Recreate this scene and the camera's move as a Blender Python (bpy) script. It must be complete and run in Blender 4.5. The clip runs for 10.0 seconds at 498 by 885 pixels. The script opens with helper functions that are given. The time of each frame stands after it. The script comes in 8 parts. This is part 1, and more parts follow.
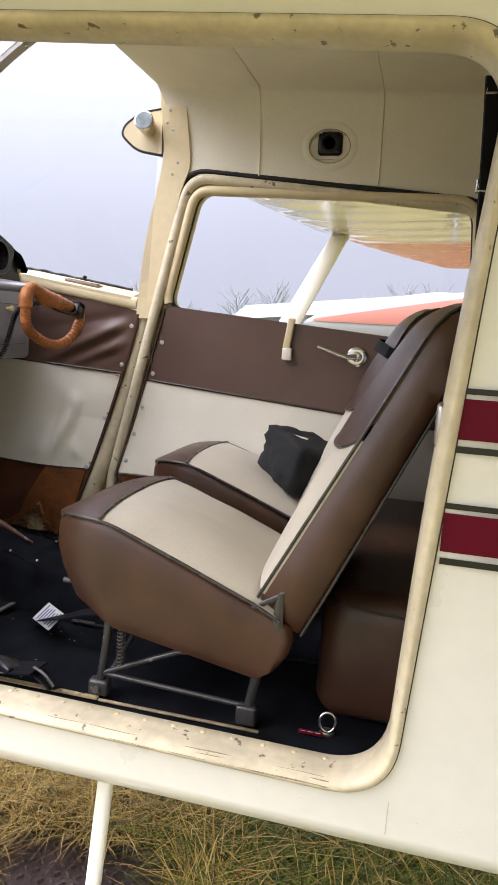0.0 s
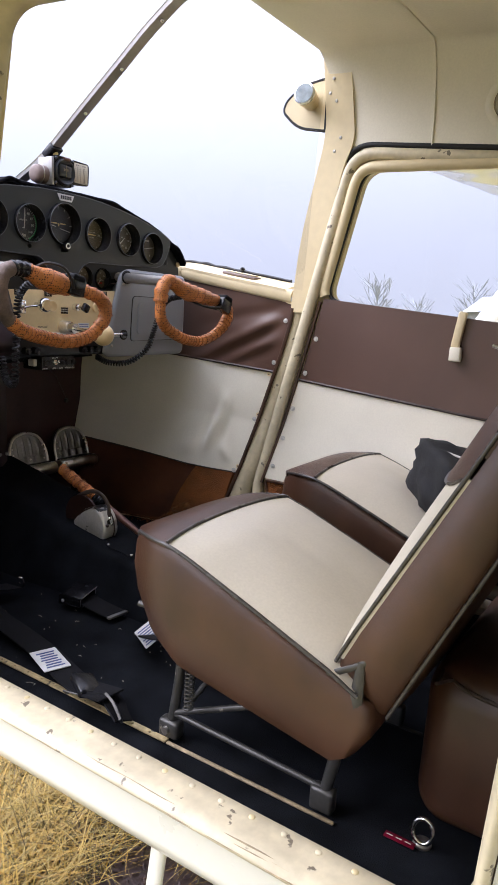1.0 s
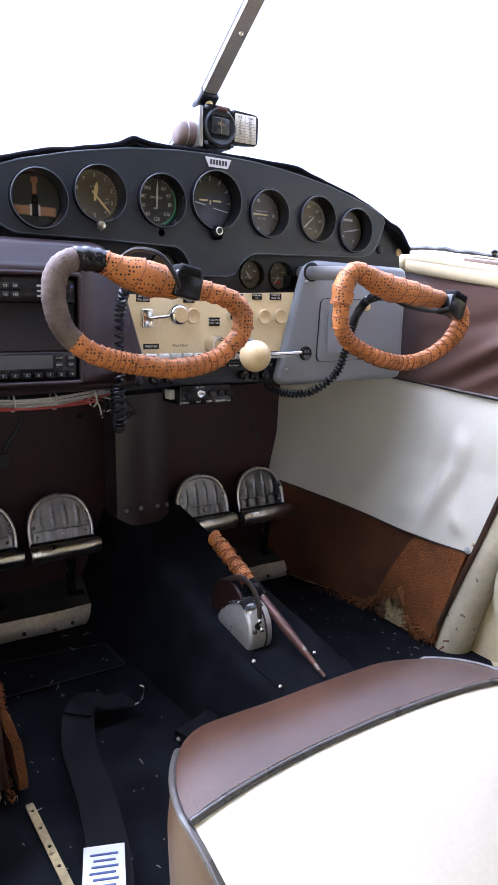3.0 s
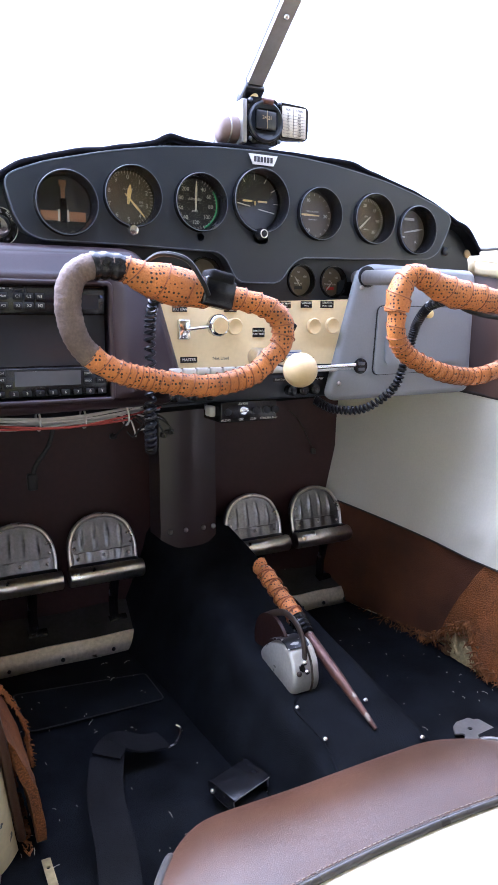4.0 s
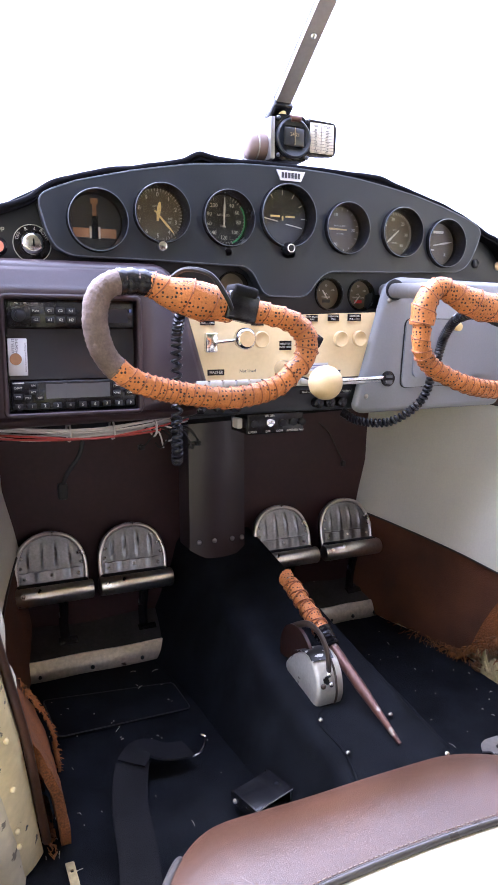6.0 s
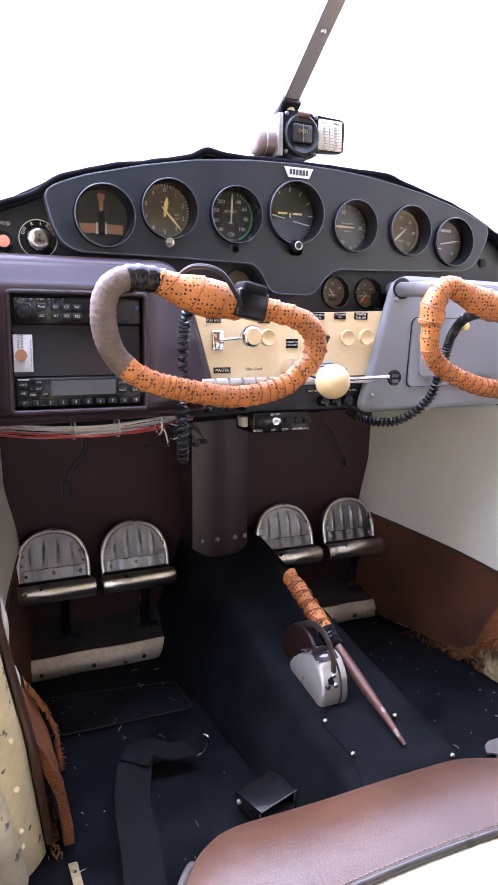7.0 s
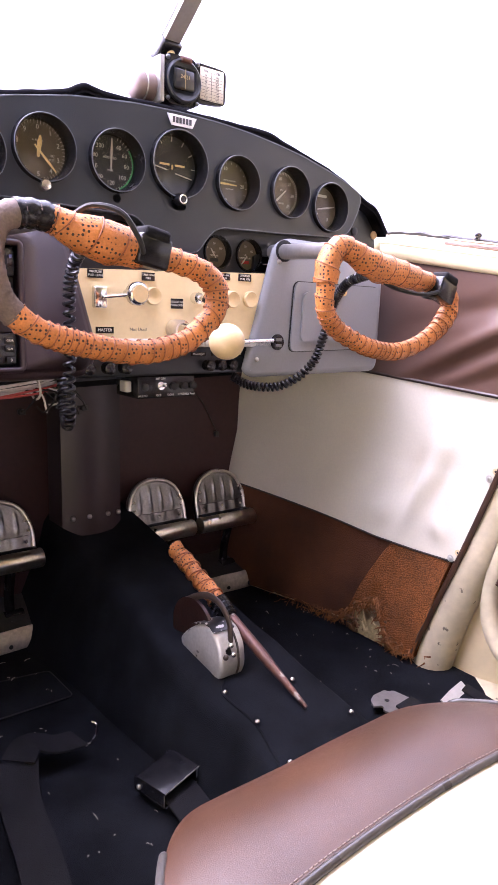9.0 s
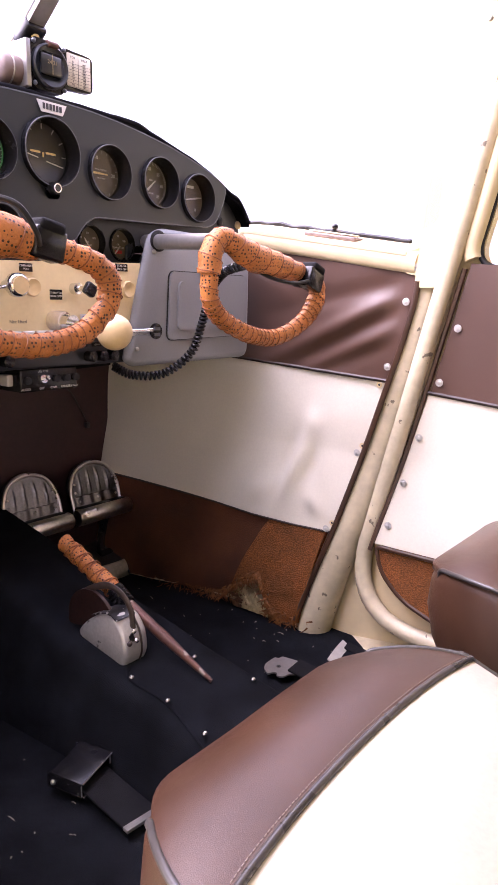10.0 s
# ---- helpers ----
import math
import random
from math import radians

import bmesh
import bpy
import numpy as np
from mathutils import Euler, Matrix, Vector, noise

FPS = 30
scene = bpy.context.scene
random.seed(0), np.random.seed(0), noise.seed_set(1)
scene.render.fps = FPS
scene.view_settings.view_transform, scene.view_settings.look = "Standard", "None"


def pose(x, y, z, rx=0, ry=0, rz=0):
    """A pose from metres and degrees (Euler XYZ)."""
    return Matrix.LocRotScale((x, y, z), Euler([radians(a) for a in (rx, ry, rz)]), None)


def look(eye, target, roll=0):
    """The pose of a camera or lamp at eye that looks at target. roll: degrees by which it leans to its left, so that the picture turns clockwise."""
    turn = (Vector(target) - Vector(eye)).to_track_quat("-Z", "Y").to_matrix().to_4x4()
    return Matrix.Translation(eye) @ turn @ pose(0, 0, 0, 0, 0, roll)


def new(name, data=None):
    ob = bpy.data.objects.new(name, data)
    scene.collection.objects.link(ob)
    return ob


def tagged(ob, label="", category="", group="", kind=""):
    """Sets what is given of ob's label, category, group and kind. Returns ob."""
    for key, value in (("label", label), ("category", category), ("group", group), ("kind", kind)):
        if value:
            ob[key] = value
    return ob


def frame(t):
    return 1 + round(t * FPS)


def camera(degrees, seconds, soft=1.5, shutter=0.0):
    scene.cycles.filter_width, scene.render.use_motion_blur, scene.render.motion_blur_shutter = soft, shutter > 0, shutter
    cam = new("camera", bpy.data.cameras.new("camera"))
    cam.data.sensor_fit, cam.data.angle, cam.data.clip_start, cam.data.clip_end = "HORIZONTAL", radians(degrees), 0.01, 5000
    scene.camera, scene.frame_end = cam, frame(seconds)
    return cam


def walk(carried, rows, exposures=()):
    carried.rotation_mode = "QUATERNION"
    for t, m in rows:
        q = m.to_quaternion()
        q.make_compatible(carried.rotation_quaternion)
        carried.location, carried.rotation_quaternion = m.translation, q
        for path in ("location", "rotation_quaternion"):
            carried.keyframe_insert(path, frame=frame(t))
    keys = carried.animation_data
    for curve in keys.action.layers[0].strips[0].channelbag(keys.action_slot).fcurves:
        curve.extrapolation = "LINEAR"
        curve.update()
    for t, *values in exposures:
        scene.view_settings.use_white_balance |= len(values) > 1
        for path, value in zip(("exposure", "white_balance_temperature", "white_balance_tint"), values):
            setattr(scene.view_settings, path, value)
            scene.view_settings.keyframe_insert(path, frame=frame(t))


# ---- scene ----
# the aircraft stands on its tail wheel: its axes in the world
AIR = pose(0, 0, 0.83, 6.0, 0, 0)
SKY, SUN = 0.55, 1.95
cam = camera(39.5, 10.0)
PATH = [
    (0, (-1.379, -1.135, 0.638), (0.535, -0.656, 0.31), 3.4),
    (0.5, (-1.238, -1.224, 0.653), (0.562, -0.431, 0.295), 3.4),
    (1, (-1.12, -1.24, 0.652), (0.531, -0.178, 0.269), 3.2),
    (1.5, (-0.982, -1.156, 0.645), (0.52, 0.106, 0.254), 2.8),
    (2, (-0.846, -1.094, 0.634), (0.507, 0.326, 0.243), 2.2),
    (2.2, (-0.789, -1.077, 0.635), (0.514, 0.388, 0.243), 2.0),
    (3.3, (-0.554, -0.965, 0.65), (0.467, 0.712, 0.268), 0.9),
    (3.5, (-0.539, -0.949, 0.65), (0.448, 0.749, 0.271), 0.8),
    (4, (-0.509, -0.933, 0.649), (0.402, 0.809, 0.283), 0.4),
    (4.5, (-0.498, -0.945, 0.651), (0.363, 0.826, 0.3), 0.2),
    (5, (-0.495, -0.952, 0.651), (0.339, 0.834, 0.311), 0.1),
    (5.5, (-0.497, -0.952, 0.651), (0.324, 0.841, 0.318), 0.1),
    (7, (-0.506, -0.938, 0.651), (0.316, 0.853, 0.311), 0.7),
    (7.5, (-0.518, -0.931, 0.652), (0.346, 0.838, 0.302), 1.0),
    (8, (-0.529, -0.903, 0.651), (0.412, 0.825, 0.292), 1.4),
    (8.5, (-0.534, -0.878, 0.638), (0.532, 0.774, 0.269), 1.8),
    (9, (-0.554, -0.864, 0.616), (0.672, 0.671, 0.24), 1.9),
    (9.5, (-0.607, -0.844, 0.61), (0.781, 0.542, 0.221), 1.6),
    (10, (-0.622, -0.84, 0.62), (0.917, 0.371, 0.216), 1.2),
]
walk(cam, [(t, AIR @ look(eye, target, roll)) for t, eye, target, roll in PATH],
     [(0.0, 1.47, 6150, 18), (1.0, 1.61, 5850, 19), (2.2, 2.11, 5650, 21), (3.5, 2.86, 5050, 21), (4.5, 3.22, 5050, 22), (5.5, 3.32, 5200, 25), (7.0, 3.38, 5350, 29), (8.5, 3.42, 5650, 36), (10.0, 2.72, 6150, 42)])


# ---- light ----
world = bpy.data.worlds.new("overcast_sky")
scene.world = world
world.use_nodes = True
wn = world.node_tree
wn.nodes.clear()
sky = wn.nodes.new("ShaderNodeTexSky")
sky.sky_type, sky.sun_disc = "NISHITA", False
sky.sun_elevation, sky.sun_rotation = radians(54), radians(322)
sky.dust_density, sky.air_density = 6.0, 1.5
grey = wn.nodes.new("ShaderNodeHueSaturation")
grey.inputs["Saturation"].default_value = 0.25
grey.inputs["Value"].default_value = 0.10
cloud = wn.nodes.new("ShaderNodeMix")
cloud.data_type = "RGBA"
cloud.inputs["Factor"].default_value = 0.86
cloud.inputs["B"].default_value = (0.87, 0.91, 1.0, 1)
back = wn.nodes.new("ShaderNodeBackground")
back.inputs["Strength"].default_value = SKY
wout = wn.nodes.new("ShaderNodeOutputWorld")
wn.links.new(sky.outputs[0], grey.inputs["Color"])
wn.links.new(grey.outputs[0], cloud.inputs["A"])
# an overcast sky is brighter overhead than at the horizon
way, height, lift, dim = wn.nodes.new("ShaderNodeTexCoord"), wn.nodes.new("ShaderNodeSeparateXYZ"), wn.nodes.new("ShaderNodeMapRange"), wn.nodes.new("ShaderNodeVectorMath")
lift.interpolation_type = "SMOOTHSTEP"
lift.inputs["From Min"].default_value, lift.inputs["From Max"].default_value = 0.05, 0.95
lift.inputs["To Min"].default_value, lift.inputs["To Max"].default_value = 0.64, 2.15
dim.operation = "SCALE"
wn.links.new(way.outputs["Generated"], height.inputs[0])
wn.links.new(height.outputs["Z"], lift.inputs["Value"])
wn.links.new(cloud.outputs["Result"], dim.inputs[0])
wn.links.new(lift.outputs[0], dim.inputs["Scale"])
wn.links.new(dim.outputs[0], back.inputs["Color"])
wn.links.new(back.outputs[0], wout.inputs["Surface"])

sun = new("sun", bpy.data.lights.new("sun", "SUN"))
sun.data.energy, sun.data.angle, sun.data.color = SUN, radians(70), (1.0, 0.97, 0.93)
sun.matrix_world = look((-1.0, 1.3, 2.3), (0, 0, 0))

# ---- materials ----
MATS = {}


def material(name, color, rough=0.5, metal=0.0, vary=0.12, scale=8.0, fine=160.0, bump=0.15, coat=0.0,
             spots=None, spot_at=0.68, spot_scale=30.0, spec=0.5, sheen=0.0, random_tone=0.0):
    """A paint, leather, cloth or metal: tone varies at two scales, with fine relief and, if wanted, worn spots."""
    m = bpy.data.materials.new(name)
    m.use_nodes = True
    t = m.node_tree
    b = t.nodes["Principled BSDF"]
    co = t.nodes.new("ShaderNodeTexCoord").outputs["Object"]
    big, small = t.nodes.new("ShaderNodeTexNoise"), t.nodes.new("ShaderNodeTexNoise")
    big.inputs["Scale"].default_value, small.inputs["Scale"].default_value = scale, fine
    big.inputs["Detail"].default_value, small.inputs["Detail"].default_value = 6, 3
    t.links.new(co, big.inputs["Vector"])
    t.links.new(co, small.inputs["Vector"])
    span = t.nodes.new("ShaderNodeMapRange")
    span.inputs["From Min"].default_value, span.inputs["From Max"].default_value = 0.1, 0.9
    span.inputs["To Min"].default_value, span.inputs["To Max"].default_value = max(0.05, 1 - 1.9 * vary), 1 + 1.9 * vary
    t.links.new(big.outputs["Fac"], span.inputs["Value"])
    grain = t.nodes.new("ShaderNodeMapRange")
    grain.inputs["From Min"].default_value, grain.inputs["From Max"].default_value = 0.3, 0.7
    grain.inputs["To Min"].default_value, grain.inputs["To Max"].default_value = 1 - vary * 0.5, 1 + vary * 0.5
    t.links.new(small.outputs["Fac"], grain.inputs["Value"])
    both = t.nodes.new("ShaderNodeMath")
    both.operation = "MULTIPLY"
    t.links.new(span.outputs[0], both.inputs[0])
    t.links.new(grain.outputs[0], both.inputs[1])
    last = both.outputs[0]
    if random_tone:
        info, mr, mul = t.nodes.new("ShaderNodeObjectInfo"), t.nodes.new("ShaderNodeMapRange"), t.nodes.new("ShaderNodeMath")
        mr.inputs["To Min"].default_value, mr.inputs["To Max"].default_value = 1 - random_tone, 1 + random_tone
        mul.operation = "MULTIPLY"
        t.links.new(info.outputs["Random"], mr.inputs["Value"])
        t.links.new(last, mul.inputs[0])
        t.links.new(mr.outputs[0], mul.inputs[1])
        last = mul.outputs[0]
    tone = t.nodes.new("ShaderNodeVectorMath")
    tone.operation = "SCALE"
    tone.inputs[0].default_value = color
    t.links.new(last, tone.inputs["Scale"])
    out = tone.outputs[0]
    if spots:
        worn = t.nodes.new("ShaderNodeTexNoise")
        worn.inputs["Scale"].default_value, worn.inputs["Detail"].default_value = spot_scale, 8
        t.links.new(co, worn.inputs["Vector"])
        cut = t.nodes.new("ShaderNodeMapRange")
        cut.inputs["From Min"].default_value, cut.inputs["From Max"].default_value = spot_at, spot_at + 0.03
        t.links.new(worn.outputs["Fac"], cut.inputs["Value"])
        mix = t.nodes.new("ShaderNodeMix")
        mix.data_type = "RGBA"
        mix.inputs["B"].default_value = (*spots, 1)
        t.links.new(cut.outputs[0], mix.inputs["Factor"])
        t.links.new(out, mix.inputs["A"])
        out = mix.outputs["Result"]
    t.links.new(out, b.inputs["Base Color"])
    rr = t.nodes.new("ShaderNodeMapRange")
    rr.inputs["To Min"].default_value, rr.inputs["To Max"].default_value = max(0.02, rough - 0.1), min(1, rough + 0.1)
    t.links.new(big.outputs["Fac"], rr.inputs["Value"])
    t.links.new(rr.outputs[0], b.inputs["Roughness"])
    b.inputs["Metallic"].default_value = metal
    b.inputs["Coat Weight"].default_value = coat
    b.inputs["Specular IOR Level"].default_value = spec
    b.inputs["Sheen Weight"].default_value = sheen
    if bump:
        relief = t.nodes.new("ShaderNodeBump")
        relief.inputs["Strength"].default_value, relief.inputs["Distance"].default_value = bump, 0.006 if bump > 0.7 else 0.002
        t.links.new(small.outputs["Fac"], relief.inputs["Height"])
        t.links.new(relief.outputs[0], b.inputs["Normal"])
    MATS[name] = m
    return m


CREAM = material("cream_paint", (0.68, 0.565, 0.345), 0.38, vary=0.06, scale=6, fine=60, bump=0.04, spots=(0.30, 0.24, 0.15), spot_at=0.745, spot_scale=45)
CREAM_WORN = material("chipped_cream_paint", (0.60, 0.525, 0.365), 0.40, vary=0.16, scale=13, fine=70, bump=0.08, spots=(0.17, 0.14, 0.10), spot_at=0.650, spot_scale=46)
FLANGE = material("flaking_cream_paint", (0.66, 0.55, 0.31), 0.45, vary=0.15, scale=12, fine=90, bump=0.12, spots=(0.06, 0.055, 0.05), spot_at=0.625, spot_scale=50)
SOILED = material("soiled_cream_paint", (0.27, 0.205, 0.115), 0.6, vary=0.45, scale=30, fine=160, bump=0.1, spots=(0.50, 0.43, 0.28), spot_at=0.53, spot_scale=22)
GRIME_AND_DULL = material("grime_and_dull_brown", (0.30, 0.235, 0.145), 0.7, vary=0.4, scale=40, bump=0.1)
STITCH = material("pale_thread", (0.26, 0.20, 0.165), 0.7, vary=0.1, bump=0.0)
# orange of the distant stripe with the mist's paleness mixed in
HAZY_ORANGE = material("haze_tinted_orange", (0.50, 0.205, 0.155), 0.8, vary=0.05, bump=0.0, spec=0.1)
HEEL = material("scuffed_heel_metal", (0.55, 0.50, 0.43), 0.40, metal=0.6, vary=0.3, scale=9, fine=150, bump=0.15, spots=(0.10, 0.085, 0.07), spot_at=0.69, spot_scale=22)
SEAT_PIPING = material("grey_brown_piping", (0.055, 0.050, 0.046), 0.28, vary=0.2, scale=20, bump=0.03)
CORD = material("glossy_black_cord", (0.005, 0.005, 0.007), 0.30, vary=0.2, scale=40, bump=0.0, spec=0.4)
SILVER = material("silver_paint", (0.56, 0.55, 0.52), 0.38, metal=0.25, vary=0.1, scale=30, bump=0.03)
SKIN = material("outer_cream_paint", (0.84, 0.82, 0.745), 0.3, vary=0.03, scale=3, fine=40, bump=0.02, coat=0.2)
SKIN_GLOSS = material("glossy_wing_paint", (0.80, 0.775, 0.70), 0.16, vary=0.05, scale=3, fine=12, bump=0.10, coat=0.6)
LINER = material("cream_headliner_vinyl", (0.80, 0.75, 0.62), 0.55, vary=0.06, scale=5, fine=220, bump=0.10)
LEATHER = material("brown_leather", (0.058, 0.0265, 0.0146), 0.33, vary=0.36, scale=9, fine=1500, bump=0.10, spec=0.52)
LEATHER_TRIM = material("brown_vinyl", (0.098, 0.053, 0.038), 0.36, vary=0.12, scale=6, fine=900, bump=0.10)
PIPING = material("dark_piping", (0.040, 0.027, 0.022), 0.45, vary=0.2, scale=20, bump=0.1)
BONE = material("bone_vinyl", (0.515, 0.468, 0.378), 0.48, vary=0.08, scale=5, fine=260, bump=0.10, spots=(0.40, 0.345, 0.25), spot_at=0.68, spot_scale=6)
WHITE_VINYL = material("white_vinyl", (0.78, 0.735, 0.615), 0.42, vary=0.05, scale=6, fine=240, bump=0.08)
RUST_CARPET = material("rust_brown_carpet", (0.27, 0.088, 0.017), 0.95, vary=0.35, scale=14, fine=420, bump=1.0)
# wear and the footwell's shade both darken this carpet's colour
WORN_SHADED_CARPET = material("worn_shaded_carpet", (0.100, 0.034, 0.014), 0.85, vary=0.45, scale=9, fine=480, bump=0.7)
BLACK_CARPET = material("black_carpet", (0.0086, 0.0096, 0.0124), 0.95, vary=0.6, scale=14, fine=900, bump=0.7, spec=0.06)
FIRE = material("dark_maroon_board", (0.040, 0.0140, 0.0135), 0.5, vary=0.25, scale=6, fine=120, bump=0.1)
PANEL = material("black_crackle_paint", (0.0130, 0.0172, 0.0238), 0.40, vary=0.12, scale=10, fine=700, bump=0.12)
# light caught on edges is put into this tone, also used for bare patches
PANEL_EDGE = material("worn_edge_and_highlight", (0.075, 0.085, 0.105), 0.32, vary=0.3, scale=40, bump=0.0)
PANEL_LOW = material("black_panel_paint", (0.012, 0.0155, 0.022), 0.40, vary=0.12, scale=10, fine=500, bump=0.10)
CLOTH_BLACK = material("black_glare_cloth", (0.006, 0.006, 0.008), 0.95, vary=0.3, scale=20, fine=400, bump=0.5, spec=0.08)
PLASTIC = material("black_plastic", (0.010, 0.010, 0.012), 0.24, vary=0.15, scale=20, fine=300, bump=0.04, spec=0.4)
RUBBER = material("black_rubber", (0.012, 0.012, 0.013), 0.55, vary=0.2, scale=20, fine=200, bump=0.08, spec=0.35)
DIAL = material("dial_black", (0.020, 0.021, 0.022), 0.5, vary=0.2, scale=30, bump=0.0)
DIAL_BROWN = material("aged_dial", (0.105, 0.088, 0.055), 0.5, vary=0.2, scale=30, bump=0.0)
INK = material("white_print", (0.58, 0.56, 0.50), 0.6, vary=0.05, bump=0.0)
INK_DARK = material("dark_print", (0.05, 0.05, 0.06), 0.6, vary=0.05, bump=0.0)
NEEDLE = material("cream_needle", (0.75, 0.58, 0.25), 0.5, vary=0.05, bump=0.0)
AMBER = material("amber_scale", (0.36, 0.18, 0.085), 0.5, vary=0.2, bump=0.0)
DIAL_PRINT = material("dim_amber_print", (0.26, 0.20, 0.10), 0.6, vary=0.05, bump=0.0)
THERMO = material("pale_thermometer_face", (0.22, 0.26, 0.27), 0.3, vary=0.35, scale=60, bump=0.0)
RED = material("red_paint", (0.45, 0.02, 0.02), 0.5, vary=0.1, bump=0.0)
GREEN = material("green_arc", (0.05, 0.35, 0.12), 0.5, vary=0.1, bump=0.0)
IVORY = material("ivory_panel_paint", (0.76, 0.62, 0.36), 0.42, vary=0.05, scale=12, fine=200, bump=0.05)
KNOB = material("ivory_knob", (0.66, 0.50, 0.27), 0.35, vary=0.08, scale=20, bump=0.03)
GREY = material("grey_console_paint", (0.225, 0.236, 0.262), 0.36, vary=0.06, scale=8, fine=350, bump=0.06)
ORANGE = material("orange_leather_wrap", (0.50, 0.178, 0.042), 0.48, vary=0.28, scale=25, fine=420, bump=0.6)
def perforate(m, scale, size, dark):
    """Punched holes over a leather: dark dots with a dent."""
    t = m.node_tree
    b = t.nodes["Principled BSDF"]
    was = b.inputs["Base Color"].links[0].from_socket
    cell, cut, mix = t.nodes.new("ShaderNodeTexVoronoi"), t.nodes.new("ShaderNodeMapRange"), t.nodes.new("ShaderNodeMix")
    cell.inputs["Scale"].default_value, cell.inputs["Randomness"].default_value = scale, 0.45
    cut.inputs["From Min"].default_value, cut.inputs["From Max"].default_value = size, size + 0.06
    cut.inputs["To Min"].default_value, cut.inputs["To Max"].default_value = 1, 0
    mix.data_type = "RGBA"
    mix.inputs["B"].default_value = (*dark, 1)
    t.links.new(t.nodes["Texture Coordinate"].outputs["Object"], cell.inputs["Vector"])
    t.links.new(cell.outputs["Distance"], cut.inputs["Value"])
    t.links.new(cut.outputs[0], mix.inputs["Factor"])
    t.links.new(was, mix.inputs["A"])
    t.links.new(mix.outputs["Result"], b.inputs["Base Color"])


def loops(m, scale, depth):
    """Carpet loops: rounded bumps, the shade of the gaps between them put into the colour."""
    t = m.node_tree
    b = t.nodes["Principled BSDF"]
    was = b.inputs["Base Color"].links[0].from_socket
    cell, dark, mix, relief = t.nodes.new("ShaderNodeTexVoronoi"), t.nodes.new("ShaderNodeMapRange"), t.nodes.new("ShaderNodeVectorMath"), t.nodes.new("ShaderNodeBump")
    cell.inputs["Scale"].default_value = scale
    dark.inputs["From Min"].default_value, dark.inputs["From Max"].default_value = 0.15, 0.75
    dark.inputs["To Min"].default_value, dark.inputs["To Max"].default_value = 1.18, 0.50
    mix.operation = "SCALE"
    t.links.new(t.nodes["Texture Coordinate"].outputs["Object"], cell.inputs["Vector"])
    t.links.new(cell.outputs["Distance"], dark.inputs["Value"])
    t.links.new(was, mix.inputs[0])
    t.links.new(dark.outputs[0], mix.inputs["Scale"])
    t.links.new(mix.outputs[0], b.inputs["Base Color"])
    relief.inputs["Distance"].default_value = depth
    t.links.new(dark.outputs[0], relief.inputs["Height"])
    t.links.new(relief.outputs[0], b.inputs["Normal"])


def creased(m, scale, depth):
    """Leather grain: a fine net of creases, over softer puckers."""
    t = m.node_tree
    b = t.nodes["Principled BSDF"]
    cell, soft, both, relief = t.nodes.new("ShaderNodeTexVoronoi"), t.nodes.new("ShaderNodeTexNoise"), t.nodes.new("ShaderNodeMath"), t.nodes.new("ShaderNodeBump")
    cell.feature = "DISTANCE_TO_EDGE"
    cell.inputs["Scale"].default_value, soft.inputs["Scale"].default_value = scale, scale * 0.16
    soft.inputs["Detail"].default_value = 5
    net = t.nodes.new("ShaderNodeMapRange")
    net.inputs["From Max"].default_value = 0.16
    both.operation = "MULTIPLY_ADD"
    both.inputs[1].default_value = 0.32
    co = t.nodes["Texture Coordinate"].outputs["Object"]
    t.links.new(co, cell.inputs["Vector"])
    t.links.new(co, soft.inputs["Vector"])
    t.links.new(cell.outputs["Distance"], net.inputs["Value"])
    t.links.new(net.outputs[0], both.inputs[0])
    t.links.new(soft.outputs["Fac"], both.inputs[2])
    relief.inputs["Strength"].default_value, relief.inputs["Distance"].default_value = 0.22, depth
    t.links.new(both.outputs[0], relief.inputs["Height"])
    t.links.new(relief.outputs[0], b.inputs["Normal"])
    # rubbed, shinier patches beside duller ones
    rub, gloss = t.nodes.new("ShaderNodeTexNoise"), t.nodes.new("ShaderNodeMapRange")
    rub.inputs["Scale"].default_value, rub.inputs["Detail"].default_value = scale * 0.016, 3
    gloss.inputs["From Min"].default_value, gloss.inputs["From Max"].default_value = 0.25, 0.75
    gloss.inputs["To Min"].default_value, gloss.inputs["To Max"].default_value = 0.30, 0.40
    t.links.new(co, rub.inputs["Vector"])
    t.links.new(rub.outputs["Fac"], gloss.inputs["Value"])
    t.links.new(gloss.outputs[0], b.inputs["Roughness"])


creased(LEATHER, 900, 0.0012)
creased(LEATHER_TRIM, 800, 0.0007)
loops(RUST_CARPET, 430, 0.002)
perforate(ORANGE, 215, 0.27, (0.03, 0.012, 0.008))
ORANGE_SEAM = material("wrap_seam", (0.26, 0.085, 0.030), 0.6, vary=0.2, scale=40, bump=0.2)
GREY_TAPE = material("worn_grey_brown_tape", (0.135, 0.098, 0.086), 0.7, vary=0.3, scale=45, fine=400, bump=0.4)
ALU = material("polished_cast_aluminium", (0.80, 0.76, 0.69), 0.30, metal=1.0, vary=0.15, scale=25, fine=180, bump=0.10)
ALU_DULL = material("dull_aluminium", (0.42, 0.40, 0.37), 0.45, metal=1.0, vary=0.2, scale=15, fine=150, bump=0.1)
STEEL = material("grey_painted_steel", (0.070, 0.067, 0.063), 0.42, metal=0.5, vary=0.25, scale=18, fine=150, bump=0.1, spots=(0.28, 0.26, 0.23), spot_at=0.68)
CHROME = material("chrome", (0.72, 0.72, 0.72), 0.15, metal=1.0, vary=0.1, bump=0.0)
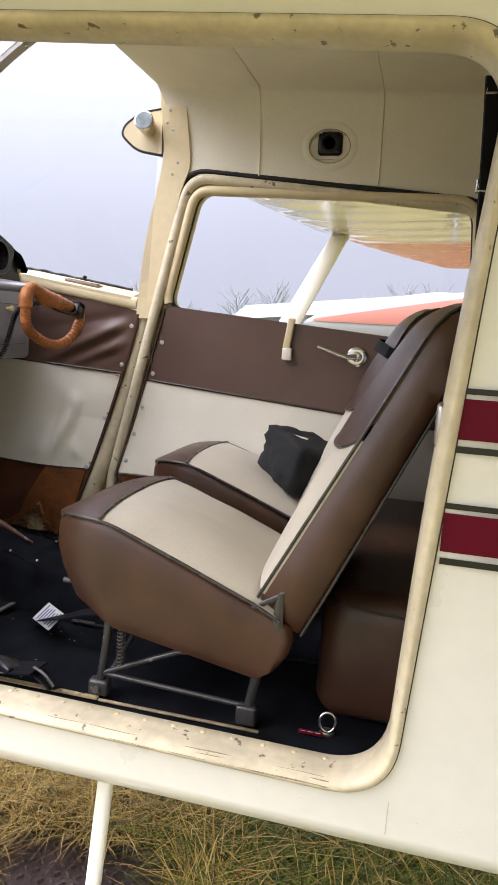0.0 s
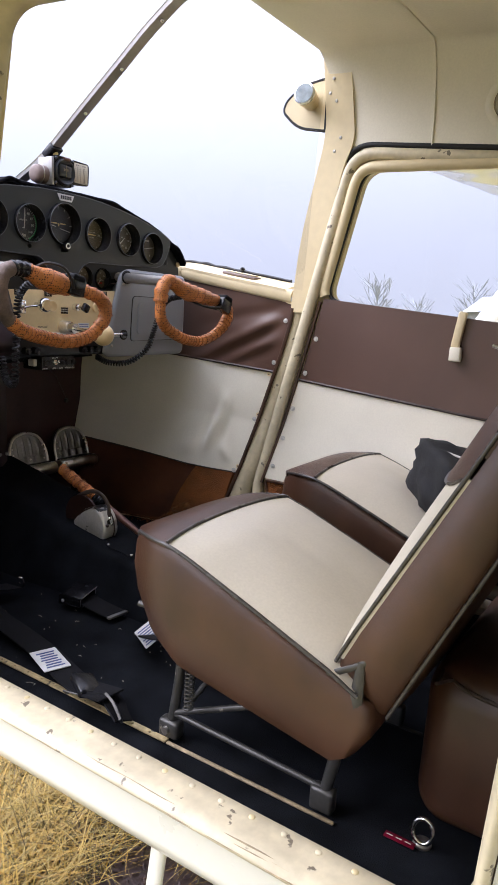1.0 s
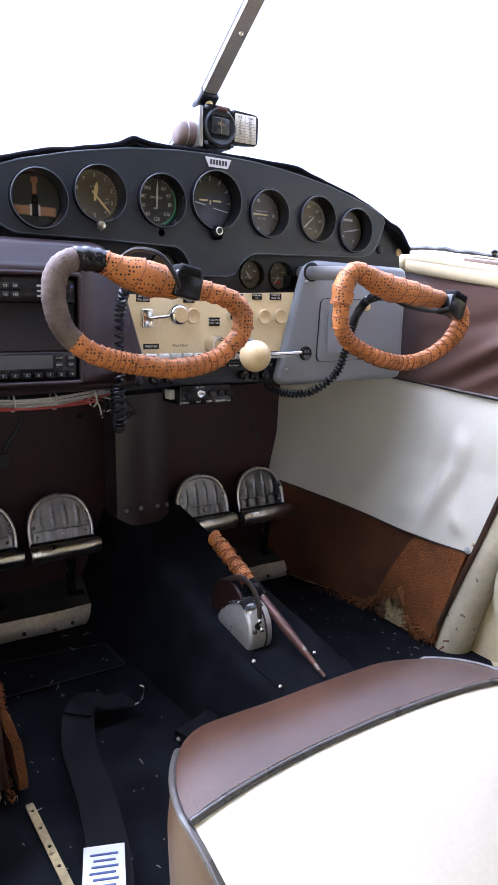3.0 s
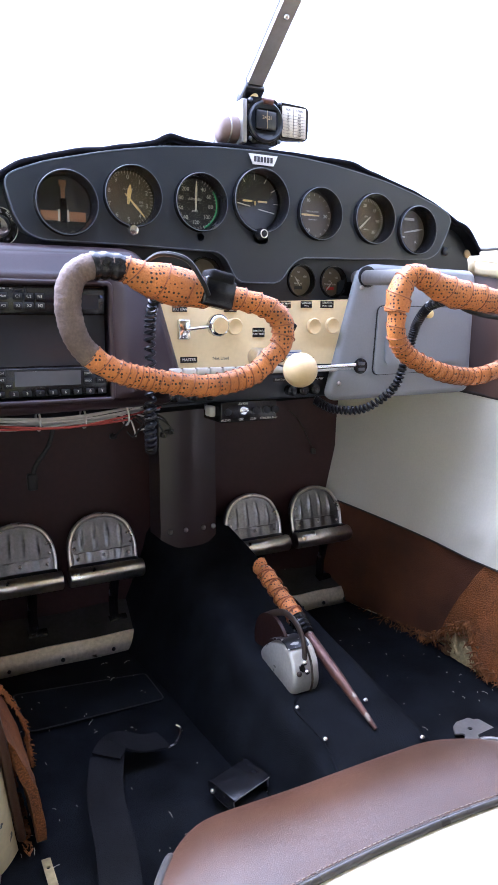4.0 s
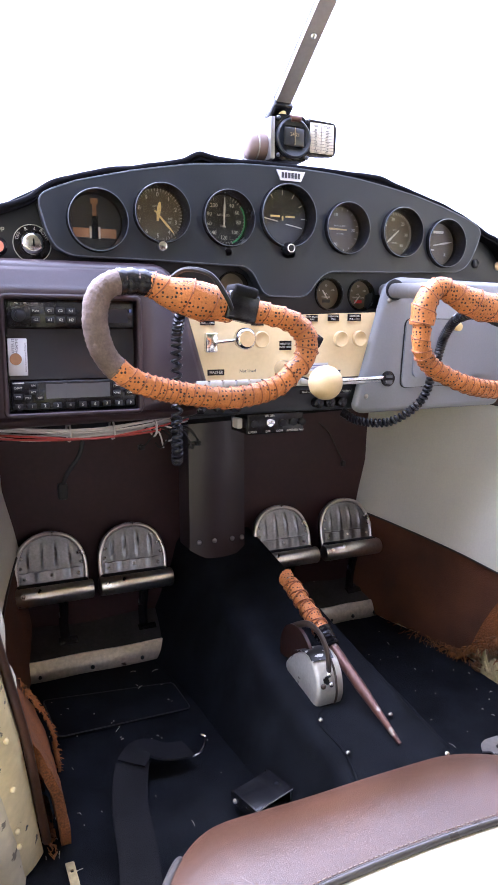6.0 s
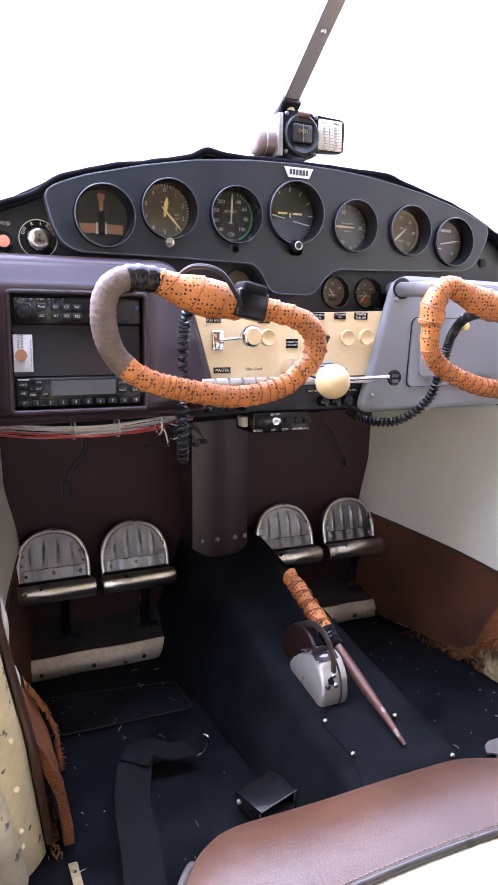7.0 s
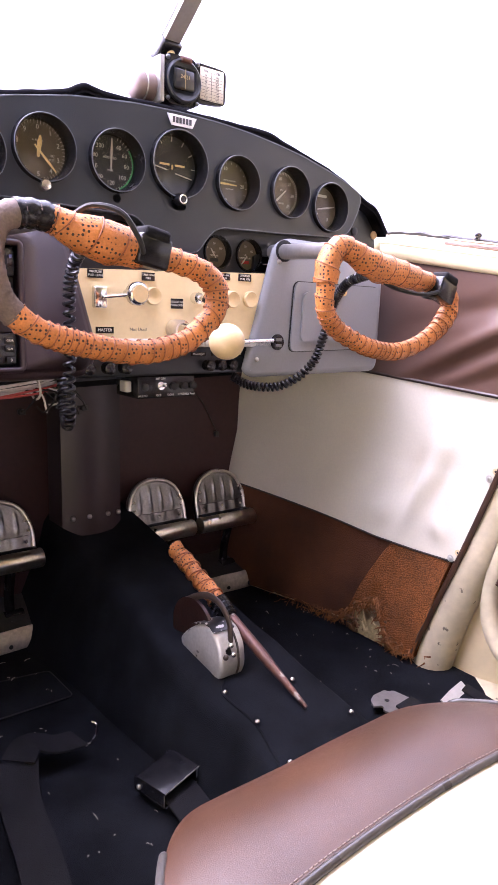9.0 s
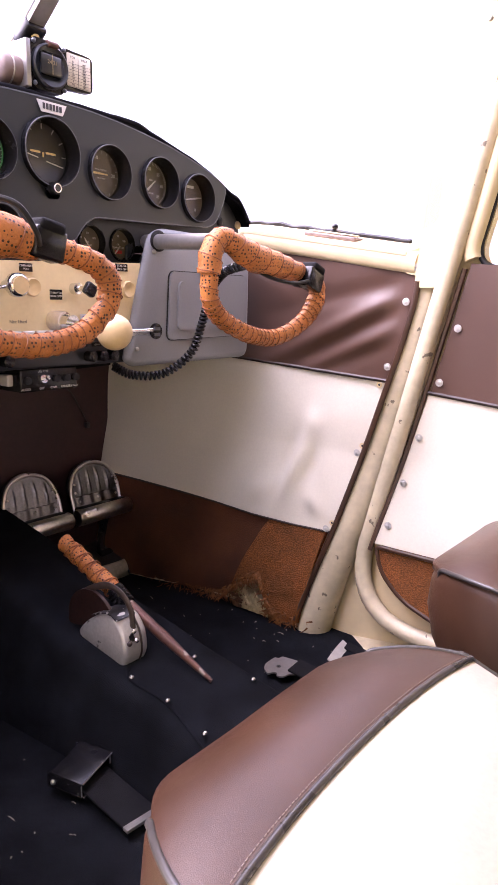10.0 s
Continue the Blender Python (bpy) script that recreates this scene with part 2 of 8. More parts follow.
COPPER = material("worn_brown_rod", (0.115, 0.055, 0.042), 0.4, metal=0.4, vary=0.35, scale=30, bump=0.1, spots=(0.30, 0.25, 0.22), spot_at=0.61, spot_scale=55)
RAIL = material("dull_brass_rail", (0.44, 0.35, 0.19), 0.5, metal=0.3, vary=0.3, scale=20, bump=0.1, spots=(0.06, 0.05, 0.04), spot_at=0.62)
POD = material("dark_oxblood_leather", (0.032, 0.0195, 0.0230), 0.36, vary=0.2, scale=9, fine=600, bump=0.12)
FRAY = material("frayed_jute", (0.20, 0.078, 0.022), 0.9, vary=0.5, scale=60, bump=0)
FOAM = material("yellowed_foam", (0.50, 0.41, 0.215), 0.85, vary=0.35, scale=60, fine=400, bump=0.4, spots=(0.12, 0.07, 0.03), spot_at=0.66, spot_scale=90)
FUZZ = material("rust_pile", (0.30, 0.105, 0.022), 0.9, vary=0.4, scale=60, bump=0)
CHIPPED_BLACK = material("chipped_black_paint", (0.010, 0.010, 0.011), 0.35, vary=0.3, scale=40, bump=0.05, spots=(0.45, 0.44, 0.42), spot_at=0.56, spot_scale=110)
UNDERLAY = material("crumbled_underlay", (0.13, 0.065, 0.028), 0.95, vary=0.6, scale=120, fine=500, bump=0.8)
LITTER = material("straw_bits", (0.55, 0.50, 0.38), 0.8, vary=0.3, scale=60, bump=0)
CHIPPED_ALU = material("chipped_silver_paint", (0.55, 0.54, 0.52), 0.38, metal=0.55, vary=0.12, scale=25, fine=200, bump=0.1, spots=(0.015, 0.015, 0.015), spot_at=0.585, spot_scale=34)
COPPER_DARK = material("dark_brown_steel", (0.030, 0.013, 0.011), 0.4, metal=0.3, vary=0.3, scale=40, bump=0.1, spots=(0.02, 0.012, 0.01), spot_at=0.6, spot_scale=60)
BRACE = material("grey_brace_metal", (0.30, 0.29, 0.28), 0.38, metal=0.6, vary=0.12, scale=14, bump=0.06)
# the dark cabin mirrored in the pedal faces is put into this colour
ALU_FACE = material("darkened_pedal_casting", (0.25, 0.245, 0.24), 0.34, metal=1.0, vary=0.25, scale=30, fine=200, bump=0.15)
PINK_SIDE = material("aged_pale_plastic", (0.17, 0.120, 0.105), 0.5, vary=0.15, scale=30, bump=0.05)
WEB = material("black_webbing", (0.010, 0.010, 0.012), 0.7, vary=0.3, scale=20, fine=600, bump=0.4, spec=0.12)
PAPER = material("white_tag", (0.66, 0.66, 0.68), 0.6, vary=0.06, bump=0.03)
CARD = material("aged_card", (0.60, 0.55, 0.46), 0.6, vary=0.06, bump=0.02)
BLUE_INK = material("blue_print", (0.08, 0.11, 0.28), 0.6, vary=0.1, bump=0.0)
SCREEN = material("dark_display", (0.022, 0.024, 0.028), 0.2, vary=0.05, bump=0.0)
LCD = material("grey_display", (0.085, 0.088, 0.095), 0.25, vary=0.05, bump=0.0)
MAROON = material("maroon_stripe", (0.115, 0.002, 0.014), 0.45, vary=0.05, bump=0.02, spec=0.15)
BLACK_PAINT = material("black_stripe", (0.012, 0.012, 0.012), 0.3, vary=0.1, bump=0.02)
BLACK_CLOTH = material("black_fabric", (0.0055, 0.0055, 0.0066), 0.85, vary=0.3, scale=12, fine=500, bump=0.5)
WIRE_RED = material("red_wire", (0.35, 0.05, 0.04), 0.5, bump=0.0)
WIRE_WHITE = material("white_wire", (0.55, 0.53, 0.50), 0.5, bump=0.0)
ORANGE_TINT = material("orange_cap_and_reflection", (0.80, 0.27, 0.17), 0.25, vary=0.06, bump=0.0)
GROUND = material("straw_soil", (0.022, 0.019, 0.009), 0.95, vary=0.4, scale=4, fine=60, bump=0.8)
def far_field(m, near, far, dry, green):
    """Beyond the near blades the soil is hidden by straw and grass."""
    t = m.node_tree
    b = t.nodes["Principled BSDF"]
    was = b.inputs["Base Color"].links[0].from_socket
    co = t.nodes["Texture Coordinate"].outputs["Object"]
    reach, edge, patch, ramp, mix = t.nodes.new("ShaderNodeVectorMath"), t.nodes.new("ShaderNodeMapRange"), t.nodes.new("ShaderNodeTexNoise"), t.nodes.new("ShaderNodeValToRGB"), t.nodes.new("ShaderNodeMix")
    reach.operation, mix.data_type = "LENGTH", "RGBA"
    edge.inputs["From Min"].default_value, edge.inputs["From Max"].default_value = near, far
    patch.inputs["Scale"].default_value, patch.inputs["Detail"].default_value = 1.3, 12
    ramp.color_ramp.elements[0].position, ramp.color_ramp.elements[1].position = 0.40, 0.60
    ramp.color_ramp.elements[0].color, ramp.color_ramp.elements[1].color = (*green, 1), (*dry, 1)
    t.links.new(co, reach.inputs[0])
    t.links.new(reach.outputs["Value"], edge.inputs["Value"])
    t.links.new(co, patch.inputs["Vector"])
    t.links.new(patch.outputs["Fac"], ramp.inputs[0])
    t.links.new(edge.outputs[0], mix.inputs["Factor"])
    t.links.new(was, mix.inputs["A"])
    t.links.new(ramp.outputs[0], mix.inputs["B"])
    t.links.new(mix.outputs["Result"], b.inputs["Base Color"])


far_field(GROUND, 1.0, 1.5, (0.30, 0.225, 0.085), (0.12, 0.14, 0.035))
TREAD = material("rusty_tread_plate", (0.105, 0.072, 0.066), 0.42, metal=0.5, vary=0.35, scale=12, fine=150, bump=0.2)
# distant things: the mist is put into these flat pale greys
FOG_WHITE = material("haze_tinted_wall", (0.30, 0.31, 0.33), 0.8, vary=0.04, scale=0.4, bump=0.0, spec=0.1)
FOG_PALE = material("haze_tinted_hull", (0.40, 0.41, 0.43), 0.7, vary=0.04, scale=0.6, bump=0.0, spec=0.1)
FOG_TREE = material("haze_tinted_branches", (0.38, 0.40, 0.43), 0.9, vary=0.1, scale=0.4, bump=0.0, spec=0.1)


def glass(name, tint, gloss):
    """Clear acrylic: straight through, with a faint sheen that grows at grazing angles."""
    m = bpy.data.materials.new(name)
    m.use_nodes = True
    t = m.node_tree
    t.nodes.clear()
    clear, shine, turn = t.nodes.new("ShaderNodeBsdfTransparent"), t.nodes.new("ShaderNodeBsdfGlossy"), t.nodes.new("ShaderNodeLayerWeight")
    fres = t.nodes.new("ShaderNodeMapRange")
    power = t.nodes.new("ShaderNodeMath")
    power.operation = "POWER"
    power.inputs[1].default_value = 5.0
    turn.inputs["Blend"].default_value = 0.5
    t.links.new(turn.outputs["Facing"], power.inputs[0])
    t.links.new(power.outputs[0], fres.inputs["Value"])
    clear.inputs["Color"].default_value = (*tint, 1)
    shine.inputs["Roughness"].default_value = 0.02
    fres.inputs["To Min"].default_value, fres.inputs["To Max"].default_value = gloss, 0.22
    mix, o = t.nodes.new("ShaderNodeMixShader"), t.nodes.new("ShaderNodeOutputMaterial")
    t.links.new(fres.outputs[0], mix.inputs[0])
    t.links.new(clear.outputs[0], mix.inputs[1])
    t.links.new(shine.outputs[0], mix.inputs[2])
    t.links.new(mix.outputs[0], o.inputs["Surface"])
    return m


CLEAR = glass("clear_acrylic", (0.93, 0.93, 0.935), 0.012)
DIAL_GLASS = glass("dial_glass", (0.96, 0.96, 0.96), 0.014)

# ---- shape helpers (all in the aircraft's own axes: x starboard, y ahead, z up from the cabin floor) ----
V = Vector
ORIGIN = {}


def thing(name, base, label, category, group="", kind=""):
    ob = new(name)
    ob.empty_display_size = 0.05
    ob.matrix_world = AIR @ Matrix.Translation(base)
    ORIGIN[ob.name] = base
    return tagged(ob, label, category, group, kind)


def mesh_of(name, bm, mat, angle=50):
    bmesh.ops.recalc_face_normals(bm, faces=bm.faces)
    me = bpy.data.meshes.new(name)
    bm.to_mesh(me)
    bm.free()
    for p in me.polygons:
        p.use_smooth = True
    me.set_sharp_from_angle(angle=radians(angle))
    me.materials.append(mat)
    return me


def part(name, bm, mat, parent, label="", angle=50):
    """Links a bmesh, drawn in the aircraft's axes, as one mesh under a thing or a part of it."""
    top = parent
    while top.parent:
        top = top.parent
    bm.transform(Matrix.Translation(-V(ORIGIN.get(top.name, (0, 0, 0)))))
    ob = new(name, mesh_of(name, bm, mat, angle))
    ob.parent = parent
    return tagged(ob, label)


def solid(name, bm, mat, label, category, kind="structure", group="", angle=50):
    """One mesh that is a thing, or a piece of the setting, by itself."""
    ob = new(name, mesh_of(name, bm, mat, angle))
    ob.matrix_world = AIR
    return tagged(ob, label, category, group, kind)


def B():
    return bmesh.new()


def box(bm, lo, hi, bevel=0.0, seg=2):
    lo, hi = V(lo), V(hi)
    m = Matrix.LocRotScale((lo + hi) / 2, None, hi - lo)
    r = bmesh.ops.create_cube(bm, size=1.0, matrix=m)
    if bevel:
        es = list({e for v in r["verts"] for e in v.link_edges})
        bmesh.ops.bevel(bm, geom=es, offset=bevel, segments=seg, affect="EDGES", profile=0.5)
    return bm


def turned(bm, m):
    """Turns what has been drawn so far."""
    bm.transform(m)
    return bm


def about(p, rx=0, ry=0, rz=0):
    return Matrix.Translation(p) @ pose(0, 0, 0, rx, ry, rz) @ Matrix.Translation(-V(p))


def axes_of(d):
    d = V(d).normalized()
    u = d.orthogonal().normalized()
    return u, d.cross(u)


def rod(bm, a, b, r, r2=None, n=14, caps=True):
    a, b = V(a), V(b)
    m = Matrix.Translation((a + b) / 2) @ (b - a).to_track_quat("Z", "Y").to_matrix().to_4x4()
    bmesh.ops.create_cone(bm, cap_ends=caps, segments=n, radius1=r, radius2=r if r2 is None else r2, depth=(b - a).length, matrix=m)
    return bm


def ball(bm, c, r, n=14, squash=(1, 1, 1)):
    bmesh.ops.create_uvsphere(bm, u_segments=n, v_segments=max(6, n // 2 + 1), radius=r, matrix=Matrix.Translation(c) @ Matrix.Diagonal((*squash, 1)))
    return bm


def smooth_path(pts, per=6, closed=False):
    """A Catmull-Rom line through the points."""
    pts = [V(p) for p in pts]
    n, out = len(pts), []
    for i in range(n if closed else n - 1):
        if closed:
            p = [pts[(i + k) % n] for k in (-1, 0, 1, 2)]
        else:
            p = [pts[max(0, min(n - 1, i + k))] for k in (-1, 0, 1, 2)]
        for j in range(per):
            t = j / per
            out.append(0.5 * (2 * p[1] + (p[2] - p[0]) * t + (2 * p[0] - 5 * p[1] + 4 * p[2] - p[3]) * t * t + (3 * p[1] - p[0] - 3 * p[2] + p[3]) * t ** 3))
    if not closed:
        out.append(pts[-1])
    return out


def tube(bm, pts, r, n=10, closed=False, flat=1.0, up=None):
    """A round, or flattened, bar along a line; r may be a function of the way from 0 to 1."""
    pts = [V(p) for p in pts]
    m, rings, u = len(pts), [], None
    for i, p in enumerate(pts):
        a = pts[(i - 1) % m] if closed or i else p
        b = pts[(i + 1) % m] if closed or i < m - 1 else p
        d = (b - a).normalized()
        if up is not None:
            u = (V(up) - d * V(up).dot(d)).normalized()
        elif u is None:
            u = d.orthogonal().normalized()
        else:
            u = (u - d * u.dot(d)).normalized()
        w = d.cross(u)
        rr = r(i / max(1, m - 1)) if callable(r) else r
        rings.append([bm.verts.new(p + rr * (math.cos(k * math.tau / n) * u * flat + math.sin(k * math.tau / n) * w)) for k in range(n)])
    for i in range(m if closed else m - 1):
        a, b = rings[i], rings[(i + 1) % m]
        for k in range(n):
            bm.faces.new((a[k], a[(k + 1) % n], b[(k + 1) % n], b[k]))
    if not closed:
        bm.faces.new(rings[0][::-1])
        bm.faces.new(rings[-1])
    return bm


def ribbon(bm, pts, half, thick, up=(0, 0, 1)):
    """A strap of a width along a line, lying across up."""
    pts, rings = [V(p) for p in pts], []
    for i, p in enumerate(pts):
        d = (pts[min(i + 1, len(pts) - 1)] - pts[max(0, i - 1)]).normalized()
        upv = V(up[i]) if isinstance(up, list) else V(up)
        s = d.cross(upv).normalized()
        k = s.cross(d).normalized()
        rings.append([bm.verts.new(p + s * half * a + k * thick * 0.5 * b) for a, b in ((-1, -1), (1, -1), (1, 1), (-1, 1))])
    for a, b in zip(rings, rings[1:]):
        for k in range(4):
            bm.faces.new((a[k], a[(k + 1) % 4], b[(k + 1) % 4], b[k]))
    bm.faces.new(rings[0][::-1])
    bm.faces.new(rings[-1])
    return bm


def sheet(bm, f, nu, nv, thick, way=None):
    """A thick sheet over f(u, v), u and v from 0 to 1; way: where the thickness goes."""
    g = [[V(f(i / nu, j / nv)) for j in range(nv + 1)] for i in range(nu + 1)]
    front, rear = [], []
    for i in range(nu + 1):
        fa, ra = [], []
        for j in range(nv + 1):
            du = g[min(i + 1, nu)][j] - g[max(i - 1, 0)][j]
            dv = g[i][min(j + 1, nv)] - g[i][max(j - 1, 0)]
            nrm = V(way) if way is not None else du.cross(dv).normalized()
            fa.append(bm.verts.new(g[i][j]))
            ra.append(bm.verts.new(g[i][j] + nrm * thick))
        front.append(fa)
        rear.append(ra)
    for i in range(nu):
        for j in range(nv):
            bm.faces.new((front[i][j], front[i + 1][j], front[i + 1][j + 1], front[i][j + 1]))
            bm.faces.new((rear[i][j], rear[i][j + 1], rear[i + 1][j + 1], rear[i + 1][j]))
    rim = [(i, 0) for i in range(nu)] + [(nu, j) for j in range(nv)] + [(i, nv) for i in range(nu, 0, -1)] + [(0, j) for j in range(nv, 0, -1)]
    for a, b in zip(rim, rim[1:] + rim[:1]):
        bm.faces.new((front[a[0]][a[1]], rear[a[0]][a[1]], rear[b[0]][b[1]], front[b[0]][b[1]]))
    return bm


def rounded(poly, radius, per=5):
    """A polygon of 2D points with its corners rounded."""
    pts, out = [V((*p, 0)) for p in poly], []
    n = len(pts)
    for i, p in enumerate(pts):
        a, b = pts[i - 1] - p, pts[(i + 1) % n] - p
        r = radius[i] if isinstance(radius, (list, tuple)) else radius
        r = min(r, a.length * 0.48, b.length * 0.48)
        p0, p1 = p + a.normalized() * r, p + b.normalized() * r
        for k in range(per + 1):
            t = k / per
            q = (1 - t) ** 2 * p0 + 2 * t * (1 - t) * p + t * t * p1
            out.append((q.x, q.y))
    return out


def circle(cx, cy, r, n=32):
    return [(cx + r * math.cos(k * math.tau / n), cy + r * math.sin(k * math.tau / n)) for k in range(n)]


def plate(bm, outer, holes, lift, depth, bevel=0.0):
    """A flat plate with holes from 2D outlines; lift(a, b) lays a point in space, depth is the way of its thickness."""
    tmp = bmesh.new()
    for loop in [outer] + list(holes):
        vs = [tmp.verts.new((*p, 0)) for p in loop]
        for a, b in zip(vs, vs[1:] + vs[:1]):
            tmp.edges.new((a, b))
    bmesh.ops.triangle_fill(tmp, use_beauty=True, use_dissolve=False, edges=tmp.edges[:])
    r = bmesh.ops.extrude_face_region(tmp, geom=tmp.faces[:])
    top = {e for e in r["geom"] if isinstance(e, bmesh.types.BMVert)}
    pos = {v: V(lift(v.co.x, v.co.y)) + (V(depth) if v in top else V()) for v in tmp.verts}
    made = {v: bm.verts.new(pos[v]) for v in tmp.verts}
    for f in tmp.faces:
        bm.faces.new([made[v] for v in f.verts])
    tmp.free()
    return bm


def facing(y):
    """Lays (x, z) on the plane of that y."""
    return lambda a, b: (a, y, b)


def side(x):
    """Lays (y, z) on the plane of that x."""
    return lambda a, b: (x, a, b)


TEXTS = {}


def words(bm, s, size, m, bold=0.0):
    """Adds raised lettering; m lays the text's plane in space, the text centred on its origin."""
    if (s, bold) not in TEXTS:
        cu = bpy.data.curves.new("lettering", "FONT")
        cu.body, cu.size, cu.align_x, cu.align_y, cu.extrude, cu.resolution_u, cu.offset = s, 1.0, "CENTER", "CENTER", 0.03, 2, bold
        ob = bpy.data.objects.new("lettering", cu)
        TEXTS[s, bold] = bpy.data.meshes.new_from_object(ob)
        bpy.data.objects.remove(ob)
        bpy.data.curves.remove(cu)
    k = len(bm.verts)
    bm.from_mesh(TEXTS[s, bold])
    bm.verts.ensure_lookup_table()
    mm = m @ Matrix.Scale(size, 4)
    for v in bm.verts[k:]:
        v.co = mm @ v.co
    return bm


def on_panel(x, y, z, roll=0):
    """The plane of lettering that faces aft."""
    return Matrix.Translation((x, y, z)) @ pose(0, 0, 0, 90, 0, 0) @ pose(0, 0, 0, 0, 0, roll)


def lathe(bm, c, d, prof, n=32):
    """A turned shape about the line through c along d; prof: (along, radius)."""
    u, w = axes_of(d)
    d, c, rings = V(d).normalized(), V(c), []
    for a, r in prof:
        rings.append([bm.verts.new(c + d * a + r * (math.cos(k * math.tau / n) * u + math.sin(k * math.tau / n) * w)) for k in range(n)])
    for a, b in zip(rings, rings[1:]):
        for k in range(n):
            bm.faces.new((a[k], a[(k + 1) % n], b[(k + 1) % n], b[k]))
    bm.faces.new(rings[0][::-1])
    bm.faces.new(rings[-1])
    return bm


def lerp_table(table, x):
    for (a, va), (b, vb) in zip(table, table[1:]):
        if x <= b:
            k = max(0.0, (x - a) / (b - a))
            return va + (vb - va) * k
    return table[-1][1]


def ridge(p, s, amp):
    return amp * noise.noise(V(p) * s)

# ---- the cabin's shell ----
def wall_x(y, z, off=0.0):
    """The inner face of the starboard side: bulged, and drawn in towards the firewall."""
    x = lerp_table([(0.0, 0.408), (0.2, 0.434), (0.35, 0.464), (0.5, 0.475), (0.7, 0.484), (1.0, 0.488), (1.1, 0.486), (1.25, 0.462)], z)
    if y > 0.05:
        x -= 0.062 * ((y - 0.05) / 0.30) ** 1.25
    return x + off


def post_y(z):
    """The slanting rear edge of the front side trim."""
    return lerp_table([(0.0, -0.140), (0.135, -0.183), (0.208, -0.208), (0.36, -0.247), (0.49, -0.283), (0.56, -0.303), (0.62, -0.317), (0.70, -0.324)], z)


def door_y(z):
    """The gap between door post and door."""
    return -0.205 - 0.232 * z


def side_sheet(bm, s, ya, yb, za, zb, nu=20, nv=10, thick=0.006, off=0.0, relief=None):
    """A curved panel on the side wall; the ends may be functions of z, the rims functions of y. s: 1 starboard, -1 port."""
    def f(u, v):
        z0 = (za(0) if callable(za) else za) * (1 - v) + (zb(0) if callable(zb) else zb) * v
        a, b = (ya(z0) if callable(ya) else ya), (yb(z0) if callable(yb) else yb)
        y = a + (b - a) * u
        lo, hi = (za(y) if callable(za) else za), (zb(y) if callable(zb) else zb)
        z = lo + (hi - lo) * v
        return (s * (wall_x(y, z, off) - (relief(y, z) if relief else 0.0)), y, z)
    return sheet(bm, f, nu, nv, thick, way=(s, 0, 0))


def belt(y):
    """The lower rim of the door's window."""
    return 0.678 + 0.080 * (y + 0.42)


def waist(y):
    return 0.473 + 0.085 * (y + 0.36)


def foot(y):
    return 0.203


def seam_z(y):
    """Where brown and white vinyl meet ahead of the door."""
    return 0.5015 + 0.058 * y


def hem(y):
    """Where the white vinyl ends and the carpet begins: it rises towards the firewall."""
    return lerp_table([(-0.25, 0.2035), (-0.12, 0.1985), (-0.03, 0.198), (0.05, 0.202), (0.15, 0.212), (0.26, 0.223), (0.44, 0.240)], y)


def ledge_z(y):
    """The underside of the padded ledge below the windscreen's side."""
    return 0.714 + 0.148 * min(y, 0.06)


for s, word in ((1, "starboard"), (-1, "port")):
    solid("wall_" + word, side_sheet(B(), s, 0.46, post_y, -0.03, lambda y: ledge_z(y) + 0.010, 24, 12, 0.02, off=0.026), CREAM, "cream painted metal cabin side ahead of the door", "wall")
    solid("wall_" + word + "_rear", side_sheet(B(), s, -1.235 if s > 0 else -1.215, -2.1, -0.03, 1.25, 8, 16, 0.02, off=0.006), LINER, "cream lined cabin side behind the door", "wall")
    # post between windscreen and door
    line = [V((s * wall_x(-0.3, z, 0.030 if s > 0 else 0.058), (post_y(z) + door_y(z)) / 2 + (-0.012 if z > 0.7 else 0.004), z)) for z in (-0.03, 0.08, 0.2, 0.35, 0.5, 0.68, 0.85, 1.0, 1.1, 1.2, 1.27)]
    solid("door_post_" + word, tube(B(), smooth_path(line, 4), lambda k: 0.035 - 0.004 * min(1, k * 3), 16, flat=0.95, up=(s, 0, 0)), CREAM_WORN, "chipped cream painted slanting door post", "door post")


def headliner_seam(ys):
    """A raised stitched welt across the headliner."""
    row = []
    for i in range(61):
        u = i / 60
        v = (ys + 0.375) / -1.75
        v += (roof(u, v)[1] - ys) / 1.75
        p = V(roof(u, v))
        row.append(p + V((0, 0, -0.001)))
    return row


def bump_at(y, z, y0, z0, wy, wz, tilt=0.0):
    a, b = (y - y0) + tilt * (z - z0), z - z0
    return math.exp(-(a / wy) ** 2 - (b / wz) ** 2)


def wrinkles(y, z):
    """Slack vinyl near the rear edge: a few soft upright folds and dents."""
    r = 0.014 * bump_at(y, z, -0.112, 0.315, 0.017, 0.060, 0.35) - 0.009 * bump_at(y, z, -0.076, 0.305, 0.018, 0.055, 0.30)
    r += -0.008 * bump_at(y, z, -0.142, 0.30, 0.016, 0.045, 0.2) + 0.007 * bump_at(y, z, -0.160, 0.25, 0.020, 0.022, -0.4)
    r += 0.006 * bump_at(y, z, -0.030, 0.25, 0.035, 0.030, 0.4) + 0.006 * bump_at(y, z, -0.135, 0.395, 0.020, 0.025)
    return r + ridge((y, z, 1), 9, 0.004)


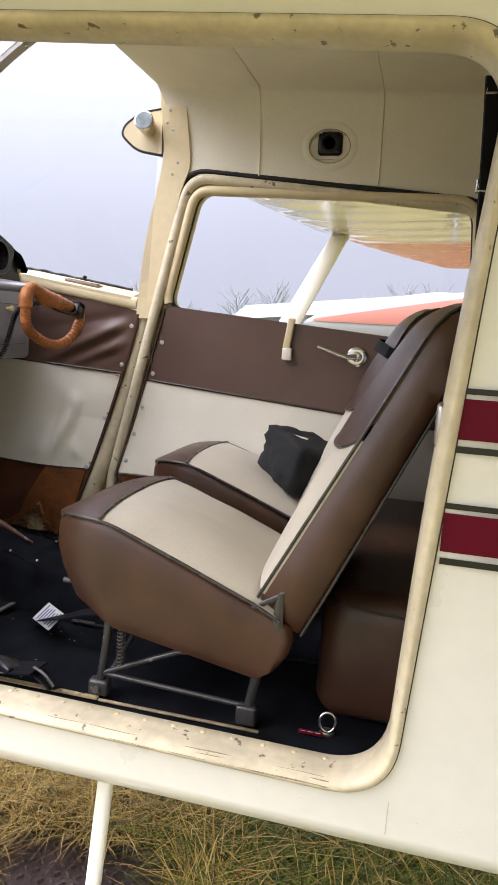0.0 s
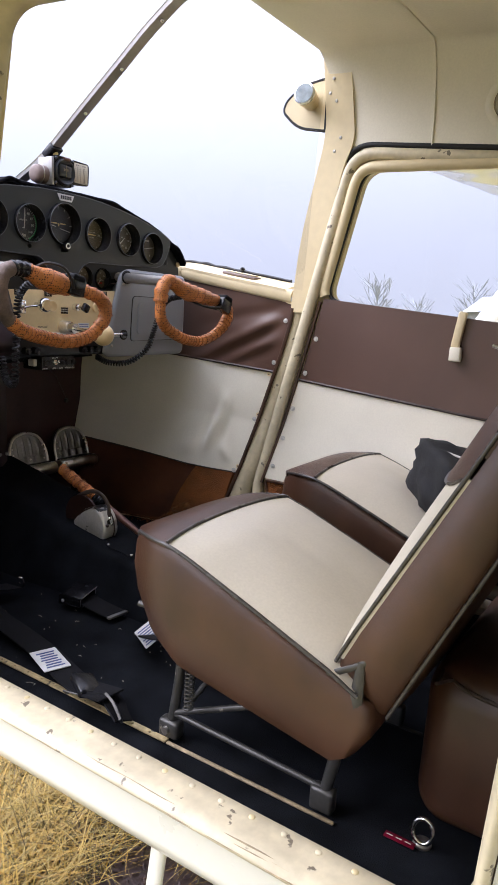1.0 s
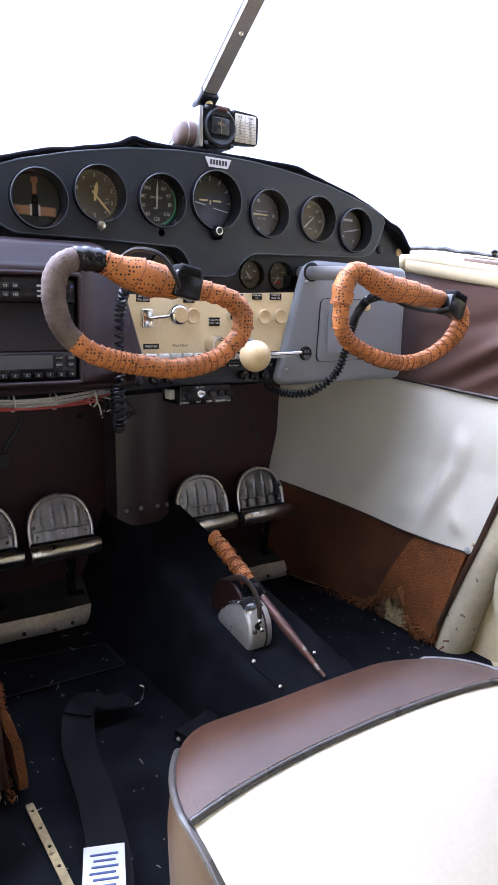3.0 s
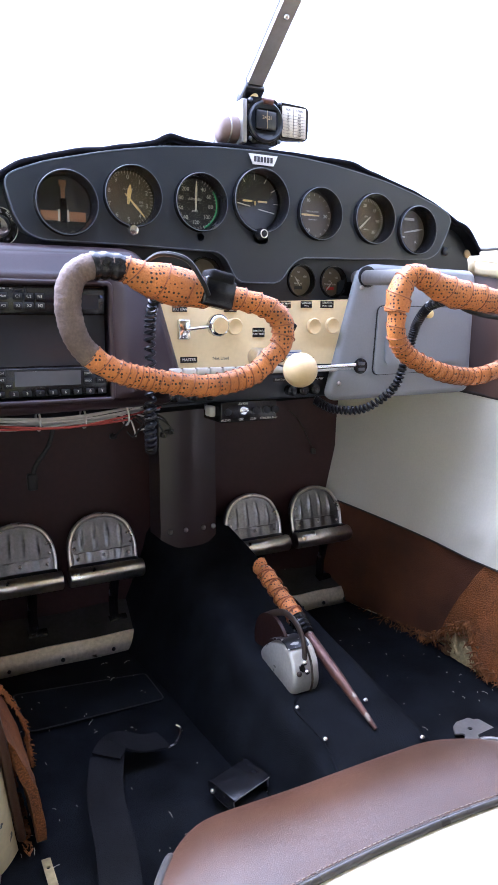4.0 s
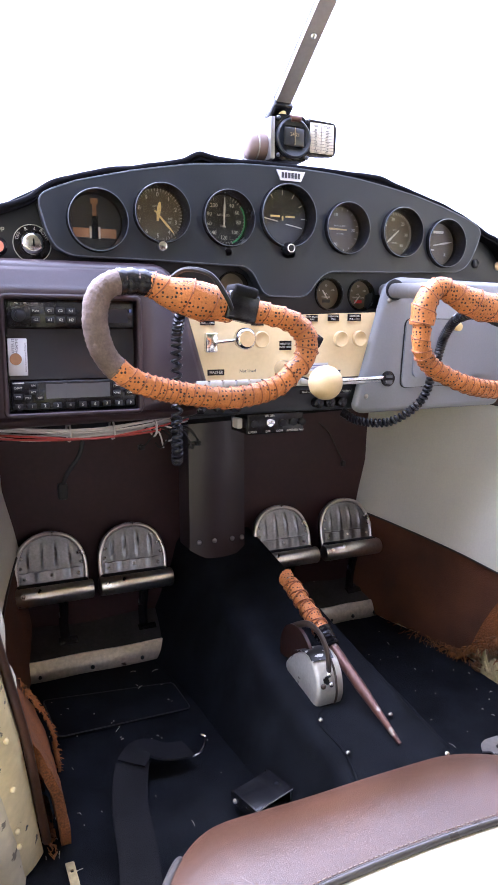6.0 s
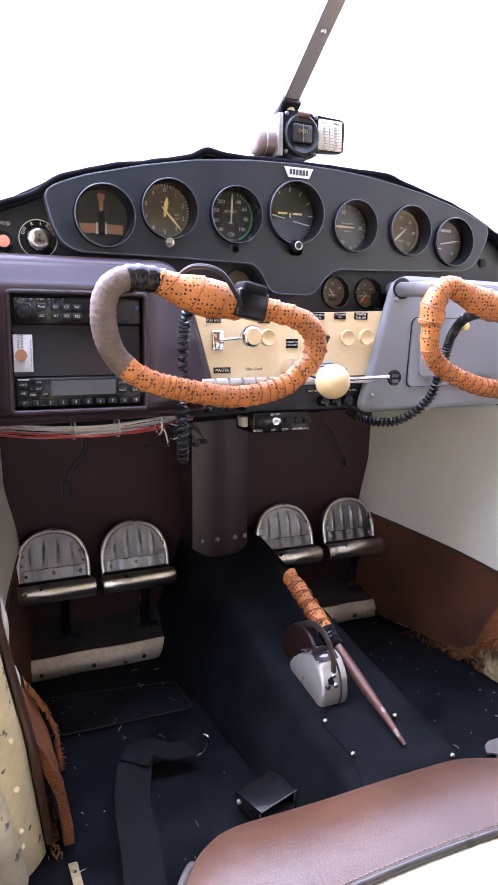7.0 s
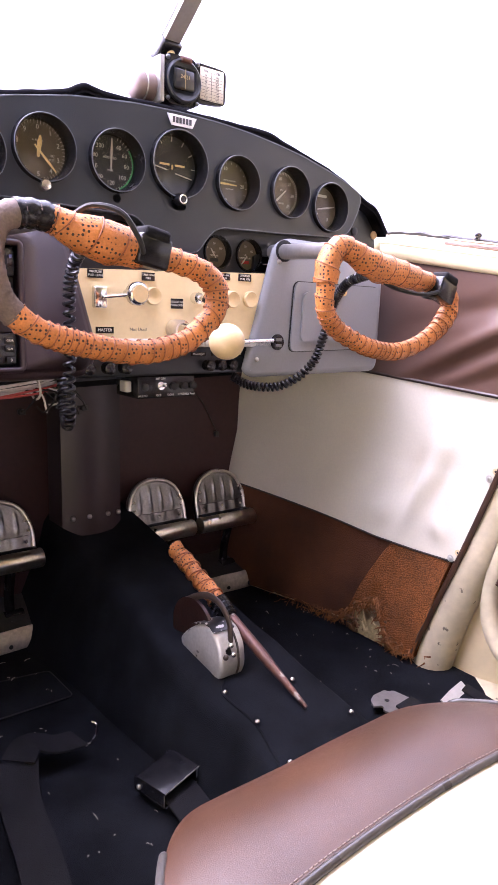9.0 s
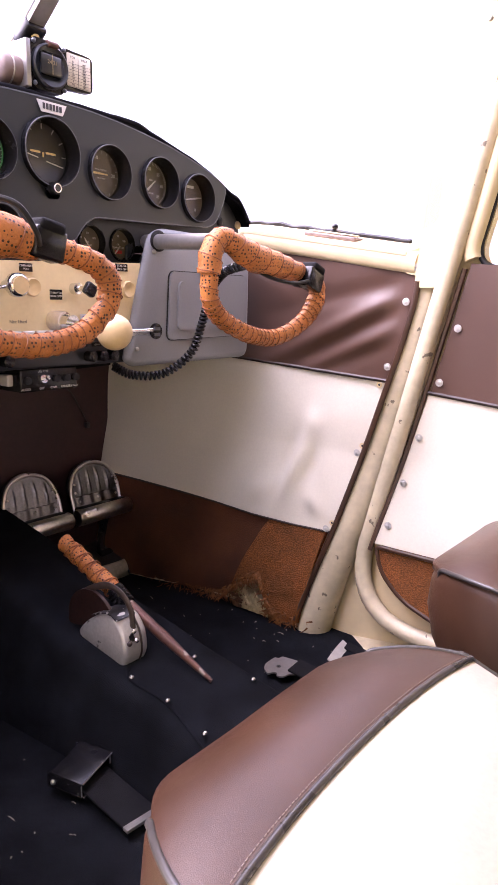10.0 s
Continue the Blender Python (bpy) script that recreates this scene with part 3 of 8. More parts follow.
def creases(y, z):
    """Pull folds that fan out from the rear screws of the upper trim."""
    r = 0.0
    for z0, slope, amp, wide in ((0.624, 0.46, 0.0075, 0.017), (0.600, 0.50, -0.0065, 0.016), (0.572, 0.48, 0.0060, 0.017), (0.546, 0.36, -0.0045, 0.017), (0.652, 0.22, -0.0045, 0.018)):
        d = (z - z0) - slope * (y + 0.28) * -1
        k = max(0.0, min(1.0, (y + 0.30) / 0.05)) * max(0.0, min(1.0, (0.02 - y) / 0.16))
        r += amp * math.exp(-(d / wide) ** 2) * k
    return r + ridge((y, z, 5), 9, 0.003)


for s, word in ((1, "starboard"), (-1, "port")):
    t = thing("side_trim", (s * 0.45, 0.0, 0.35), "brown and white vinyl side trim ahead of the door", "wall trim", kind="structure")
    part("upper_panel", side_sheet(B(), s, 0.44, post_y, lambda y: seam_z(y) + 0.0015, lambda y: ledge_z(y) + 0.006, 96, 56, 0.008, relief=creases), LEATHER_TRIM, t, "creased brown vinyl panel")
    part("middle_panel", side_sheet(B(), s, 0.44, post_y, lambda y: hem(y) - 0.002, lambda y: seam_z(y) - 0.0015, 90, 60, 0.008, relief=wrinkles), WHITE_VINYL, t, "slack white vinyl panel")
    rag = lambda y: 0.010 + max(0.0, 0.056 + 0.050 * noise.noise(V((y * 24, 3, s)))) * math.exp(-((y + 0.034) / 0.044) ** 2) + 0.008 * abs(noise.noise(V((y * 60, 1, s))))
    flap = lambda z: -0.057 + 0.5 * (0.185 - z)
    part("carpet_front", side_sheet(B(), s, 0.44, -0.070, rag, hem, 90, 12, 0.012, off=0.006, relief=lambda y, z: ridge((y, z, 2), 12, 0.003)), WORN_SHADED_CARPET, t, "worn brown carpet with footwell shade in its colour")
    part("carpet_patch", side_sheet(B(), s, flap, lambda z: post_y(z) + 0.01 - 0.08 * max(0.0, 0.19 - z), rag, hem, 60, 16, 0.012, off=0.000, relief=lambda y, z: (0.008 if s > 0 else 0.033) * math.sin(max(0.0, min(1.0, (0.20 - z) / 0.16)) * 1.8) + ridge((y, z, 2), 40, 0.003)), RUST_CARPET, t, "frayed rust-brown carpet patch")
    fr, bm = random.Random(5 + s), B()
    for k in range(520):
        y = fr.gauss(-0.04, 0.10)
        if not post_y(0.05) < y < 0.30:
            continue
        if -0.085 < y < -0.02 and fr.random() < 0.7:
            continue
        z = rag(y) + fr.uniform(-0.004, 0.012)
        p = V((s * (wall_x(y, z) - 0.002), y, z))
        d = V((-s * fr.uniform(0.0, 0.6), fr.uniform(-0.8, 0.8), -fr.uniform(0.2, 1.0)))
        l = fr.uniform(0.008, 0.022)
        tube(bm, [p, p + d * l * 0.5 + V((-s * 0.002, fr.uniform(-0.004, 0.004), 0.001)), p + d * l + V((-s * 0.003, fr.uniform(-0.006, 0.006), 0.004))], 0.0006, 4)
    for k in range(110):
        y = fr.gauss(-0.06, 0.045)
        z = rag(y) + fr.uniform(-0.002, 0.018)
        p = V((s * (wall_x(y, z) - 0.006), y, z))
        q = p + V((-s * fr.uniform(0.0, 0.012), fr.uniform(-0.016, 0.016), -fr.uniform(0.004, 0.016)))
        tube(bm, [p, p.lerp(q, 0.5) + V((-s * 0.004, fr.uniform(-0.005, 0.005), 0.002)), q], lambda g: 0.0019 * (1 - 0.7 * g), 5)
    part("frayed_threads", bm, FRAY, t, "loose frayed jute threads")
    if s < 0:
        bm = B()
        for k in range(420):
            z = 0.006 + 0.19 * fr.random() ** 1.6
            y = flap(z) + fr.uniform(-0.030, 0.004)
            p = V((-(wall_x(y, z) - 0.008 - 0.033 * math.sin(max(0.0, min(1.0, (0.20 - z) / 0.16)) * 1.8)), y, z))
            d = V((fr.uniform(0.1, 0.9), fr.uniform(-0.2, 0.9), fr.uniform(-0.7, 0.3)))
            l = fr.uniform(0.003, 0.009)
            tube(bm, [p, p + d * l * 0.6 + V((0, fr.uniform(-0.002, 0.002), 0.001)), p + d * l + V((fr.uniform(-0.003, 0.003), fr.uniform(-0.003, 0.003), -0.002))], 0.0006, 4)
        part("edge_fuzz", bm, FUZZ, t, "fuzzy rust-brown pile along the cut edge")
    foam = lambda u, v: V((s * (wall_x(-0.05, 0.04) - 0.005 - 0.003 * noise.noise(V((u * 9, v * 7, 2)))), -0.008 - 0.082 * u, 0.004 + (0.060 - 0.022 * u) * v * (0.75 + 0.5 * noise.noise(V((u * 7, 4, s))))))
    part("bare_foam", sheet(B(), foam, 26, 8, 0.004, way=(s, 0, 0)), FOAM, t, "pale yellow foam laid bare by the torn carpet")
    bm = B()
    for k in range(60):
        y, z = fr.choice((-0.004, -0.012, -0.082, -0.095)) + fr.gauss(0, 0.008), 0.008 + 0.9 * rag(-0.03) * fr.random() ** 1.5
        ball(bm, (s * (wall_x(y, z) - 0.004), y, z), fr.uniform(0.002, 0.0055), 6, (0.7, fr.uniform(0.7, 1.6), fr.uniform(0.5, 1.2)))
    for v in bm.verts:
        v.co += V(noise.noise_vector(v.co * 300)) * 0.0016
    part("crumbled_underlay", bm, UNDERLAY, t, "crumbled brown carpet underlay")
    for line, r in ((seam_z, 0.0035), (hem, 0.0022)):
        part("piping", tube(B(), [(s * (wall_x(y, line(y)) - 0.001), y, line(y)) for y in np.linspace(0.43, post_y(line(-0.25)), 36)], r, 6), PIPING, t)
    for y, z in ((-0.268, 0.478), (-0.2455, 0.3665), (-0.2065, 0.2195)):
        ey = part("eyelet", lathe(B(), (s * (wall_x(y, z) - 0.002), y, z), (-s, 0, 0), [(0, 0.0055), (0.0008, 0.0055), (0.0012, 0.0040), (0.0004, 0.0025)], 14), IVORY, t, "empty cup washer")
        part("hole", ball(B(), (s * (wall_x(y, z) - 0.0028), y, z), 0.0020, 8, (0.4, 1, 1)), PIPING, ey)
    part("edge_piping", tube(B(), [(s * (wall_x(post_y(z), z) - 0.003), post_y(z) - 0.004, z) for z in np.linspace(0.02, 0.655, 20)], 0.0055, 8), LEATHER, t, "brown welt along the post")

# screws of the trim and the door
def screw(bm, p, s, r=0.0065):
    p = V(p)
    lathe(bm, p, (-s, 0, 0), [(0, r), (0.0009, r), (0.0013, r * 0.78), (0.0010, r * 0.62), (0.0017, r * 0.55), (0.0020, r * 0.2)], 14)
    return bm


for s in (1, -1):
    for yy, zz in ((-0.3165, 0.6785), (-0.306, 0.6215), (-0.281, 0.5105), (-0.237, 0.353), (-0.1965, 0.2075)):
        ob = solid("screw", screw(B(), (s * (wall_x(yy, zz) - 0.004), yy, zz), s), SILVER, "small round nickel trim screw with cup washer", "screw", kind="thing", group="trim screws")

# the port post's inner face, from the trim's welt out to the doorway
turn_in = lambda u, v: (-(wall_x(post_y(0.68 * v), 0.68 * v) + 0.004) * (1 - u) - 0.488 * u + 0.012 * math.sin(u * 3.14), (post_y(0.68 * v) - 0.008) * (1 - u) + (-0.214 - 0.232 * 0.68 * v) * u, 0.004 + 0.68 * v)
solid("post_face_port", sheet(B(), turn_in, 8, 30, 0.006, way=(-0.7, 0.7, 0)), FLANGE, "chipped cream inner face of the open doorway post", "door post")
for z in (0.06, 0.085, 0.15, 0.22):
    solid("post_rivet", ball(B(), V(turn_in(0.55, z / 0.68)) + V((0.002, -0.002, 0)), 0.0035, 8), FLANGE, "cream painted rivet in the chipped post", "rivet", kind="thing", group="post rivets")

# ---- starboard door ----
door = thing("door_1", (0.47, -0.8, 0.5), "closed cabin door, cream frame with brown and white vinyl", "door", kind="structure")
door_out = rounded([(-0.232, 0.050), (-1.13, 0.035), (-1.232, 0.35), (-1.245, 0.97), (-0.445, 1.045)], [0.17, 0.12, 0.2, 0.07, 0.07], 14)
win_in = rounded([(-0.412, belt(-0.42)), (-1.16, belt(-1.16)), (-1.222, 0.74), (-1.205, 0.972), (-0.487, 0.992)], [0.045, 0.05, 0.06, 0.06, 0.045], 12)
bm = B()
plate(bm, door_out, [win_in], lambda a, b: (wall_x(a, b, 0.026), a, b), (0.02, 0, 0))
part("door_shell", bm, CREAM, door)


def bead_of(poly, x_off, grow, r, per=1):
    c = V((sum(p[0] for p in poly) / len(poly), sum(p[1] for p in poly) / len(poly)))
    pts = []
    for a, b in poly:
        d = (V((a, b)) - c)
        q = V((a, b)) + d.normalized() * grow
        pts.append((wall_x(q.x, q.y, x_off), q.x, q.y))
    return pts


seal_line = bead_of(door_out, 0.004, 0.007, 0)
part("gap_line", tube(B(), bead_of(door_out, 0.016, 0.004, 0), 0.0035, 6, closed=True), PIPING, door)
part("seal", tube(B(), [p for p in seal_line if p[2] > 0.955 and p[1] < -0.40], 0.0075, 8), RUBBER, door, "black door seal")
solid("wall_starboard_top", side_sheet(B(), 1, -0.43, -1.25, lambda y: 1.035 + 0.094 * (y + 0.445), 1.12, 24, 4, 0.01, off=0.008), LINER, "cream lined strip above the closed door", "wall")
part("outer_bead", tube(B(), bead_of(door_out, 0.006, -0.016, 0), 0.0145, 16, closed=True), CREAM_WORN, door, "chipped rounded cream edge")
over = [p for p in win_in if p[1] > belt(p[0]) + 0.012]
turn = max(range(len(over)), key=lambda k: (V(over[k]) - V(over[k - 1])).length)
part("window_bead", tube(B(), bead_of(over[turn:] + over[:turn], 0.004, 0.012, 0), 0.0135, 14), CREAM, door, "rounded cream window surround")
part("window_seal", tube(B(), bead_of(win_in, 0.008, 0.0, 0), 0.005, 8, closed=True), RUBBER, door)
gl = part("pane", plate(B(), win_in, [], lambda a, b: (wall_x(a, b, 0.014) + ridge((a, b, 0), 5, 0.002), a, b), (0.002, 0, 0)), CLEAR, door, "wavy clear acrylic window")
gl.visible_shadow = False
dy = lambda z: door_y(z) - 0.041
part("upper_panel", side_sheet(B(), 1, dy, -1.20, lambda y: waist(y) + 0.002, lambda y: belt(y) + 0.004, 30, 10, 0.03, off=-0.002, relief=lambda y, z: ridge((y, z, 3), 6, 0.002)), LEATHER_TRIM, door, "brown vinyl panel")
part("lower_panel", side_sheet(B(), 1, dy, -1.20, foot, lambda y: waist(y) - 0.002, 30, 12, 0.03, off=-0.002, relief=lambda y, z: ridge((y, z, 4), 5, 0.003)), WHITE_VINYL, door, "white vinyl panel")
kick = rounded([(-0.302, 0.199), (-1.14, 0.199), (-1.10, 0.078), (-0.47, 0.082), (-0.36, 0.118), (-0.316, 0.158)], [0.01, 0.03, 0.05, 0.03, 0.03, 0.02], 6)
part("carpet_strip", plate(B(), kick, [], lambda a, b: (wall_x(a, b, -0.004), a, b), (0.034, 0, 0)), RUST_CARPET, door, "rust-brown carpet kick strip")
part("kick_piping", tube(B(), [(wall_x(a, b, -0.005), a, b) for a, b in kick], 0.004, 6, closed=True), LEATHER, door)
part("waist_piping", tube(B(), [(wall_x(y, waist(y), -0.004), y, waist(y)) for y in np.linspace(-0.36, -1.2, 20)], 0.0035, 6), PIPING, door)
part("front_piping", tube(B(), [(wall_x(0, z, -0.003), dy(z), z) for z in np.linspace(0.19, 0.675, 12)], 0.0045, 6), LEATHER, door)
for yy, zz in ((-0.4005, 0.581), (-0.378, 0.4915), (-0.3525, 0.396), (-0.334, 0.3155), (-0.318, 0.239)):
    part("screw", screw(B(), (wall_x(yy, zz, -0.004), yy, zz), 1), SILVER, door)
# latch and inner handle
bm = B()
box(bm, (0.464, -0.780, 0.585), (0.476, -0.760, 0.668), 0.004)
turned(bm, about((0.47, -0.77, 0.66), 8, 0, 0))
part("latch", bm, CREAM, door, "cream window latch")
bm = B()
box(bm, (0.457, -0.777, 0.556), (0.474, -0.751, 0.588), 0.003)
part("latch_grip", bm, WHITE_VINYL, door, "white latch grip")
part("escutcheon", lathe(B(), (0.474, -0.950, 0.577), (-1, 0, 0), [(0, 0.026), (0.004, 0.026), (0.006, 0.020), (0.006, 0.014), (0.012, 0.013), (0.014, 0.006)], 24), CHROME, door)
part("handle", tube(B(), smooth_path([(0.460, -0.950, 0.577), (0.452, -0.915, 0.577), (0.450, -0.875, 0.590), (0.452, -0.848, 0.598)], 5), lambda k: 0.0075 - 0.003 * k, 10), CHROME, door, "chrome door handle")

# sill under the starboard door
bm = B()
sheet(bm, lambda u, v: (0.405 + 0.115 * u, -0.245 - 1.00 * v, 0.004 + 0.030 * min(1.0, 5 * v) - 0.012 * (1 - u) ** 2 - 0.006 * v), 6, 20, 0.06, way=(0, 0, -1))
solid("sill_starboard", bm, CREAM_WORN, "chipped cream painted sill under the closed door", "door sill")

solid("wall_starboard_corner", side_sheet(B(), 1, -0.12, -0.50, -0.03, 0.42, 8, 8, 0.008, off=0.048), CREAM, "cream metal behind the foot of the closed door", "wall")

# ---- port doorway ----
port_in = rounded([(-0.222, 0.060), (-1.128, 0.052), (-1.150, 0.50), (-1.195, 0.960), (-0.445, 1.005), (-0.352, 0.62)], [0.10, 0.085, 0.2, 0.085, 0.05, 0.2], 14)


def skin_x(y, z):
    """The outer skin of the port side."""
    x = -lerp_table([(-0.1, 0.512), (-0.02, 0.522), (0.05, 0.530), (0.5, 0.536), (1.0, 0.536), (1.25, 0.515)], z)
    return x + (0.10 * (-1.4 - y) if y < -1.4 else 0.0)


def ring(poly, grow):
    c = V((-0.77, 0.52))
    out = []
    for a, b in poly:
        d = V((a, b)) - c
        q = V((a, b)) + d.normalized() * grow
        out.append(q)
    return out


bm = B()
plate(bm, [(0.5, -0.02), (-1.3, -0.022), (-2.6, 0.10), (-2.6, 0.95), (-1.9, 1.20), (-0.30, 1.23), (-0.28, 0.72), (0.5, 0.70)], [[tuple(q) for q in ring(port_in, 0.017)]], lambda a, b: (skin_x(a, b), a, b), (0.012, 0, 0))
solid("wall_port_skin", bm, SKIN, "pale cream painted outer fuselage side", "fuselage wall")
bm = B()
sheet(bm, lambda u, v: (-0.522 + 0.06 * u + 0.50 * u * u, 0.5 - 1.8 * v, -0.02 - 0.13 * math.sin(u * 1.57)), 8, 24, 0.006, way=(0, 0, -1))
solid("belly", bm, SKIN, "pale cream rounded belly skin under the cabin", "fuselage belly")
frame_ring = thing("door_frame", (-0.5, -0.77, 0.5), "open cabin doorway with a worn cream painted rolled frame", "door frame", kind="structure")


def sweep(bm, poly, prof):
    """Sweeps a section of (outward, x) points round the doorway."""
    rings = [[(skin_x(0, q.y) + x, q.x, q.y) for q in ring(poly, g)] for g, x in prof]
    vs = [[bm.verts.new(p) for p in r] for r in rings]
    n = len(poly)
    for a, b in zip(vs, vs[1:]):
        for k in range(n):
            bm.faces.new((a[k], a[(k + 1) % n], b[(k + 1) % n], b[k]))
    return bm


part("rolled_edge", sweep(B(), port_in, [(0.022, 0.004), (0.0215, -0.003), (0.0195, -0.0075), (0.0165, -0.0098), (0.0135, -0.0108), (0.0105, -0.0102), (0.0075, -0.0078), (0.0045, -0.0040), (0.002, 0.001), (0.0005, 0.007), (0.0, 0.014), (0.0, 0.03), (-0.001, 0.048), (0.004, 0.052), (0.03, 0.052)]), CREAM_WORN, frame_ring, "chipped cream rolled edge", 65)
part("edge_line", tube(B(), [(skin_x(0, q.y) - 0.0006, q.x, q.y) for q in ring(port_in, 0.0225)], 0.0008, 6, closed=True), PIPING, frame_ring)
# brown streaks worn into the sill's roll, broken into lengths
fr = random.Random(17)
for g, x in ((0.0090, -0.0094), (0.0045, -0.0042), (0.0020, 0.0006)):
    a = -0.27
    while a > -1.06:
        b = max(-1.08, a - fr.uniform(0.06, 0.26))
        line = [V((skin_x(0, 0.055) + x + 0.0005 * math.sin(y * 60), y, 0.0585 + 0.007 * (y + 0.3) / 0.9 - g)) for y in np.linspace(a, b, 14)]
        w0 = fr.uniform(0.0004, 0.0010)
        part("grime_streak", tube(B(), line, lambda k: w0 * (0.25 + math.sin(k * 3.14)), 6), GRIME_AND_DULL, frame_ring)
        a = b - fr.uniform(0.01, 0.10)
# a broad dirty band in the hollow of the roll
def soiled(u, v):
    y = -0.262 - 0.82 * u
    k = 0.5 + (v - 0.5) * (0.75 + 0.45 * noise.noise(V((y * 22, 0, 3))))
    g, x = 0.0105 - 0.0075 * k, -0.0106 + 0.0088 * k
    return (skin_x(0, 0.055) + x - 0.0003, y, 0.0589 + 0.007 * (y + 0.3) / 0.9 - g)


part("grime_band", sheet(B(), soiled, 90, 5, 0.0002, way=(0.6, 0, -0.6)), SOILED, frame_ring, "brown grime along the sill")
# bare patches where paint has come off round some rivets
for k in range(16):
    yy = -0.42 - k * 0.045
    if k % 3 == 2:
        continue
    r0 = fr.uniform(0.004, 0.0095)
    poly = [(-0.492 + r0 * 0.8 * math.cos(a) * fr.uniform(0.6, 1.2), yy + r0 * math.sin(a) * fr.uniform(0.6, 1.3)) for a in np.linspace(0, math.tau, 13)[:-1]]
    part("bare_patch", plate(B(), poly, [], lambda a, b: (a, b, 0.0592 + 0.0076 * (b + 0.222) / 0.906), (0, 0, 0.0004)), PANEL_EDGE, frame_ring)
for k in range(16):
    yy = -0.42 - k * 0.045
    part("rivet", ball(B(), (-0.492, yy, 0.0585 - 0.006 * k / 16), 0.0044, 10, (1, 1, 0.35)), FLANGE if k % 3 == 1 else CREAM_WORN, frame_ring)
for k in range(18):
    yy = -0.40 - k * 0.052
    solid("skin_rivet", ball(B(), (skin_x(yy, 0.02) + 0.001, yy, 0.012), 0.0024, 8, (0.16, 1, 1)), SKIN, "flush cream rivet along the sill skin", "rivet", kind="thing", group="sill rivets")
part("skin_seam", tube(B(), [(skin_x(-1.05, z) - 0.0003, -1.139 - 0.02 * (z + 0.02), z) for z in np.linspace(-0.018, 0.034, 6)], 0.0004, 6), CREAM_WORN, frame_ring, "joint between two skin sheets")
for k in range(9):
    solid("skin_rivet", ball(B(), (skin_x(-1.2, -0.005) + 0.0008, -1.13 - 0.05 * k, -0.004), 0.0022, 8, (0.16, 1, 1)), SKIN, "flush cream rivet along the sill skin", "rivet", kind="thing", group="sill rivets")
# stripes on the skin
def stripe(za, zb, mat, name):
    bm = B()
    sheet(bm, lambda u, v: (skin_x(-1.2 - u, za + (zb - za) * v) - 0.0015, -1.168 - 0.02 * (0.5 - (za + zb) / 2) - 1.1 * u, za + (zb - za) * v), 14, 3, 0.001, way=(-1, 0, 0))
    return solid(name, bm, mat, name.replace("_", " ") + " painted along the cream fuselage", "stripe")


for lo in (0.5105, 0.3725):
    stripe(lo + 0.012, lo + 0.060, MAROON, "maroon_stripe")
    stripe(lo + 0.0655, lo + 0.0725, BLACK_PAINT, "black_stripe")
    stripe(lo - 0.004, lo + 0.004, BLACK_PAINT, "black_stripe")
bm = B()
box(bm, (-0.515, -1.178, 0.505), (-0.475, -1.150, 0.560), 0.006)
solid("door_striker", bm, ALU_DULL, "worn metal door striker on the rear door post", "door striker", kind="thing")

# ---- floor, firewall, ceiling ----
bm = B()
sheet(bm, lambda u, v: (-0.475 + 0.95 * u, 0.50 - 2.6 * v, ridge((u * 3, v * 8, 0), 3, 0.004)), 40, 70, 0.02, way=(0, 0, -1))
solid("floor", bm, BLACK_CARPET, "black carpeted cabin floor with lint and straw", "floor")
bm = B()
box(bm, (-0.46, 0.372, -0.03), (0.46, 0.39, 0.62), 0.0)
solid("firewall", bm, FIRE, "dark maroon firewall board behind the pedals", "firewall")
bm = B()
box(bm, (-0.48, -2.1, 0.0), (0.48, -2.06, 1.26))
solid("wall_rear", bm, LINER, "cream lined rear bulkhead", "wall")


def roof(u, v):
    """The headliner: from the door's top up the side and over."""
    a = u * 2 - 1
    x = 0.489 * math.copysign(1 - (1 - min(1, abs(a) * 1.0)) ** 1.0, a)
    k = max(0.0, (abs(a) - 0.80) / 0.20)
    x = 0.435 * a / 0.80 if abs(a) < 0.80 else math.copysign(0.435 + 0.053 * math.sin(k * 1.57), a)
    z = 1.252 if abs(a) < 0.80 else 1.252 - 0.215 * (1 - math.cos(k * 1.57)) ** 0.85
    y = -0.375 - 0.07 * max(0, (1.25 - z) / 0.2) - 1.75 * v
    z -= 0.055 * (v * 1.75) * (1 if z > 1.2 else 0.9)
    seam = min(abs(y + 0.652), abs(y + 0.966))
    return (x, y, z + 0.004 * math.exp(-(seam / 0.006) ** 2))


bm = sheet(B(), roof, 80, 200, 0.012, way=(0, 0, 1))
# the starboard vent's opening goes through the lining
gone = [f for f in bm.faces if (m := f.calc_center_median()).x > 0.3 and ((m.y + 0.836) / 0.064) ** 2 + ((m.z - 1.105) / 0.051) ** 2 < 1]
bmesh.ops.delete(bm, geom=gone, context="FACES")
solid("ceiling", bm, LINER, "cream vinyl headliner with stitched seams", "ceiling")
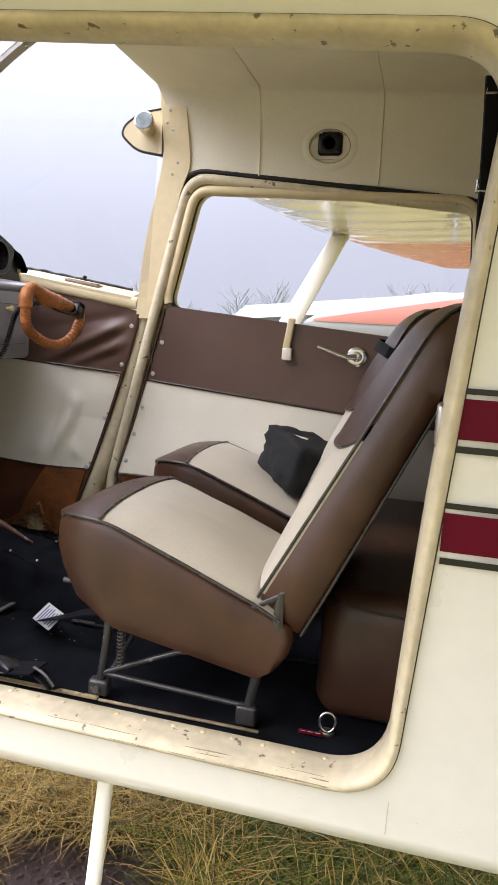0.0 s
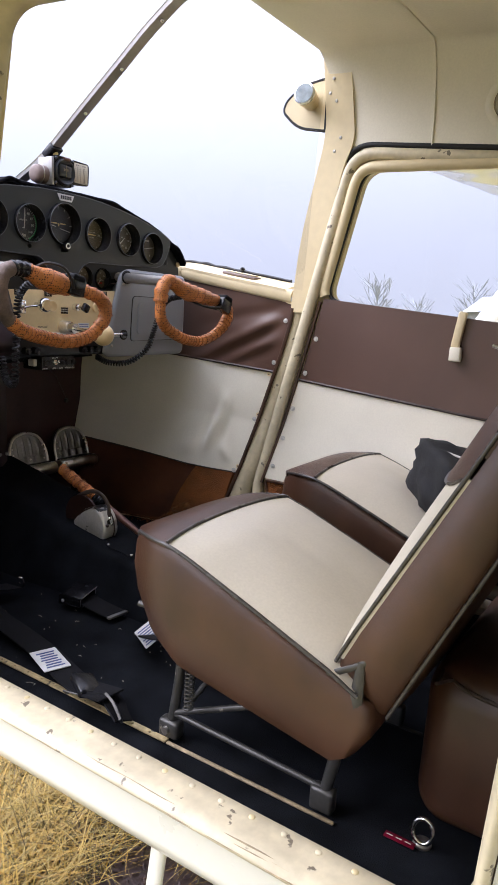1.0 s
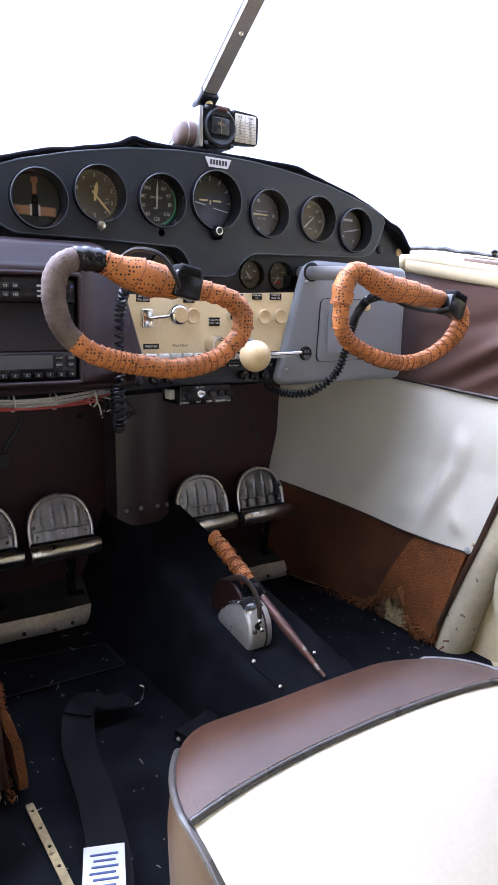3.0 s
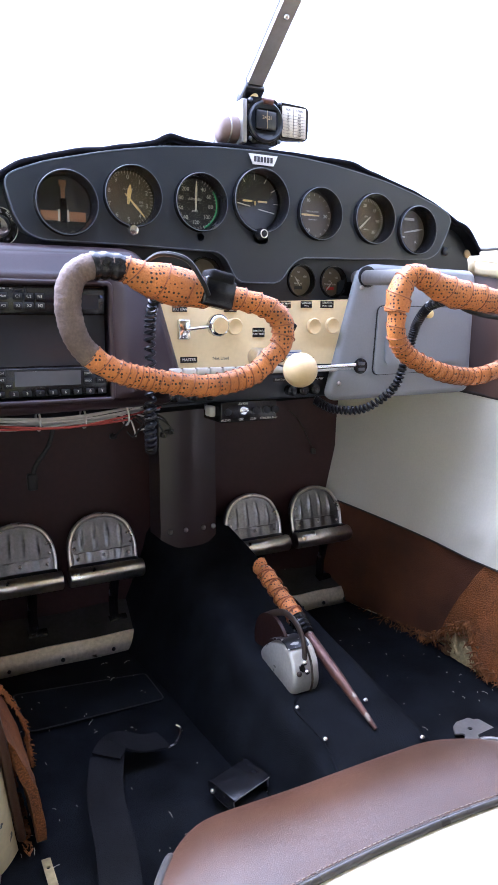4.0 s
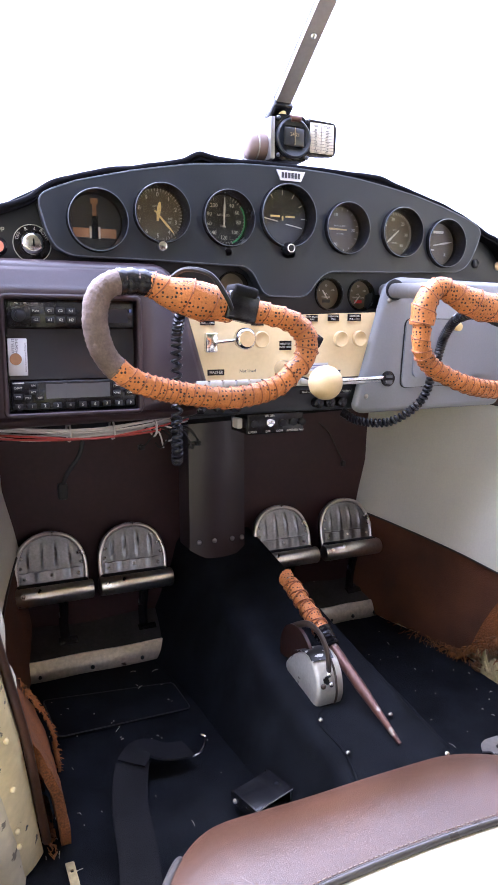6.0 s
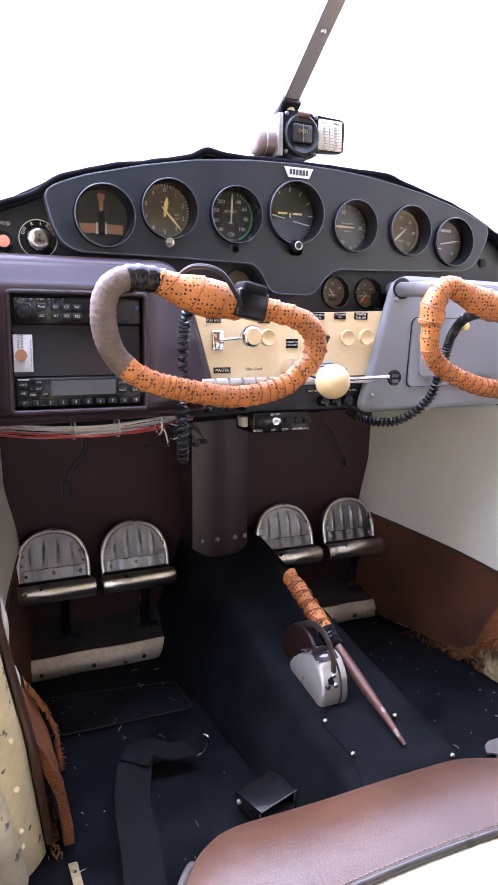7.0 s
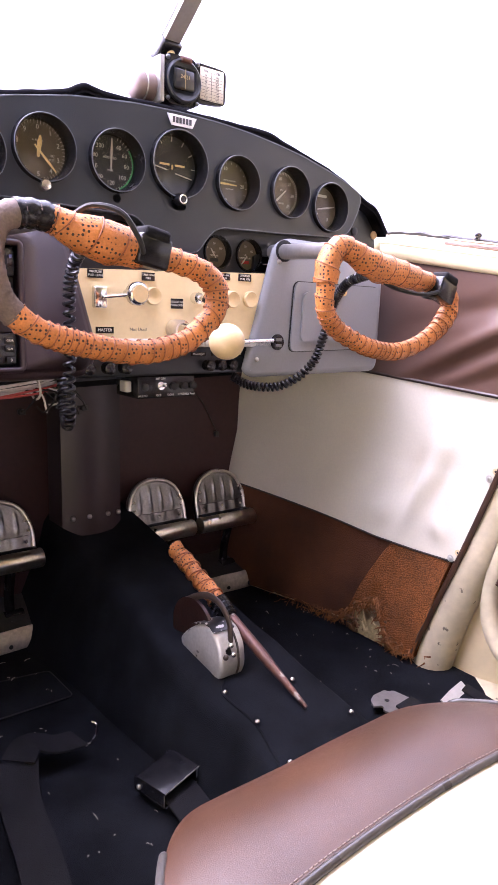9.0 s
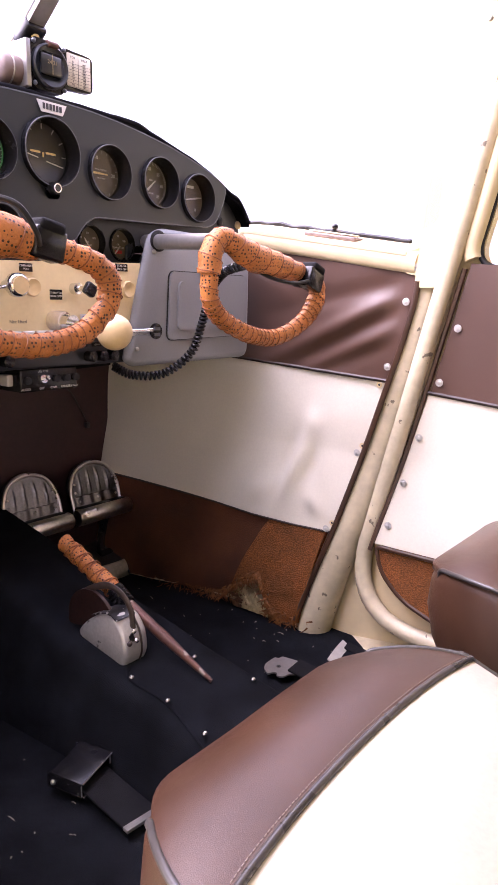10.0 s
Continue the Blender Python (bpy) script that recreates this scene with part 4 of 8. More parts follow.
for s in (1, -1):
    low_y, mid_y = (-0.319, -0.332) if s > 0 else (-0.334, -0.346)
    cover = rounded([(low_y, 0.645), (mid_y, 0.835), (-0.386, 1.085), (-0.374, 1.262), (-0.445, 1.262), (-0.462, 1.055), (-0.438, 1.000), (-0.404, 0.840), (-0.366, 0.645)], [0.004, 0.2, 0.06, 0.004, 0.004, 0.03, 0.02, 0.2, 0.004], 5)
    solid("upper_post_" + ("starboard" if s > 0 else "port"), plate(B(), cover, [], lambda a, b: (s * (wall_x(-0.3, b) + (lerp_table([(0.645, 0.004), (0.82, -0.007), (1.3, -0.006)], b) if s < 0 else -0.006)), a, b), (s * 0.045, 0, 0)), CREAM, "cream upper door post cover with screws", "door post")
for k, (y, z) in enumerate(((-0.402, 1.222), (-0.404, 1.195), (-0.394, 1.165), (-0.411, 1.147), (-0.425, 1.065), (-0.410, 1.035))):
    solid("screw", screw(B(), (wall_x(-0.3, z) - 0.006, y, z), 1, 0.004), ALU_DULL, "small dull screw in the upper post", "screw", kind="thing", group="post screws")

for ys in (-0.652, -0.966, -1.3):
    solid("trim", tube(B(), [p + V((-0.0015 if p.x > 0 else 0.0015, 0, -0.0005)) for p in headliner_seam(ys)], 0.0022, 6), LINER, "stitched cream welt across the headliner", "headliner seam")

# ---- windscreen ----
def screen(u, v):
    a = (u * 2 - 1)
    low = V((0.480 * math.sin(a * 1.57), 0.44 - 0.79 * (1 - math.cos(a * 1.57)), 0.70 + 0.16 * math.cos(a * 1.57)))
    top = V((0.468 * a, -0.378, 1.246))
    p = low.lerp(top, v)
    arch = math.sin(v * 3.14) * math.cos(a * 1.57)
    p.y += 0.05 * arch
    p.z += 0.04 * arch
    return p


gl = solid("windscreen", sheet(B(), screen, 32, 12, 0.003), CLEAR, "clear curved acrylic windscreen", "windscreen")
gl.visible_shadow = False
brace = thing("windscreen_brace", (0, 0.04, 0.95), "grey metal tube bracing the windscreen centre with screws", "brace", kind="structure")
bl = smooth_path([(0, 0.150, 0.913), (0, 0.095, 0.940), (0, 0.040, 0.973), (0, -0.057, 1.044), (0, -0.158, 1.117), (0, -0.225, 1.166), (0, -0.262, 1.190), (0, -0.300, 1.213), (0, -0.335, 1.227), (0, -0.39, 1.240)], 5)
part("bar", ribbon(B(), bl, 0.0125, 0.009, up=(0, 0.58, 0.81)), BRACE, brace)
for s in (1, -1):
    part("bright_edge", tube(B(), [p + V((s * 0.0125, 0.0028, 0.0040)) for p in bl], 0.0012, 6), CHROME, brace, "bare metal edge")
for y, z in ((-0.055, 1.0425), (-0.158, 1.1165), (-0.262, 1.1895)):
    part("screw", ball(B(), (0.0, y - 0.0032, z - 0.0045), 0.0045, 8, (1, 1, 1)), CHROME, brace)
bm = box(B(), (-0.0155, -0.018, -0.010), (0.0155, 0.018, 0.008), 0.003)
bm.transform(Matrix.Translation((0, 0.044, 0.968)) @ pose(0, 0, 0, -36, 0, 0))
part("bracket", bm, PLASTIC, brace)
part("bolt", ball(B(), (0.002, 0.036, 0.9625), 0.0065, 10), NEEDLE, brace, "brass bolt head")
for s in (1, -1):
    # side ledge under the windscreen
    t = thing("window_ledge", (s * 0.45, 0.0, 0.7), "cream padded ledge under the windscreen side", "ledge", kind="structure")
    part("pad", tube(B(), [(s * (wall_x(y, 0.69) - 0.001), y, ledge_z(y) + 0.0175) for y in np.linspace(0.062, -0.318, 24)], 0.0070, 14, flat=2.5, up=(0, 0, 1)), CREAM, t)
    part("shelf", sheet(B(), lambda u, v: (s * (wall_x(0.30 - 0.60 * u, 0.69) - 0.008 + 0.082 * v), 0.30 - 0.60 * u, ledge_z(0.30 - 0.60 * u) + 0.0335 + 0.016 * v), 16, 3, 0.006, way=(0, 0, -1)), CREAM, t)
    part("end_cap", ball(B(), (s * (wall_x(0.09, 0.69) - 0.002), 0.060, ledge_z(0.06) + 0.0175), 0.0175, 12, (0.45, 0.6, 1)), CREAM, t)
    part("gasket", tube(B(), [(s * (wall_x(y, 0.69) + 0.072), y, ledge_z(y) + 0.0515 + 0.004 * noise.noise(V((y * 30, 0, 0)))) for y in np.linspace(0.35, -0.27, 40)], 0.0045, 6), RUBBER, t)
    hinge_line = about((s * 0.512, -0.135, 0.735), 8.4, 0, 0)
    for nm, bm, mat in (("vent_plate", box(B(), (s * 0.512 - 0.017, -0.19, 0.731), (s * 0.512 + 0.017, -0.08, 0.7400), 0.003), PINK_SIDE), ("vent_lid", box(B(), (s * 0.512 - 0.012, -0.183, 0.7403), (s * 0.512 + 0.012, -0.087, 0.7440), 0.002), CREAM), ("vent_knob", lathe(B(), (s * 0.512, -0.135, 0.7435), (0, 0, 1), [(0, 0.004), (0.006, 0.004), (0.008, 0.0065), (0.012, 0.0065), (0.015, 0.003)], 12), PLASTIC)):
        part(nm, turned(bm, hinge_line), mat, t)
    part("corner_tab", plate(B(), rounded([(-0.298, 0.700), (-0.338, 0.692), (-0.332, 0.662), (-0.300, 0.668)], 0.004, 3), [], lambda a, b: (s * (wall_x(a, b) - 0.0025), a, b), (s * 0.003, 0, 0)), CREAM, t)

# unseen sheet, added to keep windscreen light out of the footwell
bm = B()
sheet(bm, lambda u, v: (-0.50 + 1.0 * u, 0.072 + 0.43 * v, 0.692), 4, 4, 0.012, way=(0, 0, -1))
solid("deck", bm, CLOTH_BLACK, "unseen black sheet blocking windscreen light above the footwell", "deck")

# ---- tunnel ----
def hump(u, v):
    y = 0.44 - 1.25 * v
    a = u * 2 - 1
    h = lerp_table([(-0.85, 0.05), (-0.42, 0.075), (-0.26, 0.10), (-0.19, 0.112), (0.0, 0.150), (0.27, 0.205), (0.44, 0.235)], y)
    c = lerp_table([(-0.85, 0.02), (0.0, 0.02), (0.44, 0.025)], y)
    wt = lerp_table([(-0.85, 0.085), (-0.2, 0.085), (0.44, 0.085)], y)
    wb = lerp_table([(-0.85, 0.125), (-0.2, 0.125), (0.1, 0.14), (0.44, 0.175)], y)
    k = abs(a)
    if k < 0.55:
        x, z = wt * a / 0.55, h - 0.006 * (k / 0.55) ** 4
    else:
        q = (k - 0.55) / 0.45
        x, z = math.copysign(wt + (wb - wt) * q ** 1.3, a), (h - 0.006) * (1 - q)
    return (c + x, y, z + ridge((x * 3, y * 3, 0), 4, 0.003))


solid("tunnel", sheet(B(), hump, 28, 60, 0.01, way=(0, 0, -1)), BLACK_CARPET, "black carpeted floor tunnel rising to the firewall", "floor tunnel")

# ---- seats ----
def seat(cx, label, ahead_by=0.0, slope=0.42):
    t = thing("seat", (cx, -0.76, 0.0), label, "seat", group="front seats")
    h = 0.164

    def rise(y):
        """The height of the cushion's top edge along its sides."""
        return lerp_table([(-0.97, 0.194), (-0.916, 0.222), (-0.80, 0.269), (-0.70, 0.308), (-0.645, 0.326), (-0.60, 0.3245), (-0.557, 0.3115), (-0.50, 0.29)], y)

    def under_z(y):
        return lerp_table([(-0.97, 0.112), (-0.928, 0.092), (-0.66, 0.155), (-0.60, 0.163), (-0.50, 0.17)], y)
    pts = rounded([(-h + 0.006, -0.970), (-h, -0.640), (-h + 0.040, -0.560), (0.0, -0.549), (h - 0.040, -0.560), (h, -0.640), (h - 0.006, -0.970)], [0.02, 0.05, 0.035, 0.3, 0.035, 0.05, 0.02], 7)
    n = len(pts)
    c = V((0, -0.78))
    bm = B()
    rows = []
    for scale, k, tuck in ((0.90, 0.0, 0.95), (0.965, -0.03, 0.78), (1.012, 0.10, 0.42), (1.040, 0.42, 0.17), (1.040, 0.68, 0.06), (1.02, 0.90, 0.02), (1.0, 0.985, 0.0), (0.97, 1.015, 0.0), (0.90, 1.01, 0.0), (0.5, 1.0, 0.0)):
        row = []
        for a, b in pts:
            q = c + (V((a, b)) - c) * scale
            front = max(0.0, min(1.0, (q.y + 0.68) / 0.12))
            y = q.y - 0.075 * tuck * front + 0.045 * tuck * max(0.0, min(1.0, (-0.90 - q.y) / 0.07))
            lo, hi = under_z(b), rise(b)
            z = lo + (hi - lo) * k - (0.012 if scale < 0.95 and k > 0.5 else 0.0) - 0.003 * front ** 2 * max(0.0, (k - 0.6) / 0.4)
            row.append(bm.verts.new((cx + q.x + ridge((q.x * 3 + cx, q.y * 3, k), 3, 0.0012), y, z)))
        rows.append(row)
    for a, b in zip(rows, rows[1:]):
        for k in range(n):
            bm.faces.new((a[k], a[(k + 1) % n], b[(k + 1) % n], b[k]))
    bm.faces.new(rows[0][::-1])
    bm.faces.new(rows[-1])
    part("cushion", bm, LEATHER, t, "brown leather cushion sides", 60)
    front_y = -0.658

    def top(a, y):
        ka = min(1, abs(a) / 0.1655)
        kb = min(1, max(0, (y + 0.985) / 0.34))
        return V((cx + a, y, rise(y) + 0.004 + 0.029 * (1 - ka ** 3) * math.sin(kb * 2.9 + 0.1) + (ridge((a + cx, y, 0), 9, 0.004) + ridge((a * 2 + cx, y, 4), 22, 0.0016)) * (1 - ka ** 4) * max(0.0, min(1.0, (front_y - y) / 0.05))))
    bm = B()
    sheet(bm, lambda u, v: top((u * 2 - 1) * 0.1630, -0.955 + (front_y + 0.955 + 0.010 * (1 - (u * 2 - 1) ** 2)) * v), 28, 28, 0.004, way=(0, 0, -1))
    part("seat_panel", bm, BONE, t, "bone coloured vinyl seat panel", 60)
    bm = B()

    def brow(u, v):
        a = (u * 2 - 1) * 0.1655
        y0 = front_y + 0.010 * (1 - (u * 2 - 1) ** 2) + 0.001
        y1 = -0.552 - 0.026 * max(0, (abs(u * 2 - 1) - 0.66) / 0.34) ** 2
        y = y0 + (y1 - y0) * v
        base = top(a, y0).z
        return V((cx + a * (1 - 0.06 * v - 0.155 * v ** 2.2), y, base + (rise(y1) + 0.0045 - base) * v ** 2.0 + 0.0045 * math.sin(3.14 * v) * (1 - (u * 2 - 1) ** 4) - 0.002 * abs(u * 2 - 1) ** 6 * v ** 2 - 0.002 * max(0.0, (v - 0.45) / 0.55) ** 2 + ridge((a + cx, y, 3), 8, 0.002)))
    sheet(bm, brow, 32, 16, 0.007, way=(0, 0, -1))
    part("front_roll", bm, LEATHER, t, "brown leather front roll", 60)
    part("piping", tube(B(), [top((u * 2 - 1) * 0.1645, front_y + 0.010 * (1 - (u * 2 - 1) ** 2)) + V((0, 0, 0.0008)) for u in np.linspace(0, 1, 24)], 0.0028, 10), SEAT_PIPING, t)
    bm = B()
    for j in range(84):
        u = 0.03 + 0.94 * j / 84
        rod(bm, brow(u, 0.045) + V((0, 0, 0.0001)), brow(u + 0.007, 0.045) + V((0, 0, 0.0001)), 0.0004, n=5)
    part("stitching", bm, STITCH, t)
    for s in (-1, 1):
        line = [top(s * 0.1645, y) + V((s * 0.0006, 0, -0.0012)) for y in np.linspace(-0.955, front_y - 0.014, 16)] + [brow(0.5 + s * 0.5, v) + V((s * 0.0012, 0, -0.0008)) for v in (0.06, 0.15, 0.3, 0.45, 0.6, 0.74, 0.88, 0.97)]
        end = brow(0.5 + s * 0.5, 1.0)
        line += [end + V((s * dx, dy, dz)) for dx, dy, dz in ((0.0, 0.002, -0.005), (-0.001, 0.003, -0.013))]
        part("edge_piping", tube(B(), smooth_path(line, 2), lambda k: 0.0028 if k < 0.97 else 0.0016, 10), SEAT_PIPING, t)
    # backrest: a padded slab leaning aft
    bm = B()
    lean = V((0, -slope, 0.91)).normalized()
    ahead = V((0, 0.91, slope)).normalized()
    p0 = V((cx, -0.968, 0.186))

    def back_pt(a, k, d):
        return p0 + V((1, 0, 0)) * a + lean * k + ahead * d
    L = 0.558

    def puff(a, k):
        """How far the padded front stands out."""
        return 0.018 * (1 - abs(a) ** 2.2) * math.sin(min(1.0, max(0.0, k / L) * 1.02 + 0.06) * 3.05) ** 0.7

    def half(k):
        return 0.168 - 0.040 * max(0, (k - 0.40) / 0.175) ** 2 - 0.02 * max(0, 0.08 - k) / 0.08
    rows = []
    for k in np.linspace(0, 1, 30):
        kk = L * (1 - (1 - k) ** 1.0)
        e = 0.86 if k < 0.02 else max(0.30, math.sqrt(max(0.0, 1 - (max(0.0, k - 0.86) / 0.14) ** 2)))
        wdt = half(kk) * (0.72 + 0.28 * e)
        th = (0.088 - 0.028 * k) * e
        ring_ = []
        for a, d in ((-1, 0.1), (-1.0, 0.5), (-0.97, 0.9), (-0.86, 1.0), (-0.5, 1.04), (0, 1.05), (0.5, 1.04), (0.86, 1.0), (0.97, 0.9), (1.0, 0.5), (1, 0.1), (0.93, 0.0), (0.4, -0.06), (-0.4, -0.06), (-0.93, 0.0)):
            ring_.append(bm.verts.new(back_pt(a * wdt, kk, d * th - 0.02 + (puff(a, kk) if d > 0.95 else 0.0))))
        rows.append(ring_)
    m = len(rows[0])
    for a, b in zip(rows, rows[1:]):
        for k in range(m):
            bm.faces.new((a[k], a[(k + 1) % m], b[(k + 1) % m], b[k]))
    bm.faces.new(rows[0][::-1])
    bm.faces.new(rows[-1])
    part("backrest", bm, LEATHER, t, "brown leather backrest", 60)

    def round_off(k):
        """How the slab draws in towards its rounded top."""
        return max(0.30, math.sqrt(max(0.0, 1 - (max(0.0, k / L - 0.86) / 0.14) ** 2)))

    def face_pt(n, k, lift=0.0):
        """The padded front between the side pipings, n from -1 to 1 across."""
        e = round_off(k)
        edge = (0.088 - 0.028 * k / L) * e * 0.97 - 0.0185
        swell = 0.012 + 0.018 * math.sin(min(1.0, max(0.0, k / L) * 1.02 + 0.06) * 3.05) ** 0.7
        return back_pt(n * 0.962 * half(k) * (0.72 + 0.28 * e), k, edge + (swell * e + lift) * (1 - abs(n) ** 2.6))
    bm = B()
    sheet(bm, lambda u, v: face_pt(u * 2 - 1, 0.030 + 0.310 * v), 20, 14, 0.008, way=-ahead)
    part("back_panel", bm, BONE, t, "bone coloured vinyl back panel", 60)

    def pad_pt(u, v):
        n = u * 2 - 1
        low = 0.272 + 0.040 * abs(n) ** 5
        return face_pt(n, low + (0.553 - low) * v, 0.0045 + 0.004 * math.sin(3.14 * v))
    bm = B()
    sheet(bm, pad_pt, 20, 22, 0.008, way=-ahead)
    part("head_pad", bm, LEATHER, t, "brown leather head pad", 60)
    part("pad_piping", tube(B(), [pad_pt(u, 0) for u in np.linspace(0.02, 0.98, 24)], 0.0022, 6), SEAT_PIPING, t)
    for s in (-1, 1):
        part("side_piping", tube(B(), [face_pt(s * 1.002, k) for k in np.linspace(0.0, L * 0.99, 30)], 0.0026, 8), SEAT_PIPING, t)
        part("rear_piping", tube(B(), [back_pt(s * half(k) * 0.955, k, -0.02) for k in np.linspace(0.0, L * 0.90, 18)], 0.0026, 8), SEAT_PIPING, t)
        # hinge strap
        hx = cx + s * 0.158
        part("hinge_arm", tube(B(), smooth_path([(hx, -0.911, 0.2155), (hx, -0.932, 0.229), (hx, -0.952, 0.2415), (hx, -0.962, 0.252), (hx, -0.966, 0.272)], 5), 0.0042, 10, flat=0.5, up=(1, 0, 0)), STEEL, t, "grey hinge strap")
        part("hinge_post", tube(B(), smooth_path([(hx, -0.954, 0.246), (hx, -0.953, 0.222), (hx, -0.951, 0.186)], 5), lambda k: 0.0045 + 0.0055 * k, 10, flat=0.5, up=(1, 0, 0)), STEEL, t, "grey hinge plate")
        part("crumpled_tab", sheet(B(), lambda u, v: (hx - s * (0.004 + 0.010 * v), -0.914 - 0.028 * u, 0.2130 - 0.010 * u + 0.004 * v + 0.004 * noise.noise(V((u * 6, v * 4, cx)))), 10, 6, 0.0015), ALU_DULL, t, "crumpled metal tab at the hinge")
        x = cx + s * 0.125
        # legs and braces
        part("front_leg", tube(B(), [(x, -0.645, 0.012), (x - s * 0.004, -0.655, 0.10), (x - s * 0.006, -0.662, 0.20)], 0.0078, 10), STEEL, t)
        part("rear_leg", tube(B(), [(x, -0.904, 0.012), (x - s * 0.004, -0.915, 0.08), (x - s * 0.004, -0.925, 0.15)], 0.0085, 10), STEEL, t)
        part("lower_bar", tube(B(), [(x, -0.645, 0.045), (x, -0.904, 0.035)], 0.0046, 10), STEEL, t)
        part("diagonal_brace", tube(B(), [(x, -0.650, 0.045), (x, -0.78, 0.105), (x, -0.92, 0.14)], 0.0048, 10), STEEL, t)
        part("inner_brace", tube(B(), [(x, -0.665, 0.05), (cx, -0.70, 0.15)], 0.0045, 10), STEEL, t)
        part("front_foot", box(B(), (x - 0.011, -0.664, 0.006), (x + 0.011, -0.628, 0.034), 0.005), STEEL, t)
        part("rear_foot", box(B(), (x - 0.010, -0.922, 0.004), (x + 0.010, -0.888, 0.038), 0.005), STEEL, t)
        part("bolt", rod(B(), (x - s * -0.016, -0.645, 0.020), (x + s * -0.016, -0.645, 0.020), 0.006, n=10), ALU_DULL, t)
        coil = [(x - 0.02 + 0.0065 * math.cos(k * 0.9), -0.692 + 0.0065 * math.sin(k * 0.9), 0.075 + 0.0009 * k) for k in range(120)]
        part("spring", tube(B(), coil, 0.0016, 5), STEEL, t)
    part("lever", rod(B(), (cx - 0.125, -0.575, 0.200), (cx - 0.115, -0.68, 0.195), 0.0045), STEEL, t, "grey seat adjusting lever")
    if ahead_by:
        t.matrix_world = AIR @ Matrix.Translation((cx, -0.76 + ahead_by, 0.0))
    return t


seat(-0.245, "brown leather and bone vinyl pilot seat on tube legs")
seat(0.245, "brown leather and bone vinyl copilot seat with a strap", 0.030, 0.375)

for x in (-0.386, -0.125, 0.125, 0.375):
    t = thing("seat_rail", (x, -0.6, 0.0), "worn metal seat rail with punched locking holes", "seat rail", group="seat rails")
    ye, w = (-0.182, 0.0052) if x < -0.3 else ((-0.46, 0.006) if x < 0 else (-0.36, 0.006))
    ym = -0.650 if x < -0.3 else ye - 0.05
    holes = [circle(x, ye - 0.015 - 0.035 * k, min(0.0045, w * 0.5), 10) for k in range(int((ye - ym) / 0.035))]
    bm = B()
    plate(bm, [(x - w, ye), (x + w, ye), (x + w, ym), (x - w, ym)], holes, lambda a, b: (a, b, 0.0055), (0, 0, 0.0022))
    part("rail", bm, RAIL if x < -0.3 else STEEL, t)
    bm = box(B(), (x - w * 0.6, -0.93 if x < -0.3 else -1.02, 0.0025), (x + w * 0.6, ym - 0.001, 0.0062), 0.001, 1)
    part("rail_rear", bm, GRIME_AND_DULL if x < -0.3 else RUBBER, t, "duller, darker rear length of the rail")

# rear bench
t = thing("rear_bench", (0, -1.35, 0.0), "brown leather rear bench seat", "bench seat")
bm = B()
box(bm, (-0.322, -1.62, 0.005), (0.425, -1.006, 0.228), 0.045, 6)
for v in bm.verts:
    v.co += V((0.006 * noise.noise(v.co * 9), 0.006 * noise.noise(v.co * 9 + V((3, 0, 0))), 0.004 * noise.noise(v.co * 7)))
part("base", bm, LEATHER, t, "puckered leather seat base")
part("piping", tube(B(), smooth_path([(-0.320, -1.60, 0.205), (-0.3235, -1.30, 0.203), (-0.3225, -1.10, 0.206), (-0.310, -1.040, 0.212), (-0.27, -1.022, 0.214), (0.40, -1.022, 0.214)], 5), 0.0030, 6), PIPING, t)
bm = B()
box(bm, (-0.33, -1.66, 0.20), (0.43, -1.44, 0.86), 0.05, 5)
turned(bm, about((0, -1.6, 0.3), 12, 0, 0))
part("backrest", bm, LEATHER, t)
# added dark sheets stand in for the gloom behind the front seats
for s in (1, -1):
    solid("trim", side_sheet(B(), s, -1.238 if s > 0 else -1.218, -2.05, -0.02, 0.80, 10, 16, 0.008, off=-0.006), LEATHER, "added dark brown sheet standing in for the dark cabin side by the rear bench", "wall trim")

# ---- instrument panel ----
panel = thing("instrument_panel", (0, 0.02, 0.6), "black instrument panel with round gauges and ivory switch plate", "instrument panel")
arch = [(-0.362, 0.804), (-0.359, 0.814), (-0.348, 0.821), (-0.312, 0.835), (-0.237, 0.854), (-0.158, 0.869), (-0.073, 0.877), (-0.002, 0.879), (0.067, 0.877), (0.117, 0.873), (0.17, 0.866), (0.225, 0.857), (0.283, 0.843), (0.332, 0.828), (0.358, 0.817), (0.364, 0.808)]
low = [(0.361, 0.794), (0.350, 0.769), (0.336, 0.749), (0.315, 0.741), (0.178, 0.736), (0.072, 0.734), (0.056, 0.727), (0.043, 0.713), (0.034, 0.700), (0.022, 0.694), (-0.033, 0.694), (-0.044, 0.699), (-0.053, 0.714), (-0.061, 0.728), (-0.074, 0.736), (-0.199, 0.739), (-0.322, 0.740), (-0.343, 0.750), (-0.354, 0.772)]
GAUGES = [("turn", -0.2875, 0.7865, 0.0400), ("alt", -0.199, 0.8015, 0.0395), ("asi", -0.1005, 0.801, 0.0390), ("gyro", -0.005, 0.8105, 0.0450),
          ("vsi", 0.0975, 0.799, 0.0385), ("rpm", 0.2005, 0.7985, 0.0385), ("tc", 0.289, 0.786, 0.0385)]
holes = [circle(x, z, r - 0.002, 40) for _, x, z, r in GAUGES]
bm = B()
plate(bm, arch + low, holes + [circle(-0.1005, 0.7545, 0.0058, 16), rounded([(-0.0165, 0.767), (0.0085, 0.767), (0.0085, 0.750), (-0.0165, 0.750)], 0.011, 4)], facing(0.0), (0, 0.022, 0))
part("upper_plate", bm, PANEL, panel)
